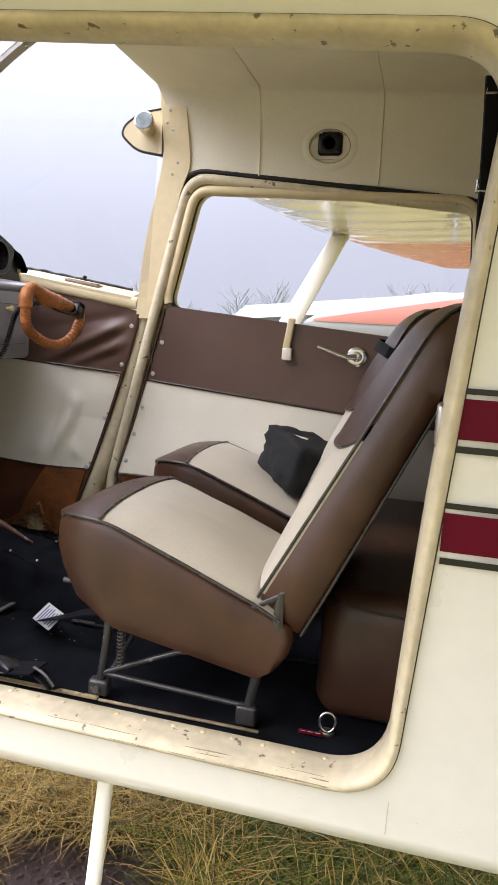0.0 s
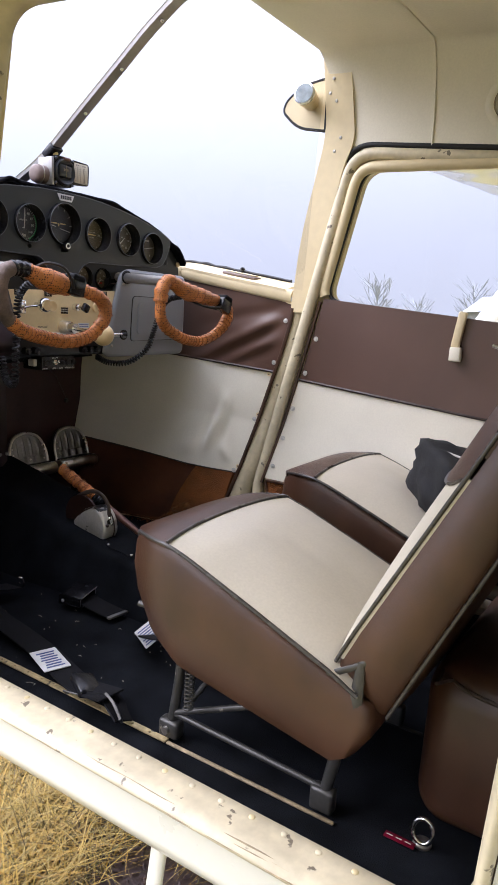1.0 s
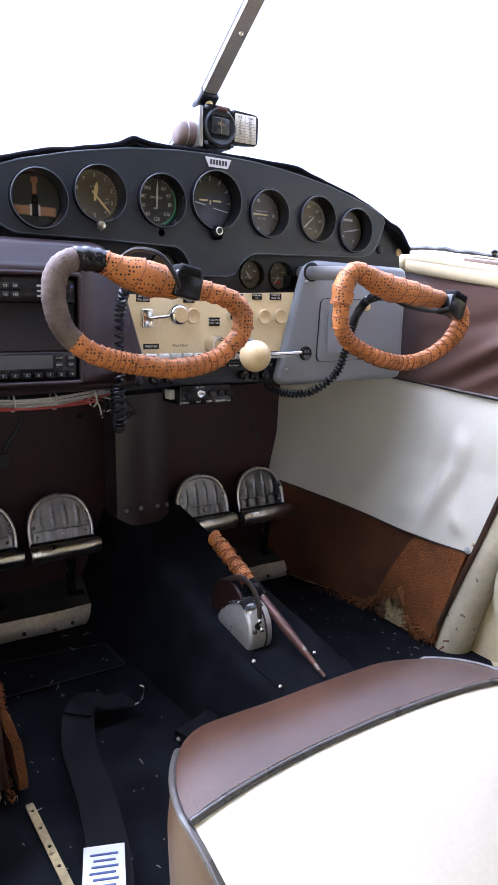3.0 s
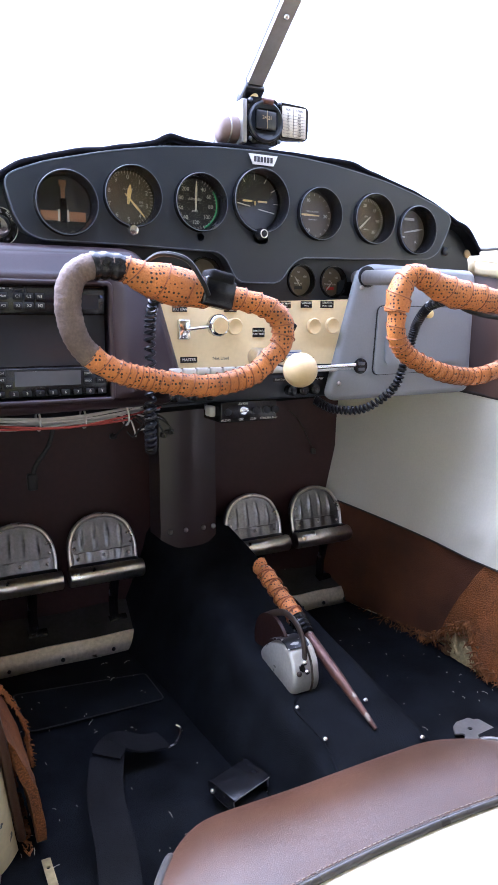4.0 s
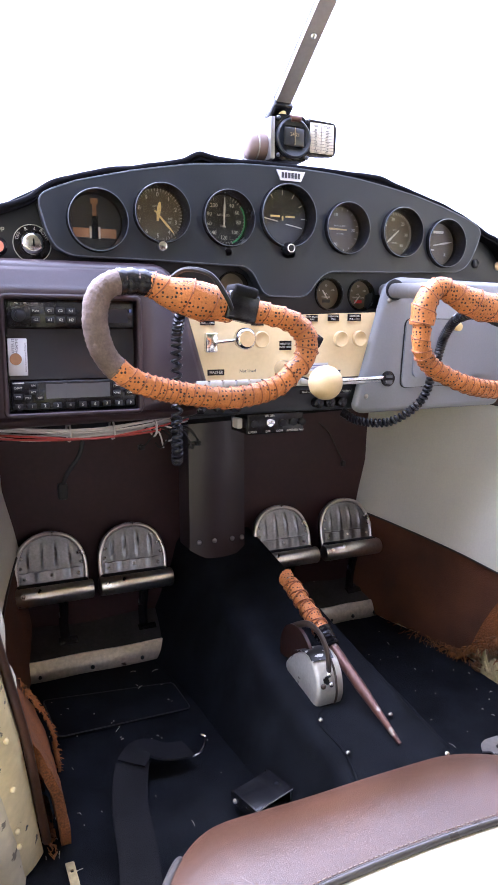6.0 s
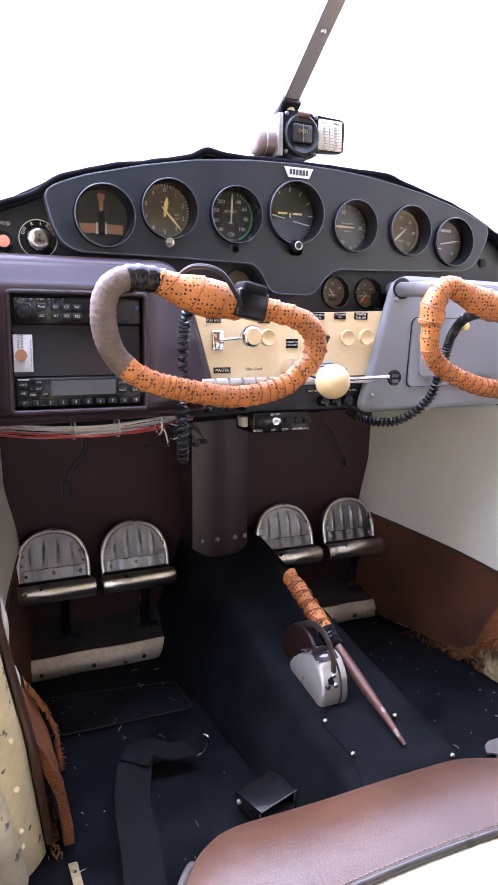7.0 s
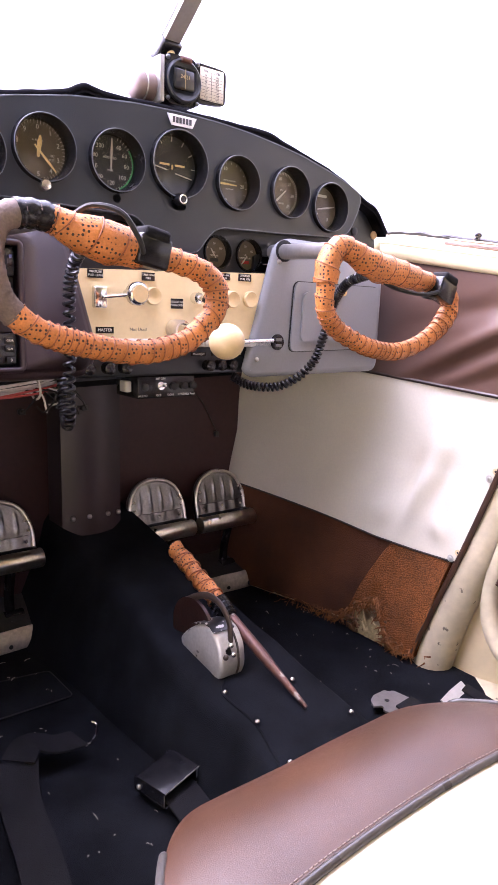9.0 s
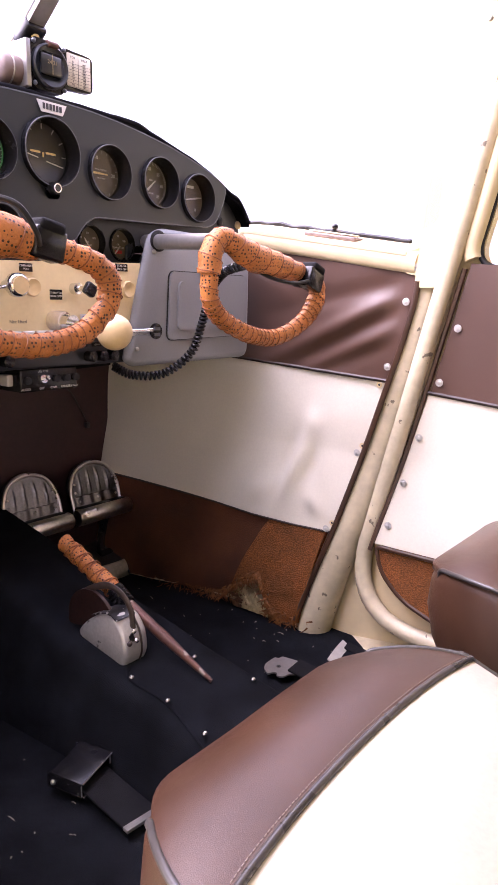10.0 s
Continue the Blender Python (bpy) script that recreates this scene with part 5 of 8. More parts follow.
# lighter tube draws the highlight along the plate's rim
part("plate_edge", tube(B(), [(x, 0.0008, z) for x, z in rounded(arch + low, 0.010, 3)], 0.0013, 6, closed=True), PANEL_EDGE, panel)
for bx_, bz, mt in ((0.384, 0.759, PANEL_LOW), (0.436, 0.757, KNOB)):
    part("plug_button", lathe(B(), (bx_, 0.032, bz), (0, -1, 0), [(0, 0.0075), (0.003, 0.0075), (0.005, 0.005), (0.0055, 0.001)], 16), mt, panel)
back_out = [(-0.47, 0.50), (-0.47, 0.775), (-0.41, 0.80), (-0.33, 0.842), (-0.17, 0.874), (0, 0.884), (0.15, 0.875), (0.24, 0.862), (0.335, 0.835), (0.40, 0.803), (0.437, 0.768), (0.443, 0.72), (0.16, 0.70), (0.15, 0.52)]
small = [(0.087, 0.7005), (0.148, 0.7005), (-0.080, 0.705)]
bm = B()
plate(bm, back_out, [circle(x, z, 0.0235, 28) for x, z in small] + [circle(x, z, r + 0.0015, 32) for _, x, z, r in GAUGES], facing(0.032), (0, 0.006, 0))
part("back_plate", bm, PANEL_LOW, panel)
# added black sheet stands in for the darkness behind the panel's openings
sub = plate(B(), [(x * 0.97, z - 0.012) for x, z in back_out], [], facing(0.062), (0, 0.005, 0))
part("inner_shade", sub, CLOTH_BLACK, panel)


def strokes(bm, cx, cz, y, r0, r1, angles, w=0.0012):
    """Thin scale marks on a dial, angles clockwise from the top."""
    for a in angles:
        q = radians(a)
        d, e = V((math.sin(q), 0, math.cos(q))), V((math.cos(q), 0, -math.sin(q)))
        c = V((cx, y, cz))
        vs = [bm.verts.new(c + d * rr + e * w * k) for rr, k in ((r0, -0.5), (r0, 0.5), (r1, 0.5), (r1, -0.5))]
        bm.faces.new(vs)
    return bm


def needle_of(bm, cx, cz, y, angle, length, tail, w, tip=0.3):
    q = radians(angle)
    d, e = V((math.sin(q), 0, math.cos(q))), V((math.cos(q), 0, -math.sin(q)))
    c = V((cx, y, cz))
    pts = [(-tail, -w / 2), (-tail, w / 2), (length * 0.55, w), (length, w * tip), (length, -w * tip), (length * 0.55, -w)]
    low_ = [bm.verts.new(c + d * a + e * b) for a, b in pts]
    high = [bm.verts.new(c + d * a + e * b + V((0, -0.0012, 0))) for a, b in pts]
    bm.faces.new(low_)
    bm.faces.new(high)
    for k in range(6):
        bm.faces.new((low_[k], low_[(k + 1) % 6], high[(k + 1) % 6], high[k]))
    return bm


FACE = 0.020


def bezel(cx, cz, r, deep=FACE, proud=0.008, y=0.0, host=None, mat=None):
    bm = B()
    prof = [(deep, r * 0.90), (-proud * 0.5, r * 0.925), (-proud, r * 0.955), (-proud, r * 0.99), (-proud * 0.5, r * 1.03), (0.002, r * 1.04)]
    n, rings = 44, []
    for a, rr in prof:
        rings.append([bm.verts.new((cx + rr * math.cos(k * math.tau / n), y + a, cz + rr * math.sin(k * math.tau / n))) for k in range(n)])
    for a, b in zip(rings, rings[1:]):
        for k in range(n):
            bm.faces.new((a[k], a[(k + 1) % n], b[(k + 1) % n], b[k]))
    g = part("gauge", bm, mat or PLASTIC, host or panel, "round gauge with a black bezel")
    # lighter ring draws the light caught on the bezel
    part("bezel_rim", tube(B(), [(cx + r * 0.985 * math.cos(k * math.tau / n), y - proud + 0.0006, cz + r * 0.985 * math.sin(k * math.tau / n)) for k in range(n)], r * 0.020, 6, closed=True), PANEL_EDGE, g)
    return g


def dial_disc(g, cx, cz, r, mat, y=FACE):
    part("dial", rod(B(), (cx, y, cz), (cx, y + 0.004, cz), r * 0.92, n=40), mat, g)


def dial_glass(g, cx, cz, r, y=FACE):
    ob = part("glass", rod(B(), (cx, y - 0.0075, cz), (cx, y - 0.0060, cz), r * 0.905, n=40), DIAL_GLASS, g)
    ob.visible_shadow = False


def numerals(g, cx, cz, r, items, size, mat=None, y=FACE - 0.0008, extra=()):
    bm = B()
    for s, a in items:
        q = radians(a)
        words(bm, s, size, on_panel(cx + r * math.sin(q), y, cz + r * math.cos(q)))
    for s, dx, dz, k in extra:
        words(bm, s, k, on_panel(cx + dx, y, cz + dz))
    part("numerals", bm, mat or INK, g, "printed numerals")


for kind, cx, cz, r in GAUGES:
    g = bezel(cx, cz, r)
    y = FACE - 0.001
    if kind == "turn":
        dial_disc(g, cx, cz, r, DIAL)
        bm = B()
        box(bm, (cx - 0.029, y - 0.001, cz - 0.020), (cx + 0.029, y + 0.001, cz - 0.008))
        part("ball_tube", bm, AMBER, g, "amber slip tube")
        for dx in (-0.006, 0.006):
            part("mark", box(B(), (cx + dx - 0.0012, y - 0.002, cz - 0.021), (cx + dx + 0.0012, y, cz - 0.006)), INK, g)
        bm = B()
        box(bm, (cx - 0.0026, y - 0.002, cz + 0.008), (cx + 0.0026, y, cz + 0.029))
        box(bm, (cx - 0.0050, y - 0.002, cz + 0.023), (cx + 0.0050, y, cz + 0.031), 0.001, 1)
        part("needle", bm, AMBER, g)
        part("dark_bar", box(B(), (cx - 0.004, y - 0.003, cz - 0.022), (cx + 0.004, y - 0.001, cz + 0.008)), PLASTIC, g)
    elif kind == "alt":
        dial_disc(g, cx, cz, r, DIAL_BROWN)
        numerals(g, cx, cz, r * 0.70, [(str(k), k * 36) for k in range(10)], 0.0085, extra=[("100", 0.018, -0.004, 0.0045), ("FEET", 0.018, -0.009, 0.0035), ("ALTITUDE", 0, 0.012, 0.0032)])
        part("scale", strokes(B(), cx, cz, y, r * 0.80, r * 0.90, [k * 7.2 for k in range(50)], 0.0006), INK, g)
        part("long_needle", needle_of(B(), cx, cz, y - 0.003, 137, r * 0.82, 0.008, 0.0016), NEEDLE, g)
        part("short_needle", needle_of(B(), cx, cz, y - 0.002, 8, r * 0.45, 0.008, 0.0030), NEEDLE, g)
    elif kind == "asi":
        dial_disc(g, cx, cz, r, DIAL)
        numerals(g, cx, cz, r * 0.63, [("40", 32), ("60", 62), ("80", 95), ("100", 132), ("120", 178), ("140", 222), ("160", 256), ("180", 288), ("200", 324)], 0.0078, extra=[("AIRSPEED", 0, 0.007, 0.0048), ("MPH", 0, -0.009, 0.0042)])
        part("scale", strokes(B(), cx, cz, y, r * 0.80, r * 0.90, list(range(20, 340, 8)), 0.0007), INK, g)
        part("green_arc", tube(B(), [(cx + r * 0.87 * math.sin(radians(a)), y, cz + r * 0.87 * math.cos(radians(a))) for a in range(55, 160, 5)], 0.0011, 5), GREEN, g)
        part("needle", needle_of(B(), cx, cz, y - 0.003, 2, r * 0.80, 0.010, 0.0014), INK, g)
    elif kind == "gyro":
        dial_disc(g, cx, cz, r, DIAL)
        part("scale", strokes(B(), cx, cz, y, r * 0.72, r * 0.88, [0, -30, 30, -60, 60, 90, -90], 0.0013), INK, g)
        bm = B()
        box(bm, (cx - 0.020, y - 0.003, cz + 0.0005), (cx - 0.005, y - 0.001, cz + 0.003))
        box(bm, (cx + 0.005, y - 0.003, cz + 0.0005), (cx + 0.020, y - 0.001, cz + 0.003))
        box(bm, (cx - 0.001, y - 0.003, cz - 0.004), (cx + 0.001, y - 0.001, cz + 0.002))
        part("aircraft_mark", bm, NEEDLE, g)
        bm = B()
        box(bm, (cx - 0.036, y - 0.002, cz - 0.0075), (cx - 0.008, y - 0.0005, cz - 0.0063))
        turned(bm, about((cx, y, cz - 0.007), 0, 10, 0))
        part("horizon_bar", bm, INK, g)
        bm = B()
        box(bm, (cx + 0.006, y - 0.002, cz - 0.0085), (cx + 0.034, y - 0.0005, cz - 0.0073))
        turned(bm, about((cx, y, cz - 0.007), 0, 10, 0))
        part("horizon_bar", bm, INK, g)
        part("knob", lathe(B(), (cx - 0.002, -0.004, cz - 0.0475), (0, -1, 0), [(0, 0.009), (0.008, 0.009), (0.012, 0.0075), (0.0125, 0.004)], 18), PLASTIC, g, "black setting knob")
        part("knob_ring", tube(B(), [(cx - 0.002 + 0.0055 * math.cos(k * math.tau / 18), -0.0165, cz - 0.0475 + 0.0055 * math.sin(k * math.tau / 18)) for k in range(18)], 0.0009, 6, closed=True), ALU, g)
    elif kind == "vsi":
        dial_disc(g, cx, cz, r, DIAL_BROWN)
        numerals(g, cx, cz, r * 0.62, [("10", -20), ("20", 90), ("10", 200), ("0", 270)], 0.0075, extra=[("VERTICAL SPEED", 0, 0.006, 0.0030), ("100 FT MIN", 0, -0.006, 0.0030)])
        part("scale", strokes(B(), cx, cz, y, r * 0.76, r * 0.86, list(range(-85, 275, 18)), 0.0007), INK, g)
        part("needle", needle_of(B(), cx, cz, y - 0.003, 271, r * 0.78, 0.010, 0.0016), NEEDLE, g)
    elif kind == "rpm":
        dial_disc(g, cx, cz, r, DIAL_BROWN)
        numerals(g, cx, cz, r * 0.60, [("10", -105), ("15", -55), ("20", -8), ("25", 45), ("30", 92), ("35", 140)], 0.0072, extra=[("RPM", 0, 0.006, 0.0036), ("HOURS", 0, -0.014, 0.0034)])
        part("scale", strokes(B(), cx, cz, y, r * 0.76, r * 0.88, list(range(-120, 150, 6)), 0.0009), INK, g)
        part("needle", needle_of(B(), cx, cz, y - 0.003, 228, r * 0.72, 0.008, 0.0016), INK, g)
    else:
        dial_disc(g, cx, cz, r, DIAL_BROWN)
        bm = B()
        part("mark", box(B(), (cx - 0.010, y - 0.002, cz + 0.018), (cx + 0.010, y, cz + 0.022)), INK, g)
        box(bm, (cx - 0.024, y - 0.002, cz - 0.010), (cx - 0.008, y, cz - 0.008))
        part("mark", bm, INK, g)
        numerals(g, cx, cz, r * 0.6, [("L", 225), ("R", 135)], 0.007)
        part("needle", needle_of(B(), cx, cz, y - 0.003, 80, r * 0.7, r * 0.3, 0.0016), INK, g)
    if kind == "alt":
        part("setting_knob", lathe(B(), (cx - 0.003, -0.003, cz - r * 1.13), (0, -1, 0), [(0, 0.0075), (0.007, 0.0075), (0.010, 0.006), (0.0105, 0.003)], 16), CHROME, g)
    dial_glass(g, cx, cz, r)

for (cx, cz), title in zip(small, ("OIL PRESSURE", "OIL TEMPERATURE", "")):
    g = bezel(cx, cz, 0.0250, deep=0.012, proud=0.003, y=0.031)
    part("dial", rod(B(), (cx, 0.041, cz), (cx, 0.044, cz), 0.0240, n=28), DIAL_BROWN, g)
    if title:
        bm = B()
        for s, a in (("0", -60), ("50", 0), ("100", 60)):
            words(bm, s, 0.0045, on_panel(cx + 0.014 * math.sin(radians(a)), 0.0405, cz + 0.014 * math.cos(radians(a))))
        words(bm, title.split()[0], 0.0038, on_panel(cx, 0.0405, cz + 0.001))
        words(bm, title.split()[1], 0.0036, on_panel(cx, 0.0405, cz - 0.004))
        part("numerals", bm, INK, g)
        part("red_mark", box(B(), (cx - 0.007, 0.0395, cz - 0.013), (cx + 0.007, 0.0405, cz - 0.008)), RED if title == "OIL TEMPERATURE" else DIAL, g)
        part("needle", needle_of(B(), cx, cz - 0.004, 0.0395, -35 if "PRES" in title else -140, 0.013, 0.004, 0.0010), INK, g)

# key switch
g = part("key_switch", lathe(B(), (-0.3685, 0.030, 0.7555), (0, -1, 0), [(0, 0.0150), (0.007, 0.0150), (0.011, 0.0128), (0.012, 0.0092), (0.012, 0.0082), (0.016, 0.0078), (0.0165, 0.003)], 32), CHROME, panel, "chrome ignition key switch")
bm = B()
plate(bm, circle(-0.3685, 0.7555, 0.0250, 32), [circle(-0.3685, 0.7555, 0.0158, 28)], facing(0.0285), (0, 0.0015, 0))
part("escutcheon", bm, PLASTIC, g)
part("white_ring", tube(B(), [(x, 0.0278, z) for x, z in circle(-0.3685, 0.7555, 0.0242, 32)], 0.0006, 5, closed=True), INK, g)
bm = B()
for s, a in (("OFF", -62), ("R", -22), ("L", 12), ("BOTH", 52)):
    q = radians(a)
    words(bm, s, 0.0060, on_panel(-0.3685 + 0.0198 * math.sin(q), 0.0280, 0.7555 + 0.0198 * math.cos(q), -a))
box(bm, (-0.3755, 0.0278, 0.7335), (-0.3615, 0.0282, 0.7358))
part("lettering", bm, INK, g)
part("key_slot", box(B(), (-0.3695, 0.0125, 0.7505), (-0.3675, 0.0145, 0.7605)), PLASTIC, g)

g = part("stop_knob", lathe(B(), (-0.4125, 0.030, 0.7495), (0, -1, 0), [(0, 0.0125), (0.006, 0.0125), (0.008, 0.0100), (0.010, 0.0085)], 24), PLASTIC, panel, "black pull knob with an orange cap")
part("cap", lathe(B(), (-0.4125, 0.0195, 0.7495), (0, -1, 0), [(0, 0.0078), (0.002, 0.0075), (0.003, 0.004)], 20), ORANGE_TINT, g, "orange-red cap")
part("lettering", words(B(), "stop", 0.0085, on_panel(-0.4095, 0.0295, 0.7735)), INK, g)

# registration placard as plain bars
bm = B()
plate(bm, [(-0.0265, 0.8735), (0.0205, 0.8735), (0.0140, 0.8595), (-0.0195, 0.8595)], [], facing(-0.0045), (0, 0.002, 0))
pl = part("placard", bm, PAPER, panel, "white placard with dark characters")
bm = B()
for k in range(6):
    box(bm, (-0.0185 + k * 0.0053, -0.0052, 0.8630), (-0.0147 + k * 0.0053, -0.0046, 0.8705))
part("characters", bm, INK_DARK, pl)

# black cloth over the glare shield
t = thing("glare_shield", (0, 0.1, 0.88), "black cloth covered glare shield over the panel", "glare shield")
gl_line = [(-0.47, 0.773), (-0.415, 0.796), (-0.374, 0.812), (-0.36, 0.822), (-0.345, 0.832), (-0.324, 0.84), (-0.272, 0.855), (-0.234, 0.8615), (-0.194, 0.87), (-0.162, 0.878), (-0.149, 0.885), (-0.138, 0.889), (-0.124, 0.887), (-0.085, 0.884), (-0.04, 0.886), (0.006, 0.885), (0.054, 0.885), (0.094, 0.884), (0.135, 0.884), (0.167, 0.882), (0.195, 0.874), (0.234, 0.864), (0.281, 0.852), (0.33, 0.836), (0.382, 0.812), (0.415, 0.798), (0.446, 0.763)]
sm = smooth_path([(x, 0, z) for x, z in gl_line], 5)


def shield(u, v):
    p = sm[min(len(sm) - 1, int(round(u * (len(sm) - 1))))]
    return (p.x * (1 - 0.06 * v), 0.010 + 0.36 * v * (1 - 0.5 * (p.x / 0.47) ** 2), p.z + 0.010 * math.sin(v * 3) - 0.02 * v + ridge((p.x, v, 0), 14, 0.003) * min(1, 4 * v))


part("cover", sheet(B(), shield, len(sm) - 1, 10, 0.010, way=(0, 0, -1)), CLOTH_BLACK, t)
part("rim", tube(B(), [(p.x, 0.012, p.z - 0.003 + ridge((p.x, 1, 2), 40, 0.0012)) for p in sm], 0.0045, 8), CLOTH_BLACK, t)

# ivory switch plate with its knobs
plate_pts = [(-0.165, 0.661), (0.150, 0.672), (0.140, 0.571), (-0.143, 0.571)]
sp = part("switch_plate", plate(B(), plate_pts, [], facing(-0.008), (0, 0.010, 0)), IVORY, panel, "ivory painted switch plate")


def label_plate(cx, cz, lines, w, h, size=0.0058, y=-0.0085):
    p = part("label", box(B(), (cx - w / 2, y - 0.0012, cz - h / 2), (cx + w / 2, y, cz + h / 2)), PLASTIC, panel, "black engraved label")
    for k, s in enumerate(lines):
        part("lettering", words(B(), s, size, on_panel(cx, y - 0.0016, cz + (len(lines) - 1 - 2 * k) * size * 0.55)), INK, p)


label_plate(-0.124, 0.583, ["MASTER"], 0.026, 0.0085)
label_plate(-0.011, 0.621, ["THROTTLE", "PUSH OPEN"], 0.020, 0.014, 0.0042)
label_plate(-0.137, 0.656, ["MIXTURE", "PULL LEAN"], 0.022, 0.011, 0.0042)
label_plate(-0.058, 0.656, ["CARB HEAT", "PULL"], 0.020, 0.011, 0.0040)
label_plate(0.034, 0.662, ["PARK BRAKE", "PULL"], 0.020, 0.010, 0.0036)
label_plate(0.072, 0.663, ["CABIN HEAT", "PULL"], 0.020, 0.010, 0.0036)
label_plate(0.110, 0.6635, ["STARTER", "PULL ON"], 0.024, 0.011, 0.0045)
label_plate(0.075, 0.5785, ["NAV LIGHT"], 0.024, 0.007, 0.0040)
bm = words(B(), "Not Used", 0.0066, on_panel(-0.073, -0.0085, 0.584))
part("lettering", bm, INK_DARK, sp)
bm = box(B(), (0.030, -0.0105, 0.582), (0.064, -0.009, 0.594))
nt = part("notice", bm, PAPER, sp, "small white notice")
bm = B()
for k in range(2):
    box(bm, (0.033, -0.0112, 0.5855 + k * 0.0042), (0.061, -0.0105, 0.5868 + k * 0.0042))
part("print_bar", bm, BLUE_INK, nt)


def knob(cx, cz, r, mat, reach=0.03, y=-0.008, name="knob", label=""):
    k = part(name, lathe(B(), (cx, y, cz), (0, -1, 0), [(0, 0.006), (0.006, 0.006), (0.007, r * 0.85), (0.009, r), (0.013, r), (0.015, r * 0.9), (0.0135, r * 0.6), (0.012, r * 0.2)], 24), mat, panel, label)
    return k


knob(-0.056, 0.630, 0.0125, KNOB, name="heat_knob", label="ivory pull knob")
knob(0.080, 0.630, 0.0125, KNOB, name="cabin_knob", label="ivory pull knob")
knob(0.114, 0.631, 0.0125, KNOB, name="starter_knob", label="ivory pull knob")
# locked master switch with a bent wire and a chrome cup
hk = part("switch_bracket", box(B(), (-0.142, -0.018, 0.612), (-0.124, -0.008, 0.640), 0.002), CHROME, panel)
part("pin", rod(B(), (-0.130, -0.020, 0.626), (-0.098, -0.026, 0.630), 0.0022, n=8), CHROME, hk)
mk = part("mixture_knob", lathe(B(), (-0.090, -0.008, 0.632), (0, -1, 0), [(0, 0.006), (0.016, 0.006), (0.018, 0.012), (0.024, 0.0155), (0.032, 0.0155), (0.036, 0.0125), (0.037, 0.004)], 28), CHROME, panel, "mixture knob with a chrome rim")
part("cap", rod(B(), (-0.090, -0.0455, 0.632), (-0.090, -0.044, 0.632), 0.0115, n=24), KNOB, mk)
pk = part("parking_knob", lathe(B(), (0.020, -0.008, 0.630), (0, -1, 0), [(0, 0.008), (0.012, 0.008), (0.013, 0.004), (0.03, 0.004)], 16), CHROME, panel)
bm = box(B(), (0.014, -0.047, 0.620), (0.032, -0.036, 0.638), 0.003)
turned(bm, about((0.023, -0.04, 0.629), 0, 30, 0))
part("grip", bm, PLASTIC, pk)
# throttle: chrome collar, rod and a round ivory ball
th = part("throttle", lathe(B(), (-0.015, -0.008, 0.585), (0, -1, 0), [(0, 0.014), (0.022, 0.014), (0.026, 0.0125), (0.026, 0.005)], 24), ALU, panel, "throttle with an ivory ball knob")
part("collar", rod(B(), (-0.015, -0.03, 0.585), (-0.015, -0.05, 0.583), 0.011, n=20), CHROME, th)
part("stem", rod(B(), (-0.015, -0.03, 0.585), (-0.015, -0.125, 0.576), 0.0045, n=12), CHROME, th)
part("ball_knob", ball(B(), (-0.015, -0.136, 0.5745), 0.0235, 28), KNOB, th, "round ivory knob")
# switch tabs along the lower lip
lip = part("lower_lip", box(B(), (-0.170, -0.022, 0.5600), (0.165, 0.012, 0.5680), 0.002), SILVER, panel, "bright metal lip")
for k in range(11):
    part("rocker_tab", box(B(), (-0.160 + k * 0.021, -0.026, 0.5620), (-0.1415 + k * 0.021, -0.020, 0.5725), 0.0015, 1), SILVER, panel)
part("pull_rod", rod(B(), (0.05, -0.03, 0.567), (0.150, -0.034, 0.570), 0.0030, n=10), CHROME, panel)
# dark shelf with small knobs below
part("lower_shelf", box(B(), (-0.17, -0.005, 0.519), (0.165, 0.05, 0.559), 0.003), PANEL_LOW, panel)
for x in (-0.150, -0.120, -0.095, 0.045, 0.066, 0.087):
    part("small_knob", lathe(B(), (x, -0.005, 0.532), (0, -1, 0), [(0, 0.008), (0.014, 0.008), (0.016, 0.005)], 14), PLASTIC, panel)
label_plate(0.030, 0.549, ["Panel Lights"], 0.026, 0.006, 0.0042, -0.0055)
label_plate(0.062, 0.549, ["Dome"], 0.018, 0.006, 0.0042, -0.0055)
label_plate(0.100, 0.5485, ["Map Light"], 0.020, 0.006, 0.0042, -0.0055)
# small switch box
bx = part("switch_box", box(B(), (-0.071, -0.004, 0.4865), (0.025, 0.06, 0.5180), 0.002), PLASTIC, panel, "black box with toggle switches")
bm = B()
words(bm, "AV ON", 0.0050, on_panel(-0.034, -0.0048, 0.5145))
for s, x in (("AUDIO", -0.062), ("OFF", -0.036), ("COM", -0.016), ("XPNDR", 0.004), ("Alt Feed", 0.0185)):
    words(bm, s, 0.0048, on_panel(x - 0.001, -0.0048, 0.4905))
part("lettering", bm, INK, bx)
part("toggle", lathe(B(), (-0.034, -0.004, 0.5035), (0, -1, 0.25), [(0, 0.006), (0.003, 0.006), (0.003, 0.002), (0.014, 0.003), (0.015, 0.001)], 12), CHROME, bx)
for x in (-0.060, -0.012, 0.006, 0.022):
    part("breaker", lathe(B(), (x, -0.004, 0.5030), (0, -1, 0), [(0, 0.0055), (0.004, 0.0055), (0.005, 0.003)], 12), RUBBER, bx)
part("white_plug", box(B(), (-0.082, 0.01, 0.495), (-0.0725, 0.03, 0.511), 0.002), WIRE_WHITE, bx)

# ---- radio pod ----
pod = thing("radio_pod", (-0.31, 0.0, 0.62), "dark brown leather covered radio console under the panel", "radio console")
pp = rounded([(-0.465, 0.515), (-0.465, 0.733), (-0.200, 0.733), (-0.176, 0.70), (-0.134, 0.555), (-0.150, 0.520)], [0.02, 0.02, 0.02, 0.04, 0.03, 0.02], 5)
bm = B()
mid, rows = V((-0.31, 0.62)), []


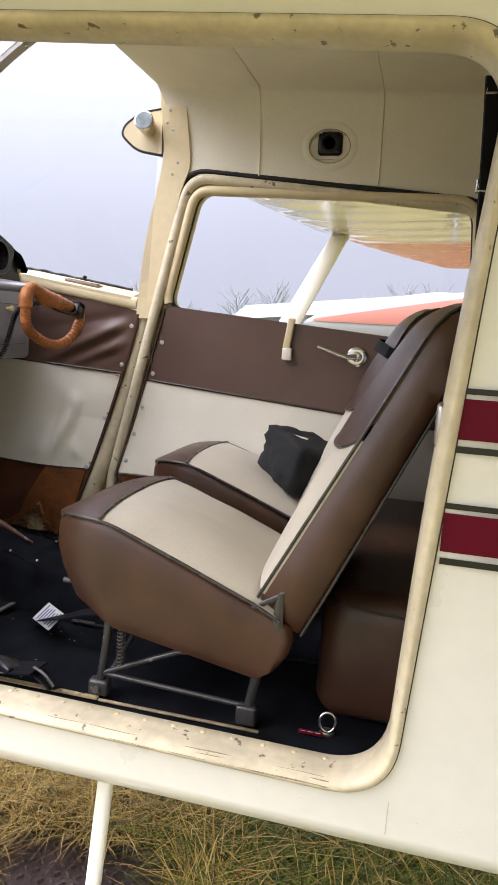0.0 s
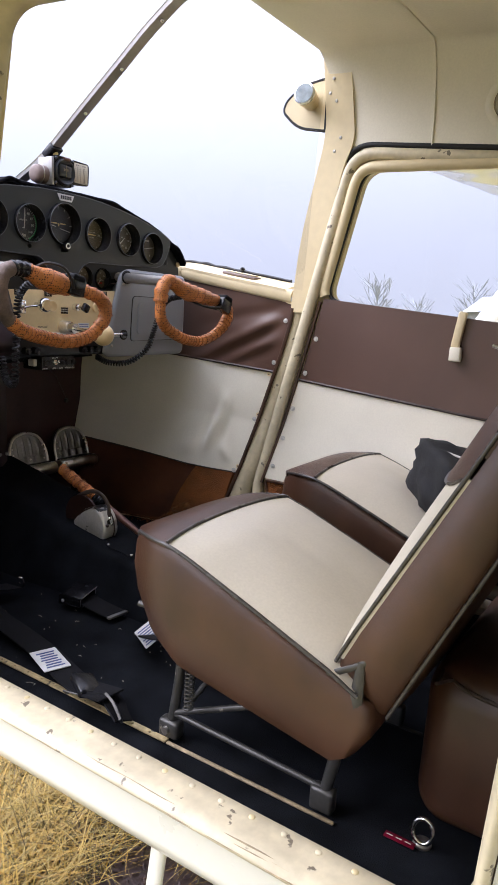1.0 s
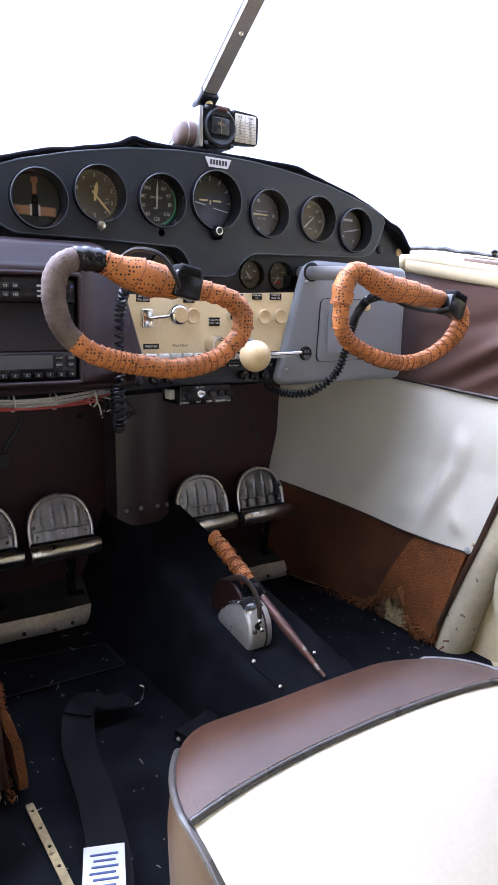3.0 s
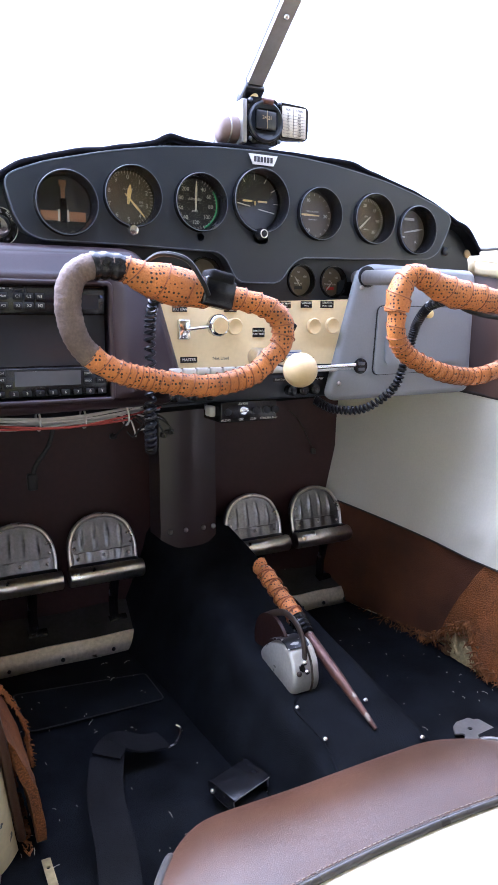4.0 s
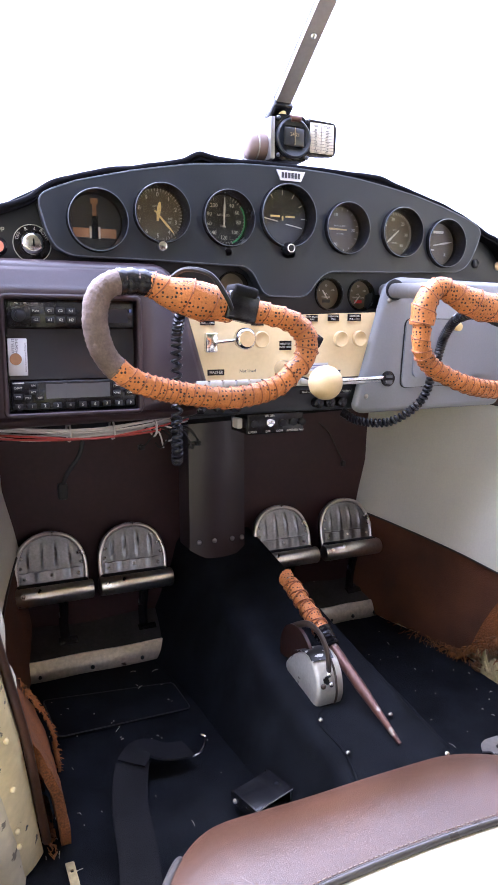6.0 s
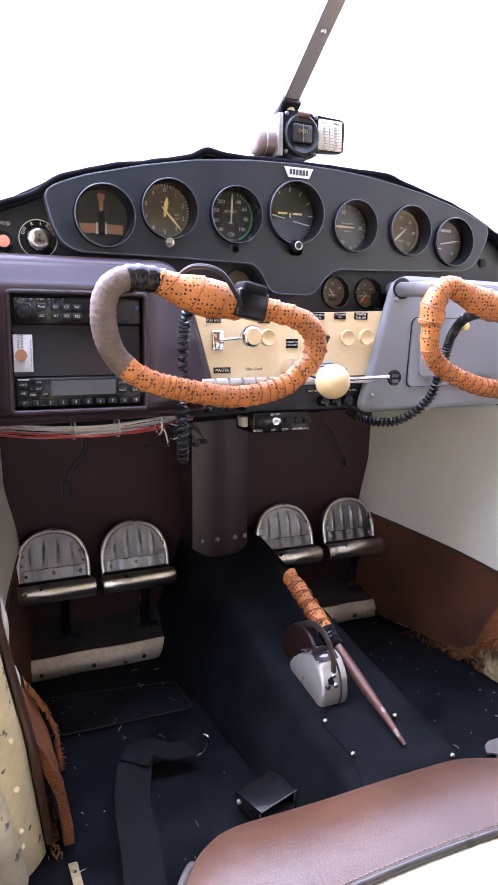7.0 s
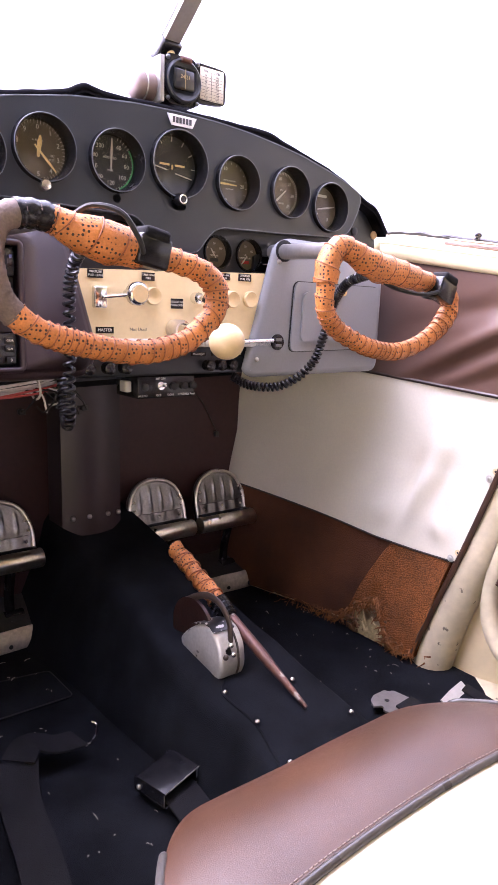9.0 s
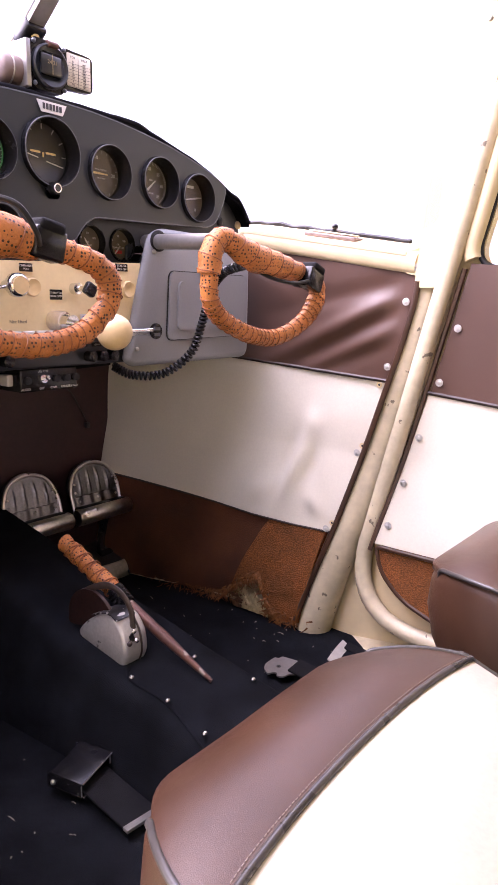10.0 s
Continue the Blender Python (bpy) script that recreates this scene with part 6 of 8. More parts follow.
def drawn_in(poly, inset, mid):
    """The outline moved inwards."""
    out = []
    for k, (a, b) in enumerate(poly):
        d = (V(poly[(k + 1) % len(poly)]) - V(poly[k - 1])).normalized()
        nrm = V((d.y, -d.x))
        if nrm.dot(V((a, b)) - mid) > 0:
            nrm = -nrm
        out.append((a + nrm.x * inset, b + nrm.y * inset))
    return out


for y, inset in ((0.03, 0.0), (-0.004, 0.0), (-0.012, 0.0015), (-0.018, 0.005), (-0.0215, 0.010), (-0.0225, 0.0145)):
    rows.append([bm.verts.new((a, y, b)) for a, b in drawn_in(pp, inset, mid)])
for a, b in zip(rows, rows[1:]):
    for k in range(len(pp)):
        bm.faces.new((a[k], a[(k + 1) % len(pp)], b[(k + 1) % len(pp)], b[k]))
plate(bm, drawn_in(pp, 0.0145, mid), [rounded([(-0.414, 0.536), (-0.242, 0.536), (-0.242, 0.684), (-0.414, 0.684)], 0.004, 3)], facing(-0.0225), (0, 0.026, 0))
bmesh.ops.remove_doubles(bm, verts=bm.verts, dist=0.0004)
part("cover", bm, POD, pod, "dark brown leather cover", 60)
part("bay_roll", tube(B(), [(x, -0.021, z) for x, z in rounded([(-0.416, 0.534), (-0.240, 0.534), (-0.240, 0.686), (-0.416, 0.686)], 0.006, 3)], 0.0038, 8, closed=True), POD, pod)
part("bay", box(B(), (-0.412, -0.004, 0.538), (-0.244, 0.03, 0.682)), PLASTIC, pod)
r1 = part("audio_panel", box(B(), (-0.409, -0.020, 0.6465), (-0.2465, -0.003, 0.680), 0.0015, 1), PLASTIC, pod, "black audio selector radio")
part("display", box(B(), (-0.285, -0.0212, 0.653), (-0.256, -0.0198, 0.671)), SCREEN, r1)
bm = B()
for i, row in enumerate((("Mute", "C1", "C2", "N1"), ("ICS", "X1", "X2", "N2"))):
    for j, s in enumerate(row):
        cx, cz = -0.375 + j * 0.0135 + (0.004 if j else 0), 0.6680 - i * 0.0115
        b = part("button", box(B(), (cx - 0.0055, -0.0222, cz - 0.0042), (cx + 0.0055, -0.020, cz + 0.0042), 0.0008, 1), RUBBER, r1)
        words(bm, s, 0.0050 if len(s) < 3 else 0.0040, on_panel(cx, -0.0224, cz))
for k, s in enumerate(("MHz", "kHz", "ICS ON", "ALL")):
    words(bm, s, 0.0026, on_panel(-0.398 + k * 0.011, -0.0203, 0.6772))
part("lettering", bm, INK, r1)
part("tuning_knob", lathe(B(), (-0.396, -0.020, 0.6625), (0, -1, 0), [(0, 0.0085), (0.006, 0.0085), (0.006, 0.0055), (0.014, 0.0055), (0.015, 0.003)], 18), RUBBER, r1)
for k in range(3):
    part("key", box(B(), (-0.301, -0.0218, 0.654 + k * 0.007), (-0.290, -0.020, 0.6565 + k * 0.007)), WIRE_WHITE, r1)
part("blue_lamp", box(B(), (-0.2535, -0.0215, 0.667), (-0.2505, -0.020, 0.671)), BLUE_INK, r1)
r2 = part("transponder", box(B(), (-0.409, -0.020, 0.5405), (-0.2465, -0.003, 0.5785), 0.0015, 1), PLASTIC, pod, "black transponder radio")
part("display", box(B(), (-0.366, -0.0212, 0.5555), (-0.2825, -0.0198, 0.5745)), LCD, r2)
bm = B()
for k in range(10):
    cx = -0.4005 + k * 0.0162
    part("digit_key", box(B(), (cx - 0.0055, -0.0222, 0.5425), (cx + 0.0055, -0.020, 0.5500), 0.0008, 1), RUBBER, r2)
    words(bm, str(k), 0.0055, on_panel(cx, -0.0225, 0.5462))
for s, cx, cz in (("IDENT", -0.401, 0.570), ("VFR", -0.401, 0.559), ("ON", -0.382, 0.573), ("ALT", -0.382, 0.5645), ("STBY", -0.389, 0.557), ("OFF", -0.374, 0.557), ("START", -0.273, 0.570), ("FUNC", -0.273, 0.560), ("CRSR", -0.256, 0.570), ("CLR", -0.256, 0.560)):
    part("key", box(B(), (cx - 0.0052, -0.0218, cz - 0.0038), (cx + 0.0052, -0.020, cz + 0.0038), 0.0008, 1), RUBBER, r2)
    words(bm, s, 0.0036, on_panel(cx, -0.0222, cz))
box(bm, (-0.407, -0.0206, 0.5755), (-0.393, -0.0200, 0.5773))
part("lettering", bm, INK, r2)
part("blank_plate", box(B(), (-0.409, -0.012, 0.580), (-0.2465, -0.004, 0.645)), SCREEN, pod, "matt black blanking plate")
st = part("sticker", box(B(), (-0.4105, -0.0185, 0.586), (-0.3870, -0.0125, 0.633), 0.0005, 1), PAPER, pod, "white air freshness sticker")
part("brown_dot", rod(B(), (-0.4015, -0.0195, 0.607), (-0.4015, -0.0184, 0.607), 0.0075, n=20), AMBER, st)
bm = B()
words(bm, "AFTER 12", 0.0045, on_panel(-0.4040, -0.0188, 0.6235, 90))
words(bm, "MONTHS", 0.0045, on_panel(-0.3995, -0.0188, 0.6235, 90))
words(bm, "Color restores as air freshens", 0.0030, on_panel(-0.3895, -0.0188, 0.609, 90))
part("lettering", bm, INK_DARK, st)
# loose wires under the pod
fr = random.Random(21)
for k in range(16):
    oy, oz = fr.uniform(-0.006, 0.022), fr.uniform(-0.010, 0.008)
    pts = smooth_path([(-0.46, 0.015 + oy, 0.514 + oz), (-0.38, 0.0 + oy, 0.506 + oz + fr.uniform(-0.003, 0.003)), (-0.30, -0.004 + oy, 0.503 + oz + fr.uniform(-0.003, 0.003)), (-0.22, 0.004 + oy, 0.509 + oz), (-0.165 + fr.uniform(-0.02, 0.02), 0.03, 0.515 + oz)], 5)
    part("wire", tube(B(), pts, 0.0016, 5), (WIRE_WHITE, WIRE_WHITE, WIRE_RED, WIRE_WHITE, RUBBER)[k % 5], pod)
for k in range(9):
    x0 = -0.215 + 0.007 * k
    x1, z1 = x0 + fr.uniform(-0.02, 0.02), 0.495 - fr.uniform(0.0, 0.022)
    part("wire", tube(B(), smooth_path([(x0 - 0.02, 0.010, 0.507), (x0, -0.004 + fr.uniform(-0.008, 0.01), 0.500), (x1, 0.004, z1), (x1 + fr.uniform(-0.008, 0.012), 0.012, z1 + fr.uniform(-0.008, 0.010))], 5), 0.0013, 5), (RUBBER, WIRE_WHITE, RUBBER, RUBBER)[k % 4], pod)
    if k % 2 == 0:
        part("wire_plug", box(B(), (x1 - 0.004, 0.008, z1 - 0.004), (x1 + 0.005, 0.016, z1 + 0.003), 0.001, 1), RUBBER, pod)
for x in (-0.335, -0.275, -0.215):
    part("cable_tie", tube(B(), [(x, 0.006 + 0.017 * math.cos(a), 0.506 + 0.013 * math.sin(a)) for a in np.linspace(0, 6.0, 14)], 0.0015, 5), WIRE_WHITE, pod)
part("hanging_plug", box(B(), (-0.345, 0.05, 0.400), (-0.331, 0.062, 0.424), 0.003), RUBBER, pod)
part("hanging_lead", tube(B(), smooth_path([(-0.305, 0.05, 0.50), (-0.312, 0.055, 0.465), (-0.332, 0.056, 0.435), (-0.338, 0.056, 0.415)], 6), 0.0035, 7), RUBBER, pod)

# ---- grey glove box ----
gb = thing("glove_box", (0.3, 0.0, 0.62), "grey painted glove box console with a closed lid", "glove box")
gp = rounded([(0.105, 0.522), (0.160, 0.716), (0.185, 0.728), (0.412, 0.724), (0.411, 0.514), (0.120, 0.512)], [0.03, 0.02, 0.03, 0.02, 0.02, 0.02], 6)
bm = B()
mid, rows = V((0.30, 0.62)), []
for y, inset in ((0.04, 0.046), (0.010, 0.022), (-0.008, 0.003), (-0.013, 0.0), (-0.017, 0.0015), (-0.020, 0.0045), (-0.022, 0.0090)):
    row = []
    for k, (a, b) in enumerate(gp):
        p0, p1 = V(gp[k - 1]), V(gp[(k + 1) % len(gp)])
        d = (p1 - p0).normalized()
        nrm = V((d.y, -d.x))
        if nrm.dot(V((a, b)) - mid) > 0:
            nrm = -nrm
        row.append(bm.verts.new((a + nrm.x * inset, y, b + nrm.y * inset)))
    rows.append(row)
for a, b in zip(rows, rows[1:]):
    for k in range(len(gp)):
        bm.faces.new((a[k], a[(k + 1) % len(gp)], b[(k + 1) % len(gp)], b[k]))
bm.faces.new(rows[0][::-1])
bm.faces.new(rows[-1])
part("shell", bm, GREY, gb, "", 50)
part("shaft_seal", lathe(B(), (0.176, -0.021, 0.707), (0, -1, 0), [(0, 0.0165), (0.003, 0.0165), (0.004, 0.013), (0.004, 0.004)], 22), RUBBER, gb)
for a, b in ((0.166, 0.690), (0.128, 0.540)):
    part("screw", ball(B(), (a, -0.022, b), 0.004, 8), ALU_DULL, gb)
lid = rounded([(0.193, 0.552), (0.199, 0.662), (0.397, 0.661), (0.394, 0.556)], 0.012, 5)
part("lid", plate(B(), lid, [], facing(-0.027), (0, 0.006, 0)), GREY, gb)
lid2 = rounded([(0.211, 0.568), (0.215, 0.647), (0.381, 0.646), (0.378, 0.571)], 0.012, 5)
part("lid_panel", plate(B(), lid2, [], facing(-0.031), (0, 0.006, 0)), GREY, gb)
part("lid_gap", tube(B(), [(x, -0.0225, z) for x, z in lid], 0.0016, 5, closed=True), RUBBER, gb)
part("lid_knob", lathe(B(), (0.290, -0.027, 0.650), (0, -1, 0), [(0, 0.004), (0.01, 0.004), (0.012, 0.007), (0.018, 0.007), (0.02, 0.003)], 14), NEEDLE, gb, "small brass knob")
us = part("power_socket", lathe(B(), (0.168, -0.022, 0.567), (0, -1, 0), [(0, 0.0125), (0.003, 0.0125), (0.004, 0.0105), (0.004, 0.002)], 24), PLASTIC, gb, "black twin charging socket")
for z in (0.571, 0.562):
    part("socket_slot", box(B(), (0.162, -0.0275, z - 0.0025), (0.174, -0.0255, z + 0.0025)), LCD, us)

# ---- compass on its bracket ----
cp = thing("compass", (0.02, 0.03, 0.9), "black magnetic compass with a correction card above the panel", "compass")
oct_ = [(-0.020, 0.903), (-0.010, 0.893), (0.030, 0.893), (0.040, 0.903), (0.040, 0.946), (0.028, 0.957), (-0.012, 0.957), (-0.020, 0.949)]
part("body", plate(B(), rounded(oct_, 0.003, 2), [], facing(0.018), (0, 0.034, 0)), PLASTIC, cp)
part("mount_plate", box(B(), (-0.0275, 0.014, 0.892), (-0.0205, 0.060, 0.951), 0.001), BRACE, cp, "bare metal mounting plate")
part("lens_ring", lathe(B(), (0.010, 0.018, 0.924), (0, -1, 0), [(0, 0.0285), (0.006, 0.0285), (0.008, 0.026), (0.005, 0.023)], 32), PANEL_LOW, cp)
part("window", box(B(), (-0.008, 0.0095, 0.911), (0.028, 0.013, 0.940), 0.004), SCREEN, cp)
bm = B()
words(bm, "24 21", 0.0070, on_panel(0.010, 0.0090, 0.928))
box(bm, (0.0096, 0.0085, 0.913), (0.0104, 0.0092, 0.938))
part("card", bm, DIAL_PRINT, cp)
part("pale_side", lathe(B(), (-0.0275, 0.040, 0.913), (-1, 0, 0), [(0, 0.0195), (0.018, 0.0200), (0.025, 0.0185), (0.028, 0.014), (0.029, 0.006)], 24), PINK_SIDE, cp, "aged pale plastic housing")
part("strap", tube(B(), [(-0.042, 0.040 + 0.0202 * math.cos(a), 0.913 + 0.0202 * math.sin(a)) for a in np.linspace(0, math.tau, 25)[:-1]], 0.0012, 6, closed=True), ALU_DULL, cp)
for x, z in ((-0.014, 0.899), (0.034, 0.899), (-0.014, 0.951), (0.034, 0.951)):
    part("screw", ball(B(), (x, 0.016, z), 0.0032, 8), PANEL_EDGE, cp)
part("lamp", rod(B(), (0.004, 0.012, 0.951), (0.020, 0.012, 0.951), 0.0045, n=12), COPPER, cp, "reddish lamp housing")
cd = part("correction_card", plate(B(), rounded([(0.036, 0.902), (0.084, 0.905), (0.085, 0.953), (0.036, 0.955)], [0.002, 0.009, 0.009, 0.002], 4), [], facing(0.017), (0, 0.008, 0)), PLASTIC, cp, "framed correction card")
part("paper", box(B(), (0.039, 0.0155, 0.9075), (0.080, 0.0170, 0.9505), 0.001, 1), CARD, cd)
bm = B()
for s, x in (("FOR", 0.0485), ("STEER", 0.068)):
    words(bm, s, 0.0042, on_panel(x, 0.0150, 0.9455))
for k, (a, b) in enumerate((("N", "000"), ("30", "032"), ("60", "063"), ("E", "092"), ("120", "120"), ("150", "148"), ("S", "178"), ("210", "209"))):
    words(bm, a, 0.0036, on_panel(0.0485, 0.0150, 0.940 - k * 0.0042))
    words(bm, b, 0.0036, on_panel(0.068, 0.0150, 0.940 - k * 0.0042))
    box(bm, (0.040, 0.0151, 0.9376 - k * 0.0042), (0.079, 0.0154, 0.9379 - k * 0.0042))
box(bm, (0.0577, 0.0151, 0.9085), (0.0581, 0.0154, 0.9495))
part("lettering", bm, INK_DARK, cd)

# ---- control yokes ----
def wound(bm, pts, rad, phase, step, n=20):
    """A bar wound with a strip of leather: each turn overlaps the one before, which leaves a low spiral step."""
    rings, m = [], len(pts)
    for i, p in enumerate(pts):
        d = (pts[min(i + 1, m - 1)] - pts[max(i - 1, 0)]).normalized()
        u = (V((0, -1, 0)) - d * -d.y).normalized()
        w = d.cross(u)
        row = []
        for k in range(n):
            a = k * math.tau / n
            f = (phase[i] + k / n) % 1.0
            lump = 0.0007 * noise.noise(p * 90 + V((a, 0, 0)))
            row.append(bm.verts.new(p + (rad(i) + step * (f ** 1.6 - 0.4) + lump) * (math.cos(a) * u + math.sin(a) * w)))
        rings.append(row)
    for a, b in zip(rings, rings[1:]):
        for k in range(n):
            bm.faces.new((a[k], a[(k + 1) % n], b[(k + 1) % n], b[k]))
    bm.faces.new(rings[0][::-1])
    bm.faces.new(rings[-1])
    return bm


def strip_edge(pts, rad, phase, lift):
    """The outer edge of the wound strip, as a line."""
    line, m = [], len(pts)
    for j in range((m - 1) * 4):
        i, q = j // 4, j % 4 / 4
        d = (pts[i + 1] - pts[i]).normalized()
        u = (V((0, -1, 0)) - d * -d.y).normalized()
        a = -math.tau * (phase[i] + (phase[i + 1] - phase[i]) * q)
        line.append(pts[i].lerp(pts[i + 1], q) + (rad(i) + lift) * (math.cos(a) * u + math.sin(a) * d.cross(u)))
    return line


def yoke(loop, thick, box_at, shaft, cord, label, grey_part, wide):
    """A looped grip; grey_part: how much of it carries tape; wide: where the leather is wound in broad turns."""
    t = thing("yoke", loop[0], label, "yoke", group="control yokes")
    path = smooth_path(loop, 14, closed=True)
    n = len(path)
    full = path + [path[0], path[1]]
    rad = lambda i: thick(i / n)
    phase, at = [], 0.0
    for i in range(len(full)):
        phase.append(at)
        pitch = 0.0065 if i < grey_part * n else (0.030 if wide[0] < i / n < wide[1] else 0.0145 + 0.005 * math.sin(i * 0.13) + 0.003 * math.sin(i * 0.041))
        at += (full[min(i + 1, len(full) - 1)] - full[i]).length / pitch
    b = int(grey_part * n)
    body, turn = full[b:], phase[b:]
    part("grip_wrap", wound(B(), body, lambda i: rad(b + i), turn, 0.0014), ORANGE, t, "orange perforated leather wrap", 70)
    part("wrap_edge", tube(B(), strip_edge(body, lambda i: rad(b + i), turn, 0.0008), 0.0007, 5), ORANGE_SEAM, t)
    if b:
        part("worn_tape", wound(B(), full[: b + 1], lambda i: rad(i) + 0.0003, phase[: b + 1], 0.0009), GREY_TAPE, t, "worn grey-brown tape", 70)
        part("black_tape", tube(B(), full[b - 14: b + 6], lambda k: rad(b) + 0.0012 + 0.0006 * math.sin(k * 19), 16), PLASTIC, t, "shiny black tape band")
    m = box_at
    bm = box(B(), (-0.0185, -0.014, -0.0185), (0.0185, 0.010, 0.0125), 0.003)
    bm.transform(m)
    part("switch_box", bm, PLASTIC, t, "black push-to-talk switch box")
    bm = box(B(), (-0.016, -0.0155, 0.0075), (0.015, 0.012, 0.0205), 0.004)
    bm.transform(m)
    part("strap", bm, WEB, t, "black woven strap over the switch box")
    bm = tube(B(), [(0.017 * math.cos(k * math.tau / 16), 0.022 * math.sin(k * math.tau / 16), 0) for k in range(16)], 0.004, 6, closed=True)
    bm.transform(m @ pose(0, 0.016, 0.004, 0, 90, 0))
    part("clamp", bm, RUBBER, t)
    part("shaft", rod(B(), *shaft, 0.0115, n=18), BRACE, t, "metal control shaft")
    for c in cord:
        part("lead", tube(B(), smooth_path(c, 8), 0.0028, 7), RUBBER, t)
    return t


def coil_cord(pts, r, turns, wire, name_base, label):
    t = thing("coiled_cord", pts[0], label, "cable", group="coiled cords")
    path = smooth_path(pts, 20)
    n = len(path)
    out, u = [], None
    steps = turns * 9
    for j in range(steps + 1):
        i = j / steps * (n - 1)
        k = min(n - 2, int(i))
        p, d = path[k].lerp(path[k + 1], i - k), (path[k + 1] - path[k]).normalized()
        u = d.orthogonal().normalized() if u is None else (u - d * u.dot(d)).normalized()
        w = d.cross(u)
        a = j / 9 * math.tau
        out.append(p + r * (math.cos(a) * u + math.sin(a) * w))
    part("coil", tube(B(), out, wire, 6), CORD, t)
    return t


loop1 = [(-0.3189, -0.215, 0.604), (-0.3326, -0.215, 0.6206), (-0.3404, -0.215, 0.6451), (-0.3399, -0.215, 0.6716), (-0.3297, -0.215, 0.6892), (-0.3091, -0.215, 0.6961), (-0.2826, -0.215, 0.6941), (-0.263, -0.215, 0.6863), (-0.2346, -0.215, 0.6794), (-0.2043, -0.215, 0.6735), (-0.1719, -0.215, 0.6686), (-0.1445, -0.215, 0.6647), (-0.1112, -0.215, 0.6559), (-0.0916, -0.215, 0.6402), (-0.0906, -0.215, 0.6148), (-0.1083, -0.215, 0.5952), (-0.1283, -0.215, 0.5795), (-0.1612, -0.215, 0.5707), (-0.1964, -0.215, 0.5682), (-0.2346, -0.215, 0.5736), (-0.2709, -0.215, 0.581), (-0.2983, -0.215, 0.5903)]
yoke(loop1, lambda k: 0.0124 + 0.0090 * math.exp(-((k - 0.375) / 0.062) ** 2) + 0.0012 * math.exp(-((k - 0.60) / 0.05) ** 2) + 0.0010 * math.exp(-((k - 0.12) / 0.10) ** 2), pose(-0.1800, -0.222, 0.6735, 0, 12, 0), ((-0.258, 0.01, 0.703), (-0.290, -0.20, 0.695)),
     [[(-0.196, -0.238, 0.668), (-0.206, -0.245, 0.682), (-0.222, -0.24, 0.704), (-0.243, -0.22, 0.710), (-0.255, -0.20, 0.700)]],
     "pilot control yoke wrapped in orange leather and grey tape", 0.262, (0.29, 0.46))
loop2 = [(0.0801, -0.215, 0.6522), (0.0826, -0.215, 0.6757), (0.0899, -0.215, 0.6903), (0.1036, -0.215, 0.7001), (0.1192, -0.215, 0.6971), (0.1436, -0.215, 0.6874), (0.1817, -0.215, 0.6766), (0.2227, -0.215, 0.6718), (0.2696, -0.215, 0.6649), (0.3048, -0.215, 0.66), (0.335, -0.215, 0.6493), (0.3419, -0.215, 0.6376), (0.3389, -0.215, 0.6229), (0.3204, -0.215, 0.6005), (0.2862, -0.215, 0.58), (0.2462, -0.215, 0.5673), (0.212, -0.215, 0.5643), (0.169, -0.215, 0.5702), (0.1348, -0.215, 0.5814), (0.1036, -0.215, 0.5951), (0.087, -0.215, 0.6102), (0.0801, -0.215, 0.6278)]
yoke(loop2, lambda k: 0.0118 + 0.0042 * math.exp(-((k - 0.02) / 0.10) ** 2) + 0.0078 * math.exp(-((k - 0.28) / 0.085) ** 2) + 0.0025 * math.exp(-((k - 0.56) / 0.05) ** 2), pose(0.304, -0.226, 0.655, 0, 20, 0), ((0.180, 0.01, 0.707), (0.140, -0.20, 0.698)),
     [[(0.286, -0.236, 0.650), (0.25, -0.232, 0.645), (0.205, -0.222, 0.652), (0.176, -0.208, 0.667)]],
     "copilot control yoke wrapped in orange leather", 0.0, (0.20, 0.42))
coil_cord([(-0.225, -0.192, 0.676), (-0.218, -0.14, 0.672), (-0.215, -0.11, 0.650), (-0.214, -0.10, 0.62), (-0.2125, -0.096, 0.57), (-0.212, -0.092, 0.52), (-0.2105, -0.088, 0.482), (-0.2065, -0.074, 0.471), (-0.198, -0.048, 0.474), (-0.192, -0.030, 0.492), (-0.189, -0.020, 0.520)], 0.0058, 44, 0.0023, "", "black coiled microphone cord hanging from the pilot yoke")
coil_cord([(0.180, -0.192, 0.668), (0.200, -0.14, 0.660), (0.208, -0.11, 0.640), (0.208, -0.10, 0.62), (0.204, -0.09, 0.58), (0.190, -0.08, 0.535), (0.158, -0.05, 0.502), (0.120, -0.02, 0.500), (0.098, 0.0, 0.514)], 0.0056, 60, 0.0022, "", "black coiled microphone cord hanging from the copilot yoke")

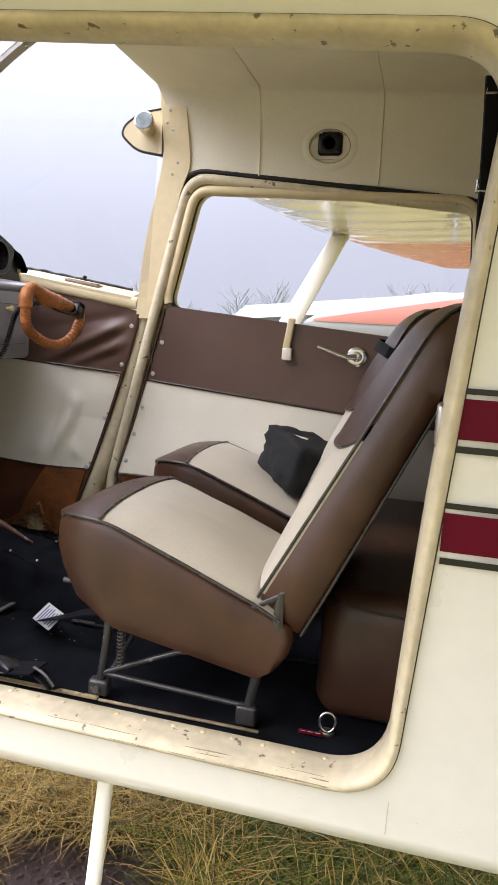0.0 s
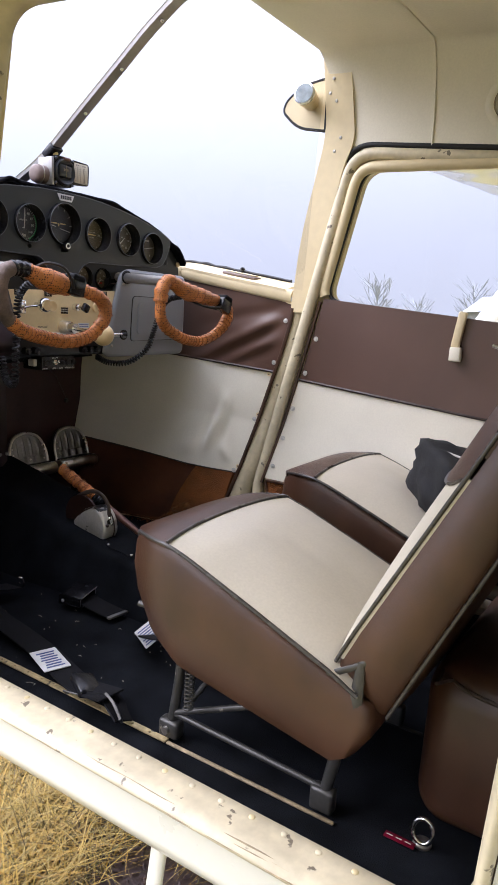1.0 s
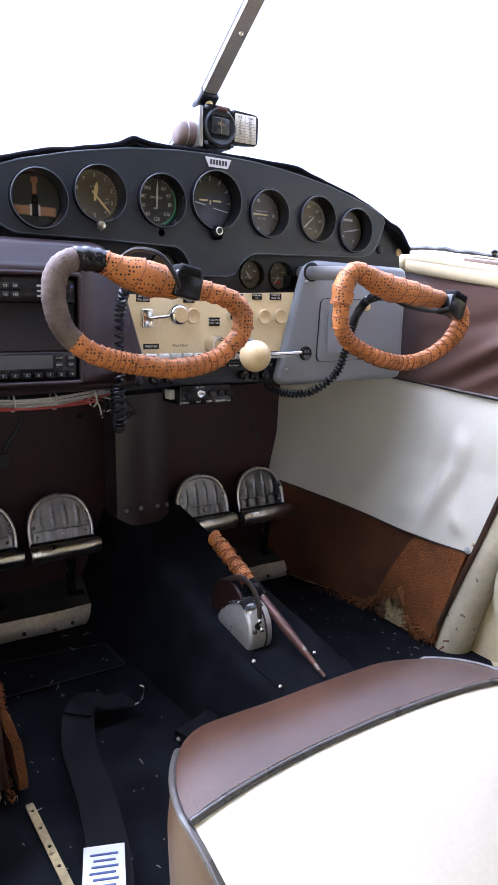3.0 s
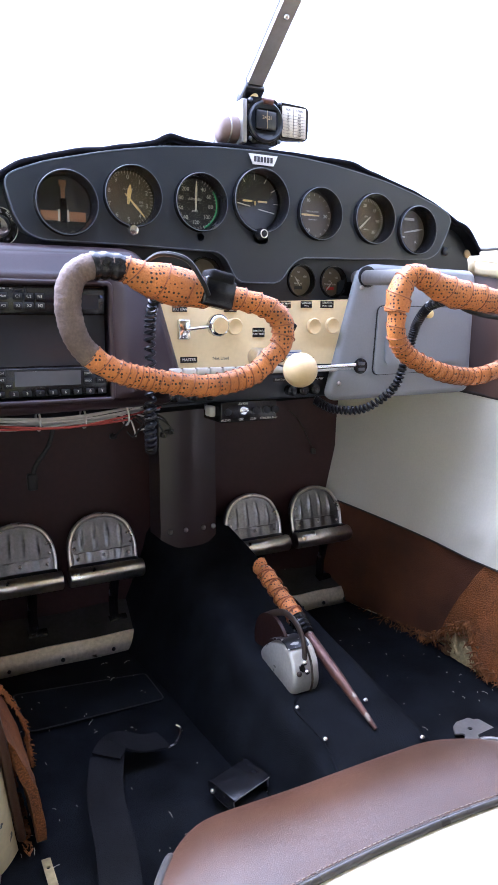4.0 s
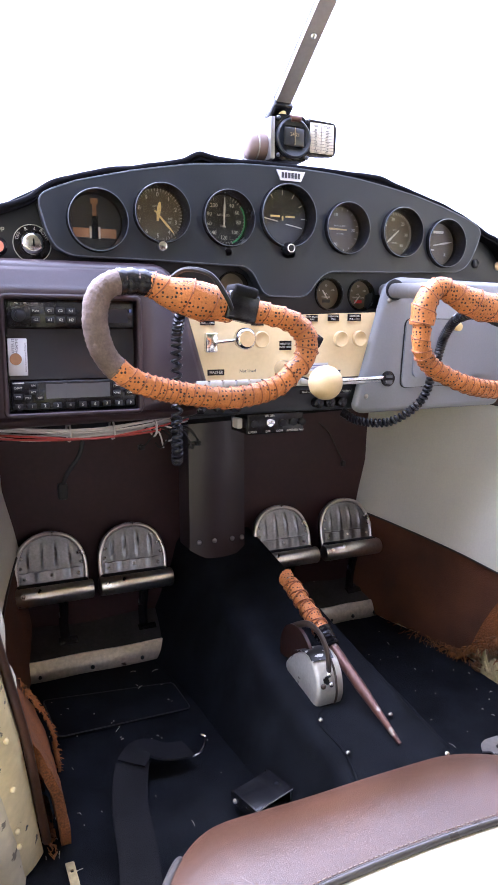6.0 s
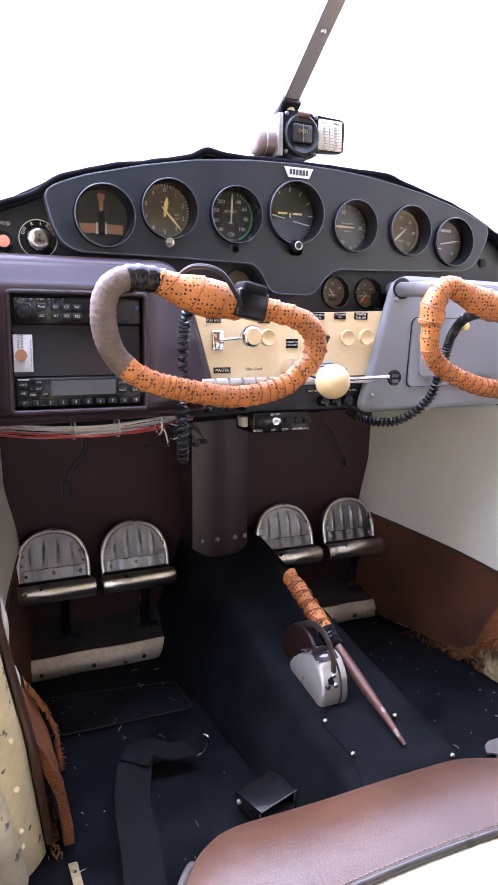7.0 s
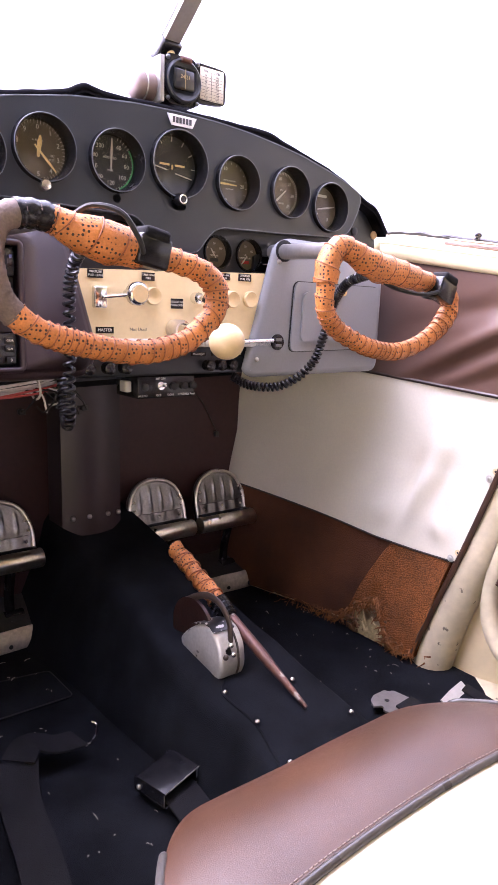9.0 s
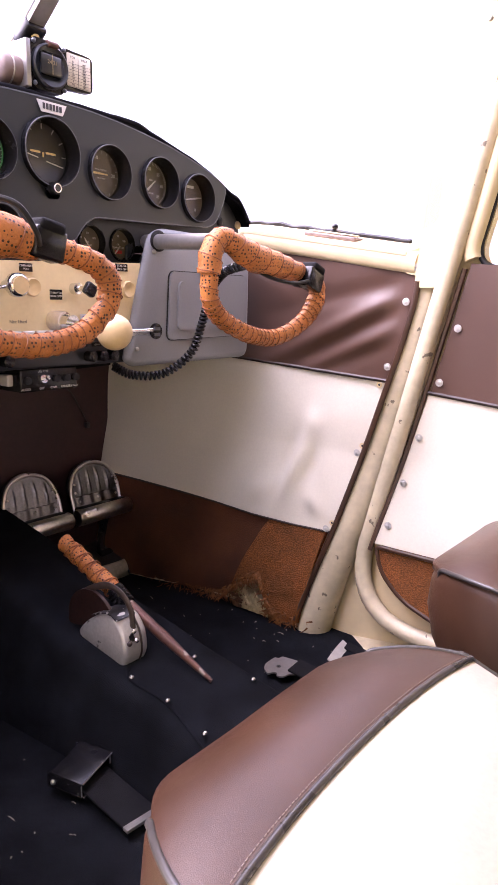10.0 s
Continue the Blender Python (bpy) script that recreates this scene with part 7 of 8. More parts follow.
# ---- rudder pedals ----
def pedal(x):
    t = thing("rudder_pedal", (x, 0.30, 0.17), "worn cast aluminium rudder pedal with ribbed face", "pedal", group="rudder pedals")
    tilt = lambda a, b: (x + a, 0.318 + 0.30 * b, 0.170 + b)
    face = rounded([(-0.065, 0.0), (-0.067, 0.044), (-0.048, 0.085), (0, 0.099), (0.048, 0.085), (0.067, 0.044), (0.065, 0.0)], [0.005, 0.02, 0.035, 0.05, 0.035, 0.02, 0.005], 5)
    def pressed(u, v):
        """The rounded face with four pressed flutes."""
        b = 0.099 * v
        w = 0.066 if b < 0.040 else 0.066 * math.sqrt(max(0.0, 1 - ((b - 0.040) / 0.0592) ** 2))
        a = w * (2 * u - 1)
        k = max(0.0, math.cos((a - 0.0125) / 0.025 * math.tau)) ** 5 if abs(a) < 0.050 else 0.0
        k *= max(0.0, min(1.0, (b - 0.030) / 0.012)) * max(0.0, min(1.0, (0.084 - 0.25 * abs(a) - b) / 0.010))
        return V(tilt(a, b)) + V((0, -0.0036 * k, 0))
    part("face", sheet(B(), pressed, 48, 22, 0.008, way=(0, 1, -0.3)), ALU_FACE, t, "fluted cast face", 60)
    part("rim", tube(B(), [V(tilt(a * 0.97, b * 0.985)) + V((0, -0.001, 0)) for a, b in face[3:-3]], 0.004, 8), ALU, t)
    part("strap", sheet(B(), lambda u, v: V(tilt(-0.056 + 0.112 * u, 0.012 + 0.018 * v)) + V((0, -0.004 - 0.002 * math.sin(u * 25), 0)), 20, 2, 0.003, way=(0, 1, 0)), ALU_FACE, t)
    for a, b in ((-0.049, 0.021), (0.0, 0.023), (0.049, 0.021), (-0.055, 0.040), (-0.052, 0.056), (0.055, 0.040), (0.052, 0.056)):
        part("rivet", ball(B(), V(tilt(a, b)) + V((0, -0.004 if b > 0.04 else -0.007, 0)), 0.0028, 8), ALU, t)
    part("tread_lip", box(B(), (x - 0.065, 0.298, 0.172), (x + 0.065, 0.318, 0.181), 0.003), PANEL_LOW, t)
    part("toe_bar", tube(B(), [(x - 0.071, 0.300, 0.163), (x - 0.069, 0.300, 0.163), (x + 0.069, 0.300, 0.163), (x + 0.071, 0.300, 0.163)], lambda k: 0.0178 if 0.1 < k < 0.9 else 0.0165, 18), ALU, t, "polished round toe bar")
    part("arm", tube(B(), [(x + 0.02, 0.315, 0.16), (x + 0.02, 0.335, 0.09), (x + 0.025, 0.345, 0.03)], 0.009, 10), PLASTIC, t)
    part("pivot", rod(B(), (x + 0.010, 0.335, 0.045), (x + 0.045, 0.335, 0.045), 0.013, n=14), PLASTIC, t)
    return t


for px in (-0.322, -0.167, 0.161, 0.321):
    pedal(px)
for xa, xb in ((-0.42, -0.100), (0.225, 0.41)):
    t = thing("heel_guard", ((xa + xb) / 2, 0.3, 0.0), "dull aluminium torque tube cover under the pedals", "pedal cover", group="pedal covers")
    part("cover", sheet(B(), lambda u, v: (xa + (xb - xa) * u, 0.292 + 0.078 * v, 0.036 + 0.034 * v + 0.003 * math.sin(u * 9) * v), 16, 8, 0.003, way=(0, 0, -1)), STEEL, t, "dull grey sloping cover plate")
    part("front_lip", sheet(B(), lambda u, v: (xa + (xb - xa) * u, 0.293 - 0.012 * math.sin(v * 2.2) + 0.0015 * math.sin(u * 13 + 2), 0.0395 - 0.036 * v), 24, 8, 0.003, way=(0, 1, 0)), HEEL, t, "scuffed bare metal front lip")
    bm = sheet(B(), lambda u, v: (xb + 0.001 + 0.034 * u, 0.291 - 0.012 * math.sin(v * 2.2) + 0.026 * u * u, 0.0395 + 0.010 * math.sin(u * 3.1) - (0.038 + 0.006 * u) * v), 8, 8, 0.003, way=(0, 1, 0))
    part("flared_end", bm, HEEL, t)
    for k in range(3):
        part("bolt", ball(B(), (xa + (xb - xa) * (0.2 + 0.3 * k), 0.2815, 0.014), 0.0042, 8), PANEL_LOW, t)

# centre pedestal
t = thing("pedestal", (-0.01, 0.28, 0.3), "dark brown covered centre column under the panel", "pedestal")
bm = B()
sheet(bm, lambda u, v: (-0.066 + 0.116 * u, 0.276 - 0.016 * math.sin(u * 3.14) + 0.004 * v, 0.199 + 0.020 * (2 * u - 1) ** 2 - 0.004 * u + 0.31 * v), 14, 8, 0.06, way=(0, 1, 0))
part("cover", bm, POD, t)
for x in (-0.052, -0.020, 0.017, 0.038):
    part("screw", ball(B(), (x, 0.262, 0.237), 0.005, 8), ALU_DULL, t)

t = thing("loose_wire", (0.30, 0.36, 0.40), "thin loose brown wire hanging at the firewall", "wire")
part("wire", tube(B(), smooth_path([(0.269, 0.366, 0.44), (0.290, 0.362, 0.420), (0.305, 0.360, 0.394), (0.331, 0.362, 0.350)], 5), 0.0014, 6), PIPING, t)
part("connector", box(B(), (0.327, 0.357, 0.338), (0.336, 0.366, 0.350), 0.001), STEEL, t)

# ---- flap lever ----
t = thing("flap_lever", (0.0, -0.15, 0.1), "flap lever with an orange leather grip on the tunnel", "lever")
pa, pb, pc = V((0.0125, 0.009, 0.235)), V((0.018, -0.098, 0.186)), V((0.035, -0.266, 0.103))
part("rod", tube(B(), [pb.lerp(pa, 0.0), pb.lerp(pc, 0.5), pc], lambda k: 0.0080 - 0.013 * max(0, k - 0.6), 12), COPPER, t, "worn copper-brown rod")
part("grip", tube(B(), [pa.lerp(pb, k) for k in np.linspace(0, 0.93, 14)], lambda k: 0.0128 + 0.0012 * math.sin(k * 11), 14), ORANGE, t, "orange perforated leather wrap")
w = []
for j in range(80):
    k = j / 79
    p, d = pa.lerp(pb, k * 0.92), (pb - pa).normalized()
    u, v = axes_of(d)
    w.append(p + 0.0140 * (math.cos(j * 0.42) * u + math.sin(j * 0.42) * v))
part("wrap_edge", tube(B(), w, 0.0013, 6), ORANGE_SEAM, t)
w = []
for j in range(80):
    p, d = pa.lerp(pb, j / 79 * 0.92), (pb - pa).normalized()
    u, v = axes_of(d)
    w.append(p + 0.0140 * (math.cos(-j * 0.42 + 1) * u + math.sin(-j * 0.42 + 1) * v))
part("cross_lace", tube(B(), w, 0.0013, 6), ORANGE_SEAM, t)
part("end_cap", ball(B(), pa + (pa - pb).normalized() * 0.002, 0.0085, 12), ALU_DULL, t)
part("loose_end", sheet(B(), lambda u, v: pa + V((0.013 * math.cos(1.2 + 2.4 * u), -0.004 + 0.012 * v, 0.013 * math.sin(1.2 + 2.4 * u) + 0.004 * v)) * (1 + 0.2 * v), 10, 4, 0.0015), ORANGE, t, "loose end of the leather wrap")
part("tape", tube(B(), [pa.lerp(pb, k) for k in np.linspace(0.90, 1.18, 30)], lambda k: 0.0142 - 0.003 * k + 0.0011 * math.sin(k * 31) + 0.0006 * math.sin(k * 57), 14), PLASTIC, t, "crinkled black tape")
# cast quadrant housing, the dark sector above it and its release bar
arc = rounded([(-0.066, 0.140), (-0.080, 0.157), (-0.103, 0.173), (-0.130, 0.186), (-0.152, 0.181), (-0.167, 0.162), (-0.172, 0.133), (-0.162, 0.110), (-0.11, 0.112), (-0.072, 0.126)], 0.010, 4)
bm = B()
rows = []
for x, k in ((-0.036, 0.86), (-0.034, 0.96), (-0.029, 1.0), (0.002, 1.0), (0.006, 0.96), (0.008, 0.86)):
    rows.append([bm.verts.new((x, -0.122 + (a + 0.122) * k, 0.145 + (b - 0.145) * k)) for a, b in arc])
for a, b in zip(rows, rows[1:]):
    for k in range(len(arc)):
        bm.faces.new((a[k], a[(k + 1) % len(arc)], b[(k + 1) % len(arc)], b[k]))
bm.faces.new(rows[0][::-1])
bm.faces.new(rows[-1])
part("quadrant", bm, CHIPPED_ALU, t, "chipped silver quadrant housing")
part("housing_seam", tube(B(), [(-0.006, -0.122 + (a + 0.122) * 1.005, 0.145 + (b - 0.145) * 1.005) for a, b in arc], 0.0018, 6, closed=True), PIPING, t)
sec = [(-0.086 + 0.053 * math.cos(radians(a)), 0.152 + 0.053 * math.sin(radians(a))) for a in range(-15, 181, 10)]
part("sector", plate(B(), sec, [], side(-0.026), (0.005, 0, 0)), COPPER_DARK, t, "dark brown sector plate")
part("release_bar", tube(B(), smooth_path([(-0.022, -0.052, 0.186), (-0.022, -0.085, 0.207), (-0.020, -0.116, 0.219), (-0.018, -0.143, 0.214), (-0.016, -0.160, 0.194), (-0.015, -0.163, 0.168)], 6), 0.0052, 10, flat=0.6, up=(1, 0, 0)), PIPING, t)
for x, y, z in ((-0.017, -0.1665, 0.164), (-0.015, -0.1700, 0.151), (-0.027, -0.1690, 0.150)):
    part("rivet", ball(B(), (x, y, z), 0.0042, 10), CHROME if x > -0.02 else PIPING, t)
part("slot", ribbon(B(), [(-0.019, a, b + 0.0022) for a, b in ((-0.100, 0.1725), (-0.115, 0.180), (-0.130, 0.1845), (-0.143, 0.1845), (-0.153, 0.179))], 0.0175, 0.0016), CHIPPED_BLACK, t, "black lever slot with worn paint")
fold = smooth_path([(0.20, 0.05, 0.030), (0.176, -0.03, 0.036), (0.166, -0.10, 0.036), (0.156, -0.17, 0.034), (0.150, -0.24, 0.030), (0.150, -0.34, 0.022)], 8)
solid("carpet_fold", tube(B(), [p + V((0.002 * noise.noise(p * 40), 0, 0.003 * noise.noise(p * 25))) for p in fold], lambda k: 0.012 * (0.4 + 0.6 * math.sin(min(1.0, 0.1 + k) * 2.6)), 12), BLACK_CARPET, "soft folded edge of the black tunnel carpet", "carpet edge", kind="thing")
# snap studs on the tunnel carpet
for x, y, z in ((-0.042, -0.189, 0.113), (-0.040, -0.256, 0.104), (-0.050, -0.330, 0.094), (0.055, -0.215, 0.112), (0.085, -0.300, 0.095)):
    solid("snap_stud", ball(B(), (x, y, z), 0.0042, 8), CHROME, "small shiny snap stud in the black carpet", "stud", kind="thing", group="carpet studs")

# ---- belts and clutter on the floor ----
t = thing("lap_belt", (-0.25, -0.2, 0.01), "black webbing lap belt lying on the floor with a white label", "seat belt")
path = smooth_path([(-0.395, -0.545, 0.045), (-0.385, -0.47, 0.030), (-0.360, -0.40, 0.020), (-0.335, -0.33, 0.016), (-0.310, -0.22, 0.014), (-0.295, -0.12, 0.018), (-0.275, -0.06, 0.032)], 6)
part("webbing", ribbon(B(), path, 0.024, 0.003), WEB, t)
path2 = smooth_path([(-0.278, -0.065, 0.036), (-0.255, -0.045, 0.042), (-0.22, -0.05, 0.030), (-0.185, -0.045, 0.022)], 5)
part("folded_end", ribbon(B(), path2, 0.022, 0.003), WEB, t)
part("tip", tube(B(), smooth_path([(-0.186, -0.066, 0.022), (-0.168, -0.058, 0.022), (-0.154, -0.036, 0.026), (-0.160, -0.030, 0.030)], 4), 0.0022, 6), CHROME, t)
tg = part("label", ribbon(B(), [(-0.367, -0.392, 0.0245), (-0.336, -0.315, 0.0205)], 0.0235, 0.0016), PAPER, t, "white sewn label with blue print")
for i in range(7):
    k = 0.12 + i * 0.115
    p = V((-0.367, -0.392, 0.0262)).lerp(V((-0.336, -0.315, 0.0222)), k)
    bm = box(B(), p + V((-0.016 + 0.002 * (i % 3), -0.0011, -0.0006)), p + V((0.016 - 0.003 * (i % 2), 0.0011, 0.0006)))
    turned(bm, about(p, 0, 0, -22))
    part("print_bar", bm, BLUE_INK, tg)
# the inner belt's label beside the seat
part("inner_webbing", ribbon(B(), smooth_path([(-0.235, -0.62, 0.10), (-0.220, -0.54, 0.075), (-0.205, -0.478, 0.050), (-0.160, -0.405, 0.014)], 5), 0.0225, 0.0028), WEB, t)
tag_m = Matrix.Translation((-0.186, -0.440, 0.036)) @ pose(0, 0, 0, 14, -34, -30)
bm = box(B(), (-0.022, -0.026, 0.0), (0.022, 0.026, 0.0016), 0.0005, 1)
bm.transform(tag_m)
tg = part("label", bm, PAPER, t, "white sewn label with blue print")
for i in range(7):
    bm = box(B(), (-0.018 + 0.002 * (i % 2), -0.021 + 0.0062 * i, 0.0016), (0.018 - 0.003 * (i % 3), -0.0185 + 0.0062 * i, 0.0021))
    bm.transform(tag_m)
    part("print_bar", bm, BLUE_INK, tg)
bk = box(B(), (-0.408, -0.505, 0.030), (-0.368, -0.455, 0.044), 0.003)
turned(bk, about((-0.39, -0.48, 0.035), 12, 18, -20))
part("buckle", bk, PLASTIC, t, "black buckle body")
part("buckle_wire", tube(B(), smooth_path([(-0.389, -0.449, 0.040), (-0.390, -0.470, 0.044), (-0.392, -0.490, 0.040)], 5), 0.0020, 6), STEEL, t)
part("buckle_edge", tube(B(), [(-0.419, -0.462, 0.034), (-0.406, -0.511, 0.034)], 0.0013, 6), STEEL, t)
part("loose_web", ribbon(B(), smooth_path([(-0.390, -0.500, 0.034), (-0.384, -0.530, 0.036), (-0.396, -0.558, 0.028), (-0.402, -0.578, 0.018)], 5), 0.020, 0.003, up=(0.4, 0, 1)), WEB, t)
part("buckle_tongue", ribbon(B(), smooth_path([(-0.397, -0.538, 0.044), (-0.404, -0.560, 0.040), (-0.414, -0.584, 0.026)], 4), 0.0075, 0.004, up=(0.8, 0, 0.6)), STEEL, t)
t = thing("belt_buckle", (-0.11, -0.23, 0.02), "black metal lift-lever seat belt buckle on the floor", "seat belt")
case_m = Matrix.Translation((-0.131, -0.186, 0.012)) @ pose(0, 0, 0, 3, -4, 15)
for nm, lo, hi, lab in (("bottom_plate", (-0.031, -0.028, 0.000), (0.031, 0.026, 0.003), ""), ("side_cheek", (-0.031, -0.026, 0.003), (-0.0285, 0.026, 0.021), ""), ("side_cheek", (0.0285, -0.026, 0.003), (0.031, 0.026, 0.021), ""), ("inner_block", (-0.026, -0.004, 0.003), (0.026, 0.024, 0.019), ""), ("lever", (-0.032, -0.029, 0.021), (0.032, 0.020, 0.0245), "black lift lever")):
    bm = box(B(), lo, hi, 0.001)
    bm.transform(case_m)
    part(nm, bm, PLASTIC, t, lab)
for a, b in (((-0.031, -0.0292, 0.0235), (0.031, -0.0292, 0.0235)), ((-0.029, -0.0285, 0.002), (0.029, -0.0285, 0.002)), ((-0.0305, -0.0265, 0.004), (-0.0305, -0.0265, 0.020)), ((0.0305, -0.0265, 0.004), (0.0305, -0.0265, 0.020))):
    bm = tube(B(), [V(a), V(b)], 0.0008, 6)
    bm.transform(case_m)
    part("worn_edge", bm, BRACE, t, "bare metal edge")
bm = ball(B(), V((-0.0315, 0.016, 0.010)), 0.0035, 8)
bm.transform(case_m)
part("rivet", bm, ALU, t)
part("webbing", ribbon(B(), smooth_path([(-0.126, -0.205, 0.019), (-0.128, -0.25, 0.014), (-0.134, -0.308, 0.014)], 5), 0.024, 0.003), WEB, t)
part("end_tip", ribbon(B(), [(-0.1335, -0.303, 0.0145), (-0.1345, -0.312, 0.0145)], 0.0245, 0.0042), BRACE, t, "bare metal end clip")
t = thing("belt_tongue", (0.29, -0.21, 0.01), "steel belt tongue with black webbing on the floor", "seat belt")
bm = B()
plate(bm, rounded([(0.221, -0.226), (0.232, -0.210), (0.246, -0.203), (0.272, -0.203), (0.274, -0.210), (0.283, -0.212), (0.290, -0.258), (0.270, -0.270), (0.251, -0.262), (0.243, -0.253), (0.229, -0.250), (0.226, -0.240), (0.234, -0.236), (0.233, -0.230)], 0.0025, 2), [circle(0.252, -0.226, 0.0042, 12)], lambda a, b: (a, b, 0.014), (0, 0, 0.003))
part("plate", bm, BRACE, t)
part("webbing", ribbon(B(), [(0.268, -0.246, 0.0195), (0.270, -0.27, 0.016), (0.275, -0.33, 0.012), (0.28, -0.42, 0.012)], 0.021, 0.003), WEB, t)
t = thing("belt_end", (0.33, -0.30, 0.03), "bare metal end fitting of the copilot belt beside the seat", "seat belt")
part("fitting", ribbon(B(), [(0.300, -0.299, 0.030), (0.332, -0.293, 0.033), (0.366, -0.288, 0.034)], 0.0085, 0.0025, up=(0.1, -0.5, 0.8)), SILVER, t)
part("webbing", ribbon(B(), [(0.362, -0.290, 0.033), (0.372, -0.33, 0.022), (0.375, -0.40, 0.014)], 0.012, 0.003), WEB, t)
fr, bm = random.Random(11), B()
for k in range(230):
    x, y = fr.uniform(-0.42, 0.40), fr.uniform(-0.52, 0.25)
    if -0.14 < x < 0.19:
        continue
    a, l = fr.uniform(0, 3.14), fr.choice((0.0008, 0.001, 0.0012, 0.0015, 0.002, 0.003, 0.006))
    d = V((math.cos(a), math.sin(a), 0)) * l
    tube(bm, [V((x, y, 0.006)) - d, V((x, y, 0.0075)) + d.orthogonal() * 0.0, V((x, y, 0.006)) + d], 0.00035, 4)
solid("straw_litter", bm, LITTER, "scattered straw and lint on the black carpet", "litter", kind="stuff")
t = thing("floor_hatch", (-0.24, 0.14, 0.0), "black carpeted inspection hatch in the pilot floor", "floor hatch", kind="structure")
hx = [(-0.355, 0.090), (-0.134, 0.086), (-0.136, 0.180), (-0.362, 0.212)]
part("panel", plate(B(), rounded(hx, 0.01, 3), [], lambda a, b: (a, b, 0.002), (0, 0, 0.004)), BLACK_CARPET, t)
part("rim", tube(B(), [(a, b, 0.006) for a, b in rounded(hx, 0.01, 3)], 0.0011, 6, closed=True), RUBBER, t)
solid("carpet_slit", tube(B(), smooth_path([(-0.030, -0.172, 0.117), (-0.046, -0.190, 0.112), (-0.042, -0.256, 0.101), (-0.062, -0.330, 0.090), (-0.085, -0.390, 0.080)], 5), 0.0018, 6), BLACK_CARPET, "cut edge in the tunnel carpet held by studs", "carpet edge", kind="thing")
# bag on the copilot seat
t = thing("fabric_bag", (0.31, -0.86, 0.33), "small black fabric bag with a white zip on the copilot seat", "bag")
bm = B()
bmesh.ops.create_icosphere(bm, subdivisions=4, radius=1.0)
for v in bm.verts:
    n = v.co.normalized()
    f = 1 / max(abs(n.x), abs(n.y), abs(n.z)) ** 0.8
    p = n * f
    v.co = V((0.096 * p.x, 0.070 * p.y, 0.064 * p.z)) * (1 + 0.12 * noise.noise(n * 2.2)) + n * 0.005 * noise.noise(n * 6)
turned(bm, Matrix.Translation((0.237, -0.862, 0.325)) @ pose(0, 0, 0, 12, -10, 38))
part("body", bm, BLACK_CLOTH, t, "", 80)
part("zip", rod(B(), (0.224, -0.839, 0.392), (0.207, -0.879, 0.388), 0.0022, n=6), WIRE_WHITE, t)
# ring on the floor by the bench
t = thing("tie_down_ring", (-0.36, -1.03, 0.01), "chrome tie-down ring on the floor", "ring")
part("ring", tube(B(), [(-0.348 + 0.004 * math.sin(k * math.tau / 20), -1.034 + 0.0130 * math.cos(k * math.tau / 20), 0.021 + 0.0145 * math.sin(k * math.tau / 20)) for k in range(20)], 0.0030, 8, closed=True), CHROME, t)
part("base", lathe(B(), (-0.345, -1.034, 0.0), (0, 0, 1), [(0, 0.012), (0.004, 0.012), (0.006, 0.008), (0.008, 0.004)], 16), ALU_DULL, t)
t = thing("red_strap", (-0.38, -1.0, 0.005), "dark red rail stop tag with white print on the floor", "tag")
part("strap", box(B(), (-0.368, -1.030, 0.0055), (-0.356, -0.990, 0.0075), 0.001, 1), MAROON, t)
for k in range(3):
    part("print_bar", box(B(), (-0.363, -1.025 + 0.012 * k, 0.0074), (-0.3615, -1.017 + 0.012 * k, 0.0078)), INK, t)

# ---- upper fittings ----
t = thing("roof_vent", (0.48, -0.83, 1.11), "oval recessed side vent with a black outlet in the headliner", "vent")
def liner_x(y, z):
    """The starboard lining's inner face."""
    v = (y + 0.375 + 0.07 * max(0.0, (1.25 - z) / 0.2)) / -1.75
    c = (max(0.0, 1.252 - z - 0.0866 * v) / 0.215) ** (1 / 0.85)
    return 0.435 + 0.053 * math.sin(math.acos(max(-1.0, 1 - c)))


def oval(k, grow, deep):
    a = k * math.tau / 40
    y, z = -0.836 + (0.053 + grow) * math.cos(a), 1.105 + (0.040 + grow) * math.sin(a)
    return V((liner_x(y, z) + deep, y, z))


bm, rows = B(), []
for grow, deep in ((0.020, -0.0005), (0.012, -0.0030), (0.002, -0.0040), (0.0, -0.0020), (-0.002, 0.010), (-0.006, 0.026), (-0.014, 0.040), (-0.030, 0.046)):
    rows.append([bm.verts.new(oval(k, grow, deep)) for k in range(40)])
for a, b in zip(rows, rows[1:]):
    for k in range(40):
        bm.faces.new((a[k], a[(k + 1) % 40], b[(k + 1) % 40], b[k]))
bm.faces.new(rows[-1])
part("bowl", bm, LINER, t, "recessed oval cream bowl", 60)
part("rim_line", tube(B(), [oval(k, 0.0, -0.0030) for k in range(40)], 0.0009, 5, closed=True), GRIME_AND_DULL, t)
part("outlet", box(B(), (0.478, -0.868, 1.084), (0.522, -0.804, 1.142), 0.010, 3), PLASTIC, t)
part("nozzle", lathe(B(), (0.480, -0.836, 1.112), (-1, 0, 0), [(0, 0.024), (0.006, 0.024), (0.008, 0.018), (0.002, 0.014), (0.002, 0.004)], 24), RUBBER, t)
t = thing("air_gauge", (0.49, -0.31, 1.15), "round outside-air thermometer in a cream teardrop fairing at the windscreen", "thermometer")
fair = rounded([(-0.378, 1.205), (-0.378, 1.085), (-0.30, 1.098), (-0.255, 1.14), (-0.265, 1.165), (-0.31, 1.195)], [0.005, 0.005, 0.06, 0.03, 0.03, 0.05], 6)
part("fairing", plate(B(), fair, [], side(0.484), (0.012, 0, 0)), CREAM, t)
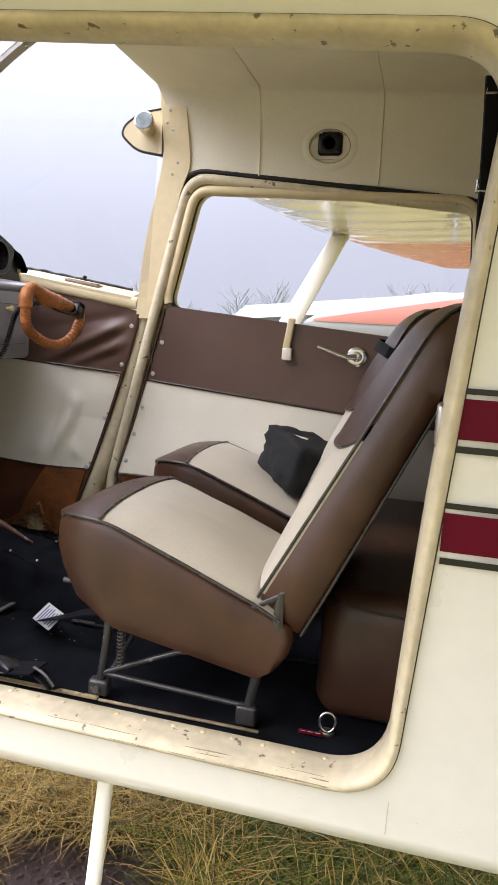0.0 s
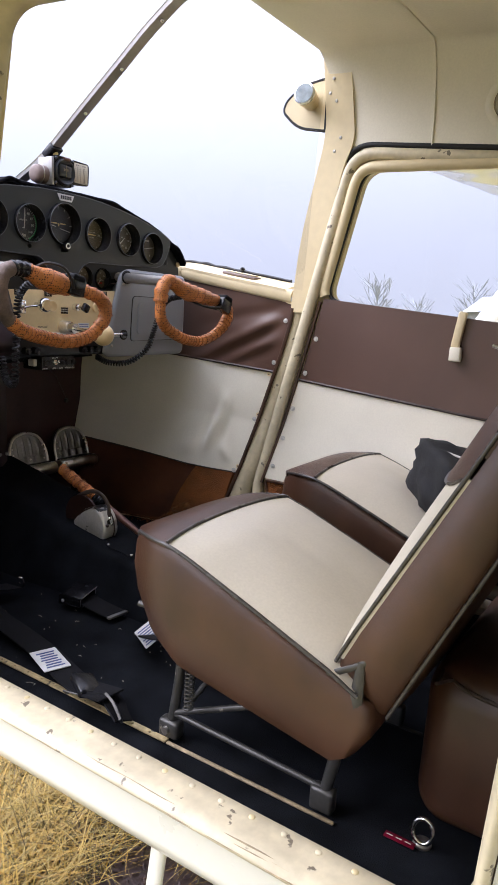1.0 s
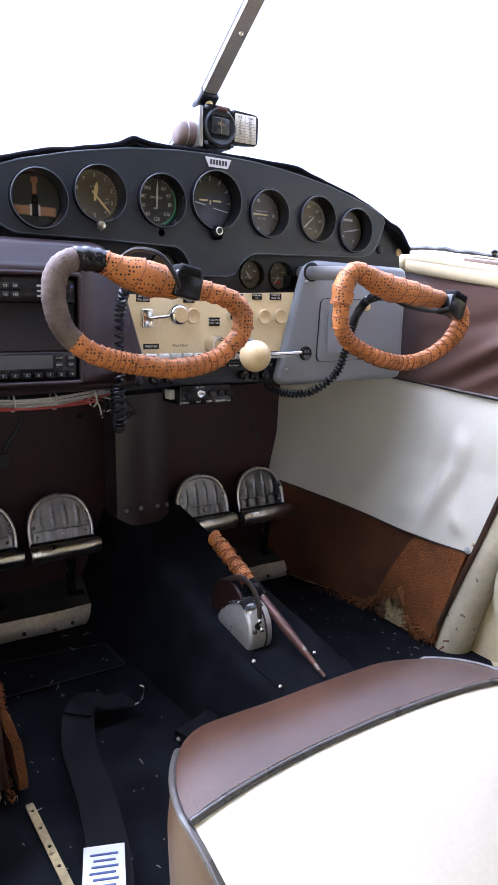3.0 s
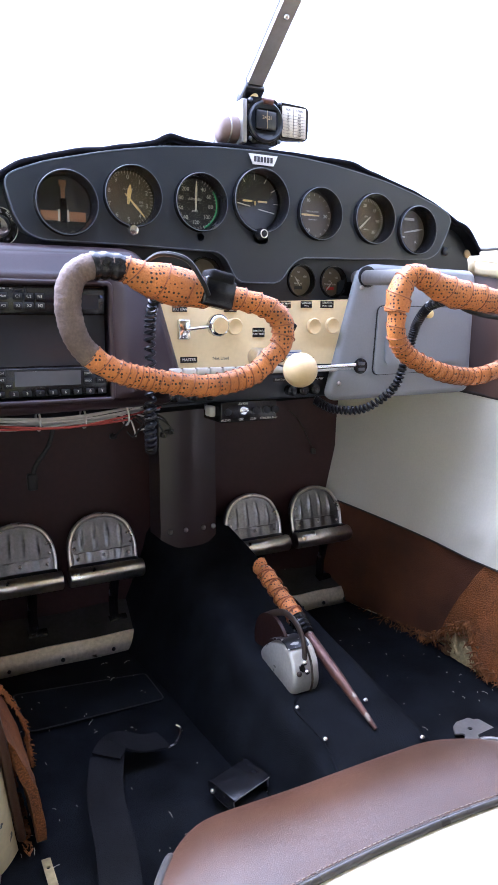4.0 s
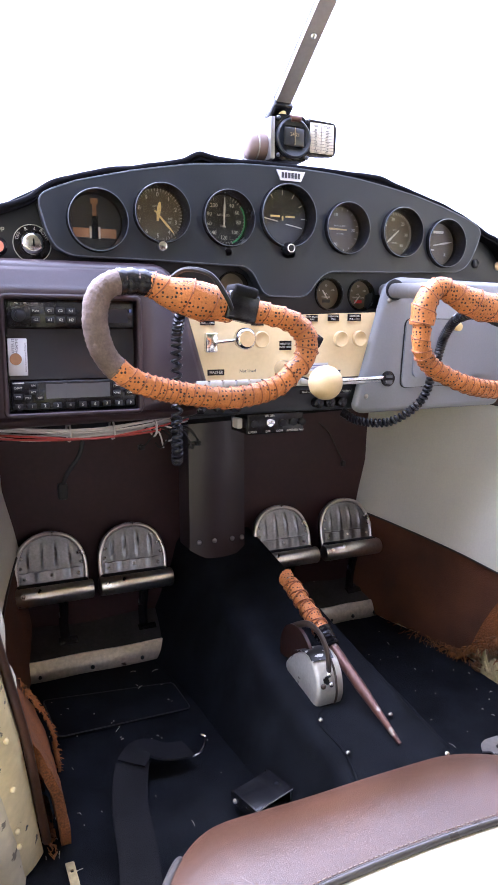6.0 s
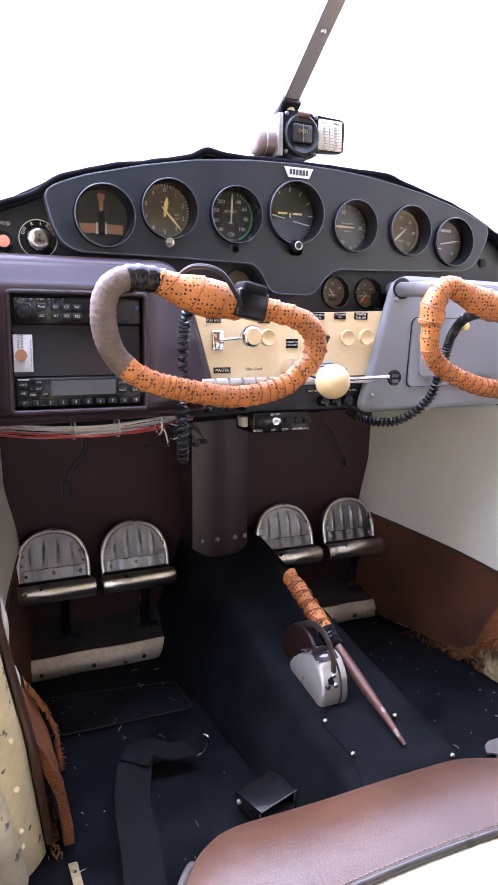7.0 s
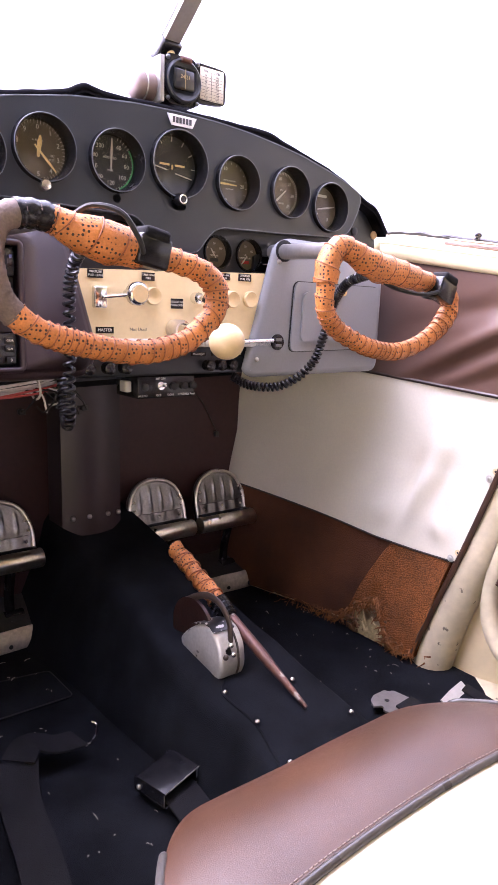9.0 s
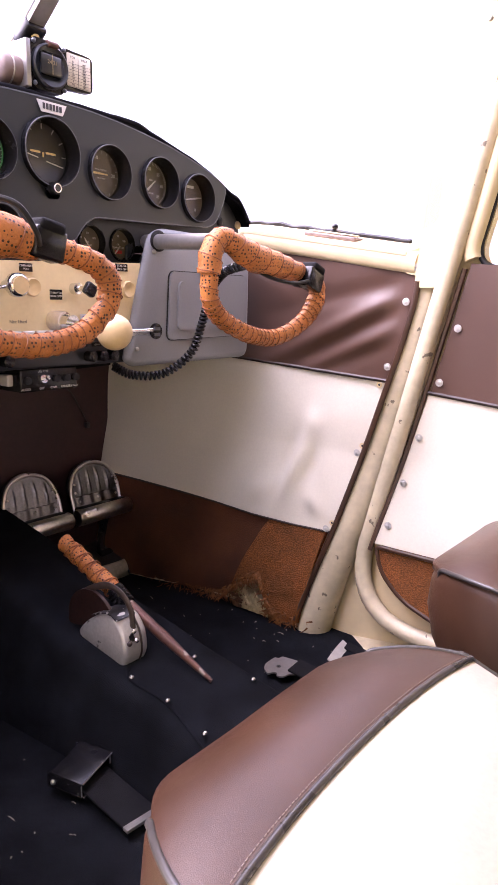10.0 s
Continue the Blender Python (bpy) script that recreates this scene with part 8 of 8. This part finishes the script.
part("fairing_seal", tube(B(), [(0.486, a, b) for a, b in fair], 0.004, 6, closed=True), RUBBER, t)
part("stem", lathe(B(), (0.484, -0.335, 1.155), V((-1, -0.12, 0.15)), [(0, 0.021), (0.02, 0.021), (0.030, 0.025), (0.044, 0.025)], 24), CREAM, t)
dd = V((-1, -0.12, 0.15)).normalized()
c0 = V((0.484, -0.335, 1.155)) + dd * 0.044
part("rim", lathe(B(), c0, dd, [(0, 0.0265), (0.004, 0.0265), (0.006, 0.023)], 24), CHROME, t)
part("dial", rod(B(), c0 + dd * 0.0055, c0 + dd * 0.0075, 0.0225, n=24), THERMO, t)
# shoulder belt on the port rear post
t = thing("shoulder_belt", (-0.47, -1.19, 0.85), "black webbing shoulder belt hanging with chrome adjusters", "seat belt")
path = smooth_path([(-0.462, -1.182, 0.945), (-0.465, -1.186, 0.86), (-0.462, -1.190, 0.76), (-0.46, -1.196, 0.66)], 6)
part("webbing", ribbon(B(), path, 0.016, 0.004, up=(1, 0.4, 0)), WEB, t)
for z in (0.925, 0.815):
    part("adjuster", tube(B(), [(-0.470 + 0.003 * k, -1.170 - 0.02 * (k % 2), z + 0.012 * (k // 2)) for k in (0, 1, 3, 2)], 0.0028, 6, closed=True), CHROME, t)
t = thing("strap", (0.25, -1.15, 0.62), "black elastic strap round the copilot backrest", "strap")
def mate_pt(a, k, d):
    """A point of the copilot backrest: across, up along its lean, and ahead."""
    f = math.hypot(0.375, 0.91)
    return V((0.245 + a, -0.938 - 0.375 / f * k + 0.91 / f * d, 0.186 + 0.91 / f * k + 0.375 / f * d))


bm, rows = B(), []
for a, d in ((-0.150, -0.034), (-0.172, -0.02), (-0.173, 0.020), (-0.166, 0.046), (-0.130, 0.062), (-0.07, 0.078), (0.0, 0.084), (0.07, 0.078), (0.130, 0.062), (0.166, 0.046), (0.173, 0.020), (0.172, -0.02), (0.150, -0.034)):
    rows.append([bm.verts.new(mate_pt(a * q, k, d + (q - 1) * 0.3 + 0.003)) for q, k in ((1.0, 0.418), (1.022, 0.418), (1.022, 0.442), (1.0, 0.442))])
for a, b in zip(rows, rows[1:]):
    for k in range(4):
        bm.faces.new((a[k], a[(k + 1) % 4], b[(k + 1) % 4], b[k]))
bm.faces.new(rows[0])
bm.faces.new(rows[-1][::-1])
part("band", bm, WEB, t)

# ---- starboard wing, strut and the field outside ----
t = thing("wing", (1.5, -0.7, 1.25), "cream high wing, an orange reflection coloured into its outer stretch", "wing")
def wing_box(bm, sgn, xa, xb, n):
    """A stretch of wing between two distances out: rounded nose, thin tail, gently tapered."""
    rings = []
    for k in range(n + 1):
        x = xa + (xb - xa) * k / n
        nose = lerp_table([(0.5, -0.275), (2.2, -0.42), (4.0, -0.80), (5.4, -1.15)], x)
        tail = lerp_table([(0.5, -1.85), (2.8, -1.85), (5.4, -1.70)], x)
        z0, c = 1.135 + 0.034 * (x - 0.5), nose - tail
        sec = [(0.0, 0.005), (0.012, 0.05), (0.05, 0.085), (0.15, 0.125), (0.35, 0.135), (0.7, 0.07), (1.0, 0.0), (0.7, -0.035), (0.35, -0.058), (0.15, -0.060), (0.05, -0.045), (0.012, -0.022)]
        rings.append([bm.verts.new((sgn * x, nose - c * a, z0 + b * min(1, c / 1.2) + 0.0012 * math.sin(x * 21) * (b < 0))) for a, b in sec])
    m = 12
    for a, b in zip(rings, rings[1:]):
        for k in range(m):
            bm.faces.new((a[k], a[(k + 1) % m], b[(k + 1) % m], b[k]))
    bm.faces.new(rings[0])
    bm.faces.new(rings[-1][::-1])
    return bm


part("skin_panel", wing_box(B(), 1, 0.49, 2.80, 70), SKIN_GLOSS, t)
# orange reflection on the glossy underside, put into this stretch's colour
part("painted_tip", wing_box(B(), 1, 2.801, 5.4, 60), ORANGE_TINT, t, "outer wing with an orange reflection put into its colour")
part("strut", tube(B(), [(0.545, -0.40, -0.02), (2.42, -0.62, 1.15)], 0.050, 14, flat=0.40, up=(0, 0, 1)), SKIN, t)
part("strut_fitting", box(B(), (2.36, -0.66, 1.12), (2.46, -0.58, 1.17), 0.01), ALU_DULL, t)
t = thing("wing", (-1.5, -0.7, 1.25), "cream high wing over the open doorway", "wing")
part("skin_panel", wing_box(B(), -1, 0.53, 4.2, 20), SKIN, t)
part("root_rail", box(B(), (-0.565, -1.35, 1.035), (-0.53, -0.28, 1.20), 0.012), SKIN, t)
# step strut under the doorway
t = thing("entry_step", (-0.46, -0.70, -0.1), "white painted step strut under the doorway", "step")
part("strut", tube(B(), [(-0.45, -0.705, -0.03), (-0.47, -0.690, -0.28), (-0.49, -0.675, -0.42)], 0.0135, 14, flat=0.55, up=(1, 0, 0)), SKIN, t)
part("tread", box(B(), (-0.56, -0.74, -0.435), (-0.44, -0.62, -0.415), 0.006), SKIN, t)

# everything below stands level on the field
def level_thing(name, bm, mat, label, category, kind="thing", group=""):
    ob = new(name, mesh_of(name, bm, mat))
    return tagged(ob, label, category, group, kind)


bm = B()
sheet(bm, lambda u, v: ((u - 0.5) * 8, (v - 0.5) * 8, ridge((u * 8, v * 8, 0), 1.2, 0.02) * min(1, 12 * u * (1 - u) * v * (1 - v) * 4) - 0.036 * (1 - min(1, 30 * u * (1 - u) * v * (1 - v) * 4))), 60, 60, 0.02, way=(0, 0, -1))
bm2 = B()
rr = [0, 3.9, 20, 100, 600, 2500]
prev = None
for k, r in enumerate(rr[1:]):
    row = [bm2.verts.new((r * math.cos(a * math.tau / 48), r * math.sin(a * math.tau / 48), -0.03)) for a in range(48)]
    if prev:
        for i in range(48):
            bm2.faces.new((prev[i], prev[(i + 1) % 48], row[(i + 1) % 48], row[i]))
    else:
        bm2.faces.new(row)
    prev = row
near = bpy.data.meshes.new("near")
bm.to_mesh(near)
bm.free()
bm2.from_mesh(near)
level_thing("ground", bm2, GROUND, "straw-coloured grass field with soil", "ground", "structure")


def grass_mesh(count, seed, x0, x1, y0, y1, lo, hi, skip=None):
    rng = np.random.default_rng(seed)
    verts, faces = [], []
    while count > 0:
        cx, cy = rng.uniform(x0, x1), rng.uniform(y0, y1)
        lean_a = rng.uniform(0, math.tau)
        for _ in range(rng.integers(10, 26)):
            x, y = cx + rng.normal(0, 0.035), cy + rng.normal(0, 0.035)
            if skip and skip(x, y):
                continue
            h, a = rng.uniform(lo, hi), lean_a + rng.normal(0, 1.1)
            b = rng.uniform(0.3, 1.9) * h
            w = rng.uniform(0.0009, 0.0027)
            dx, dy = math.cos(a), math.sin(a)
            k = len(verts)
            for f, ww in ((0.0, 1.0), (0.45, 0.8), (0.8, 0.5)):
                px, py, pz = x + dx * b * f * f, y + dy * b * f * f, h * f * (1 - 0.25 * f)
                verts += [(px - dy * w * ww, py + dx * w * ww, pz), (px + dy * w * ww, py - dx * w * ww, pz)]
            verts.append((x + dx * b, y + dy * b, h * 0.72))
            faces += [(k, k + 1, k + 3, k + 2), (k + 2, k + 3, k + 5, k + 4), (k + 4, k + 5, k + 6)]
            count -= 1
    return verts, faces


def grass_material(name, pairs):
    m = material(name, pairs[0], 0.7, vary=0.3, scale=6, fine=60, bump=0)
    t = m.node_tree
    b = t.nodes["Principled BSDF"]
    geo, ramp = t.nodes.new("ShaderNodeNewGeometry"), t.nodes.new("ShaderNodeValToRGB")
    ramp.color_ramp.interpolation = "LINEAR"
    el = ramp.color_ramp.elements
    el[0].color, el[1].color = (*pairs[0], 1), (*pairs[-1], 1)
    for k, c in enumerate(pairs[1:-1]):
        e = el.new((k + 1) / (len(pairs) - 1))
        e.color = (*c, 1)
    t.links.new(geo.outputs["Random Per Island"], ramp.inputs[0])
    t.links.new(ramp.outputs[0], b.inputs["Base Color"])
    return m


STRAW = grass_material("dry_grass", [(0.40, 0.23, 0.045), (0.58, 0.38, 0.07), (0.03, 0.020, 0.006), (0.66, 0.48, 0.15), (0.10, 0.09, 0.016)])
LUSH = grass_material("green_grass", [(0.060, 0.110, 0.007), (0.21, 0.27, 0.018), (0.010, 0.018, 0.003), (0.36, 0.35, 0.035), (0.020, 0.035, 0.004), (0.13, 0.21, 0.012)])
on_plate = lambda x, y: -0.62 < x < 0.17 + 0.03 * noise.noise(V((y * 9, 0, 0))) and -0.60 < y < -0.06 + 0.05 * noise.noise(V((x * 9, 3, 0)))
dry_spot = lambda x, y: noise.noise(V((x * 2.1, y * 2.1, 5))) + 1.5 * (y + 0.60)
for nm, mat, n, seed, lo, hi, lab, skip in (("dry_grass", STRAW, 58000, 3, 0.035, 0.19, "dry straw-coloured grass blades", lambda x, y: on_plate(x, y) or (dry_spot(x, y) < 0.05 and noise.noise(V((x * 40, y * 40, 9))) < 0.22)), ("green_grass", LUSH, 135000, 4, 0.035, 0.14, "green grass blades among the straw", lambda x, y: on_plate(x, y) or dry_spot(x, y) > 0.45)):
    vs, fs = grass_mesh(n, seed, -0.95, 1.5, -2.3, 0.8, lo, hi, skip)
    me = bpy.data.meshes.new(nm)
    me.from_pydata(vs, [], fs)
    me.materials.append(mat)
    ob = new(nm, me)
    tagged(ob, lab, "grass", kind="stuff")

bm = box(B(), (-0.60, -0.60, 0.012), (0.18, 0.22, 0.020), 0.002, 1)
base = level_thing("tread_plate", bm, TREAD, "rusty diamond tread steel plate lying in the grass", "metal plate")
bm = B()
for i in range(26):
    for j in range(27):
        c = V((-0.585 + i * 0.030, -0.585 + j * 0.030, 0.0208))
        a = 45 if (i + j) % 2 else -45
        m = Matrix.Translation(c) @ pose(0, 0, 0, 0, 0, a) @ Matrix.Diagonal((0.0150, 0.0050, 0.0125, 1))
        r = bmesh.ops.create_cone(bm, cap_ends=True, segments=6, radius1=1, radius2=0.5, depth=1, matrix=m)
tr = new("raised_tread", mesh_of("raised_tread", bm, TREAD))
tr.parent = base

# hazy distance: trees, sheds and another parked aircraft, the haze put into their colours
def bare_tree(x, y, h, seed):
    rng = random.Random(seed)
    t = new("bare_tree")
    t.location = (x, y, 0)
    tagged(t, "bare winter tree with mist paled into its colour", "tree", "misty trees")
    bm = B()
    tube(bm, [(0, 0, 0), (0.1, 0, h * 0.3), (0, 0.1, h * 0.7)], lambda k: 0.25 * (1 - 0.8 * k), 6)
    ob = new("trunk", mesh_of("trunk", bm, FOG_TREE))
    ob.parent = t
    bm = B()
    for k in range(46):
        z = h * rng.uniform(0.25, 0.75)
        a, l = rng.uniform(0, math.tau), h * rng.uniform(0.15, 0.34)
        p0 = V((0.05, 0.05, z))
        p1 = p0 + V((math.cos(a) * l * 0.6, math.sin(a) * l * 0.6, l * 0.6))
        tube(bm, [p0, p1], lambda q: 0.07 * (1 - 0.6 * q), 4)
        for _ in range(4):
            b = a + rng.uniform(-1, 1)
            q0 = p0.lerp(p1, rng.uniform(0.4, 1))
            tube(bm, [q0, q0 + V((math.cos(b) * l * 0.4, math.sin(b) * l * 0.4, l * rng.uniform(0.2, 0.6)))], 0.03, 3)
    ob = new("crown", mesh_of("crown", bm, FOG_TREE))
    ob.parent = t


rng = random.Random(8)
for k in range(16):
    az = radians(46 + k * 3.2 + rng.uniform(-1, 1))
    d = rng.uniform(75, 100)
    bare_tree(d * math.sin(az), d * math.cos(az), rng.uniform(6, 9.5), 20 + k)
t = new("hangar")
t.location = (42, 4, 0)
tagged(t, "long hangar across the field with mist put into its pale colour", "building")
bm = box(B(), (-4, -9, 0), (4, 6, 2.9))
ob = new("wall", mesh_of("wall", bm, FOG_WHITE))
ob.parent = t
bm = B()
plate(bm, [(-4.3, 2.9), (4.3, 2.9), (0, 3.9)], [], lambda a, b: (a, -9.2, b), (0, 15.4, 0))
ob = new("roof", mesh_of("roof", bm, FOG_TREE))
ob.parent = t
t = new("parked_aircraft")
t.location = (13.5, 0.0, 0)
tagged(t, "white parked light aircraft with a tapering orange stripe, mist put into its colours", "aircraft")


def hull(y):
    """Centre height, half-height and half-width of the parked hull, its nose at y = 1.3."""
    d = 1.3 - y
    return 1.78 - 0.045 * d, lerp_table([(0, 0.10), (0.3, 0.30), (1.2, 0.46), (2.6, 0.60), (4.0, 0.50), (6.0, 0.20)], d), lerp_table([(0, 0.10), (0.3, 0.28), (1.2, 0.42), (2.6, 0.55), (4.0, 0.45), (6.0, 0.12)], d)


bm, rows = B(), []
for y in np.linspace(1.3, -4.7, 26):
    c, rz, rx = hull(y)
    rows.append([bm.verts.new((rx * math.cos(a), y, c + rz * math.sin(a))) for a in np.linspace(0, math.tau, 21)[:-1]])
for a, b in zip(rows, rows[1:]):
    for k in range(20):
        bm.faces.new((a[k], a[(k + 1) % 20], b[(k + 1) % 20], b[k]))
bm.faces.new(rows[0])
bm.faces.new(rows[-1][::-1])


def band(u, v):
    """The stripe on the hull's flank, widening aft."""
    y = 1.22 - 3.4 * u
    c, rz, rx = hull(y)
    z = 1.83 + (0.02 + 0.26 * u) * v - (0.02 + 0.36 * u) * (1 - v)
    return (-(rx + 0.012) * math.sqrt(max(0.05, 1 - min(0.95, abs(z - c) / (rz + 0.01)) ** 2)), y, z)


blade = lambda sgn: tube(B(), [(0, 1.40, 1.78), (0, 1.40, 1.78 + sgn * 0.16), (0.01, 1.40, 1.78 + sgn * 0.34)], lambda k: 0.040 * (1 - 0.75 * k), 8, flat=0.4, up=(0, 1, 0))
# hull and stripe carry the haze in their base colours
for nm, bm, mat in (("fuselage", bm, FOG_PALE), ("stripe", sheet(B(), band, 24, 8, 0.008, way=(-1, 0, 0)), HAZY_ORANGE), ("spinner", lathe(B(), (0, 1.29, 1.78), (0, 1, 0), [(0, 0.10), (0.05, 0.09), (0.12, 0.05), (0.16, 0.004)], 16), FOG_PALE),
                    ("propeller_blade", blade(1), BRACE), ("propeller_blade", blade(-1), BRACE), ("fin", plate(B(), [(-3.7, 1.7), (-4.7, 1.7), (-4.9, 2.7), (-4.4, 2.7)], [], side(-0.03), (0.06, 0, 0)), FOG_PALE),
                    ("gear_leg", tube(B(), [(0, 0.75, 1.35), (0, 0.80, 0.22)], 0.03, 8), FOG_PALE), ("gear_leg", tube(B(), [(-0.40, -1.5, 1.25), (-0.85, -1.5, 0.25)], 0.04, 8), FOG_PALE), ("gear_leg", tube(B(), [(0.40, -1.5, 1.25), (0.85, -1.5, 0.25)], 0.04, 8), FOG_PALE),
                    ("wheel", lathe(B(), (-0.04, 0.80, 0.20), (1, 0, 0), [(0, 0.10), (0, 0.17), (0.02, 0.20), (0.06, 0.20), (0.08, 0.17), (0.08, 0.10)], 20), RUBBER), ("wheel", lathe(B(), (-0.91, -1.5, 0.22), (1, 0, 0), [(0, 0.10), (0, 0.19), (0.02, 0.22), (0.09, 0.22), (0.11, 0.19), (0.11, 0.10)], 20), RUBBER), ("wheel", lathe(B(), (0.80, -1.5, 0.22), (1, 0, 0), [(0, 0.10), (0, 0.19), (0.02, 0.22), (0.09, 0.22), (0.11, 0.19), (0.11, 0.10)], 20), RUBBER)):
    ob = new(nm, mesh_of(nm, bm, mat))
    ob.parent = t
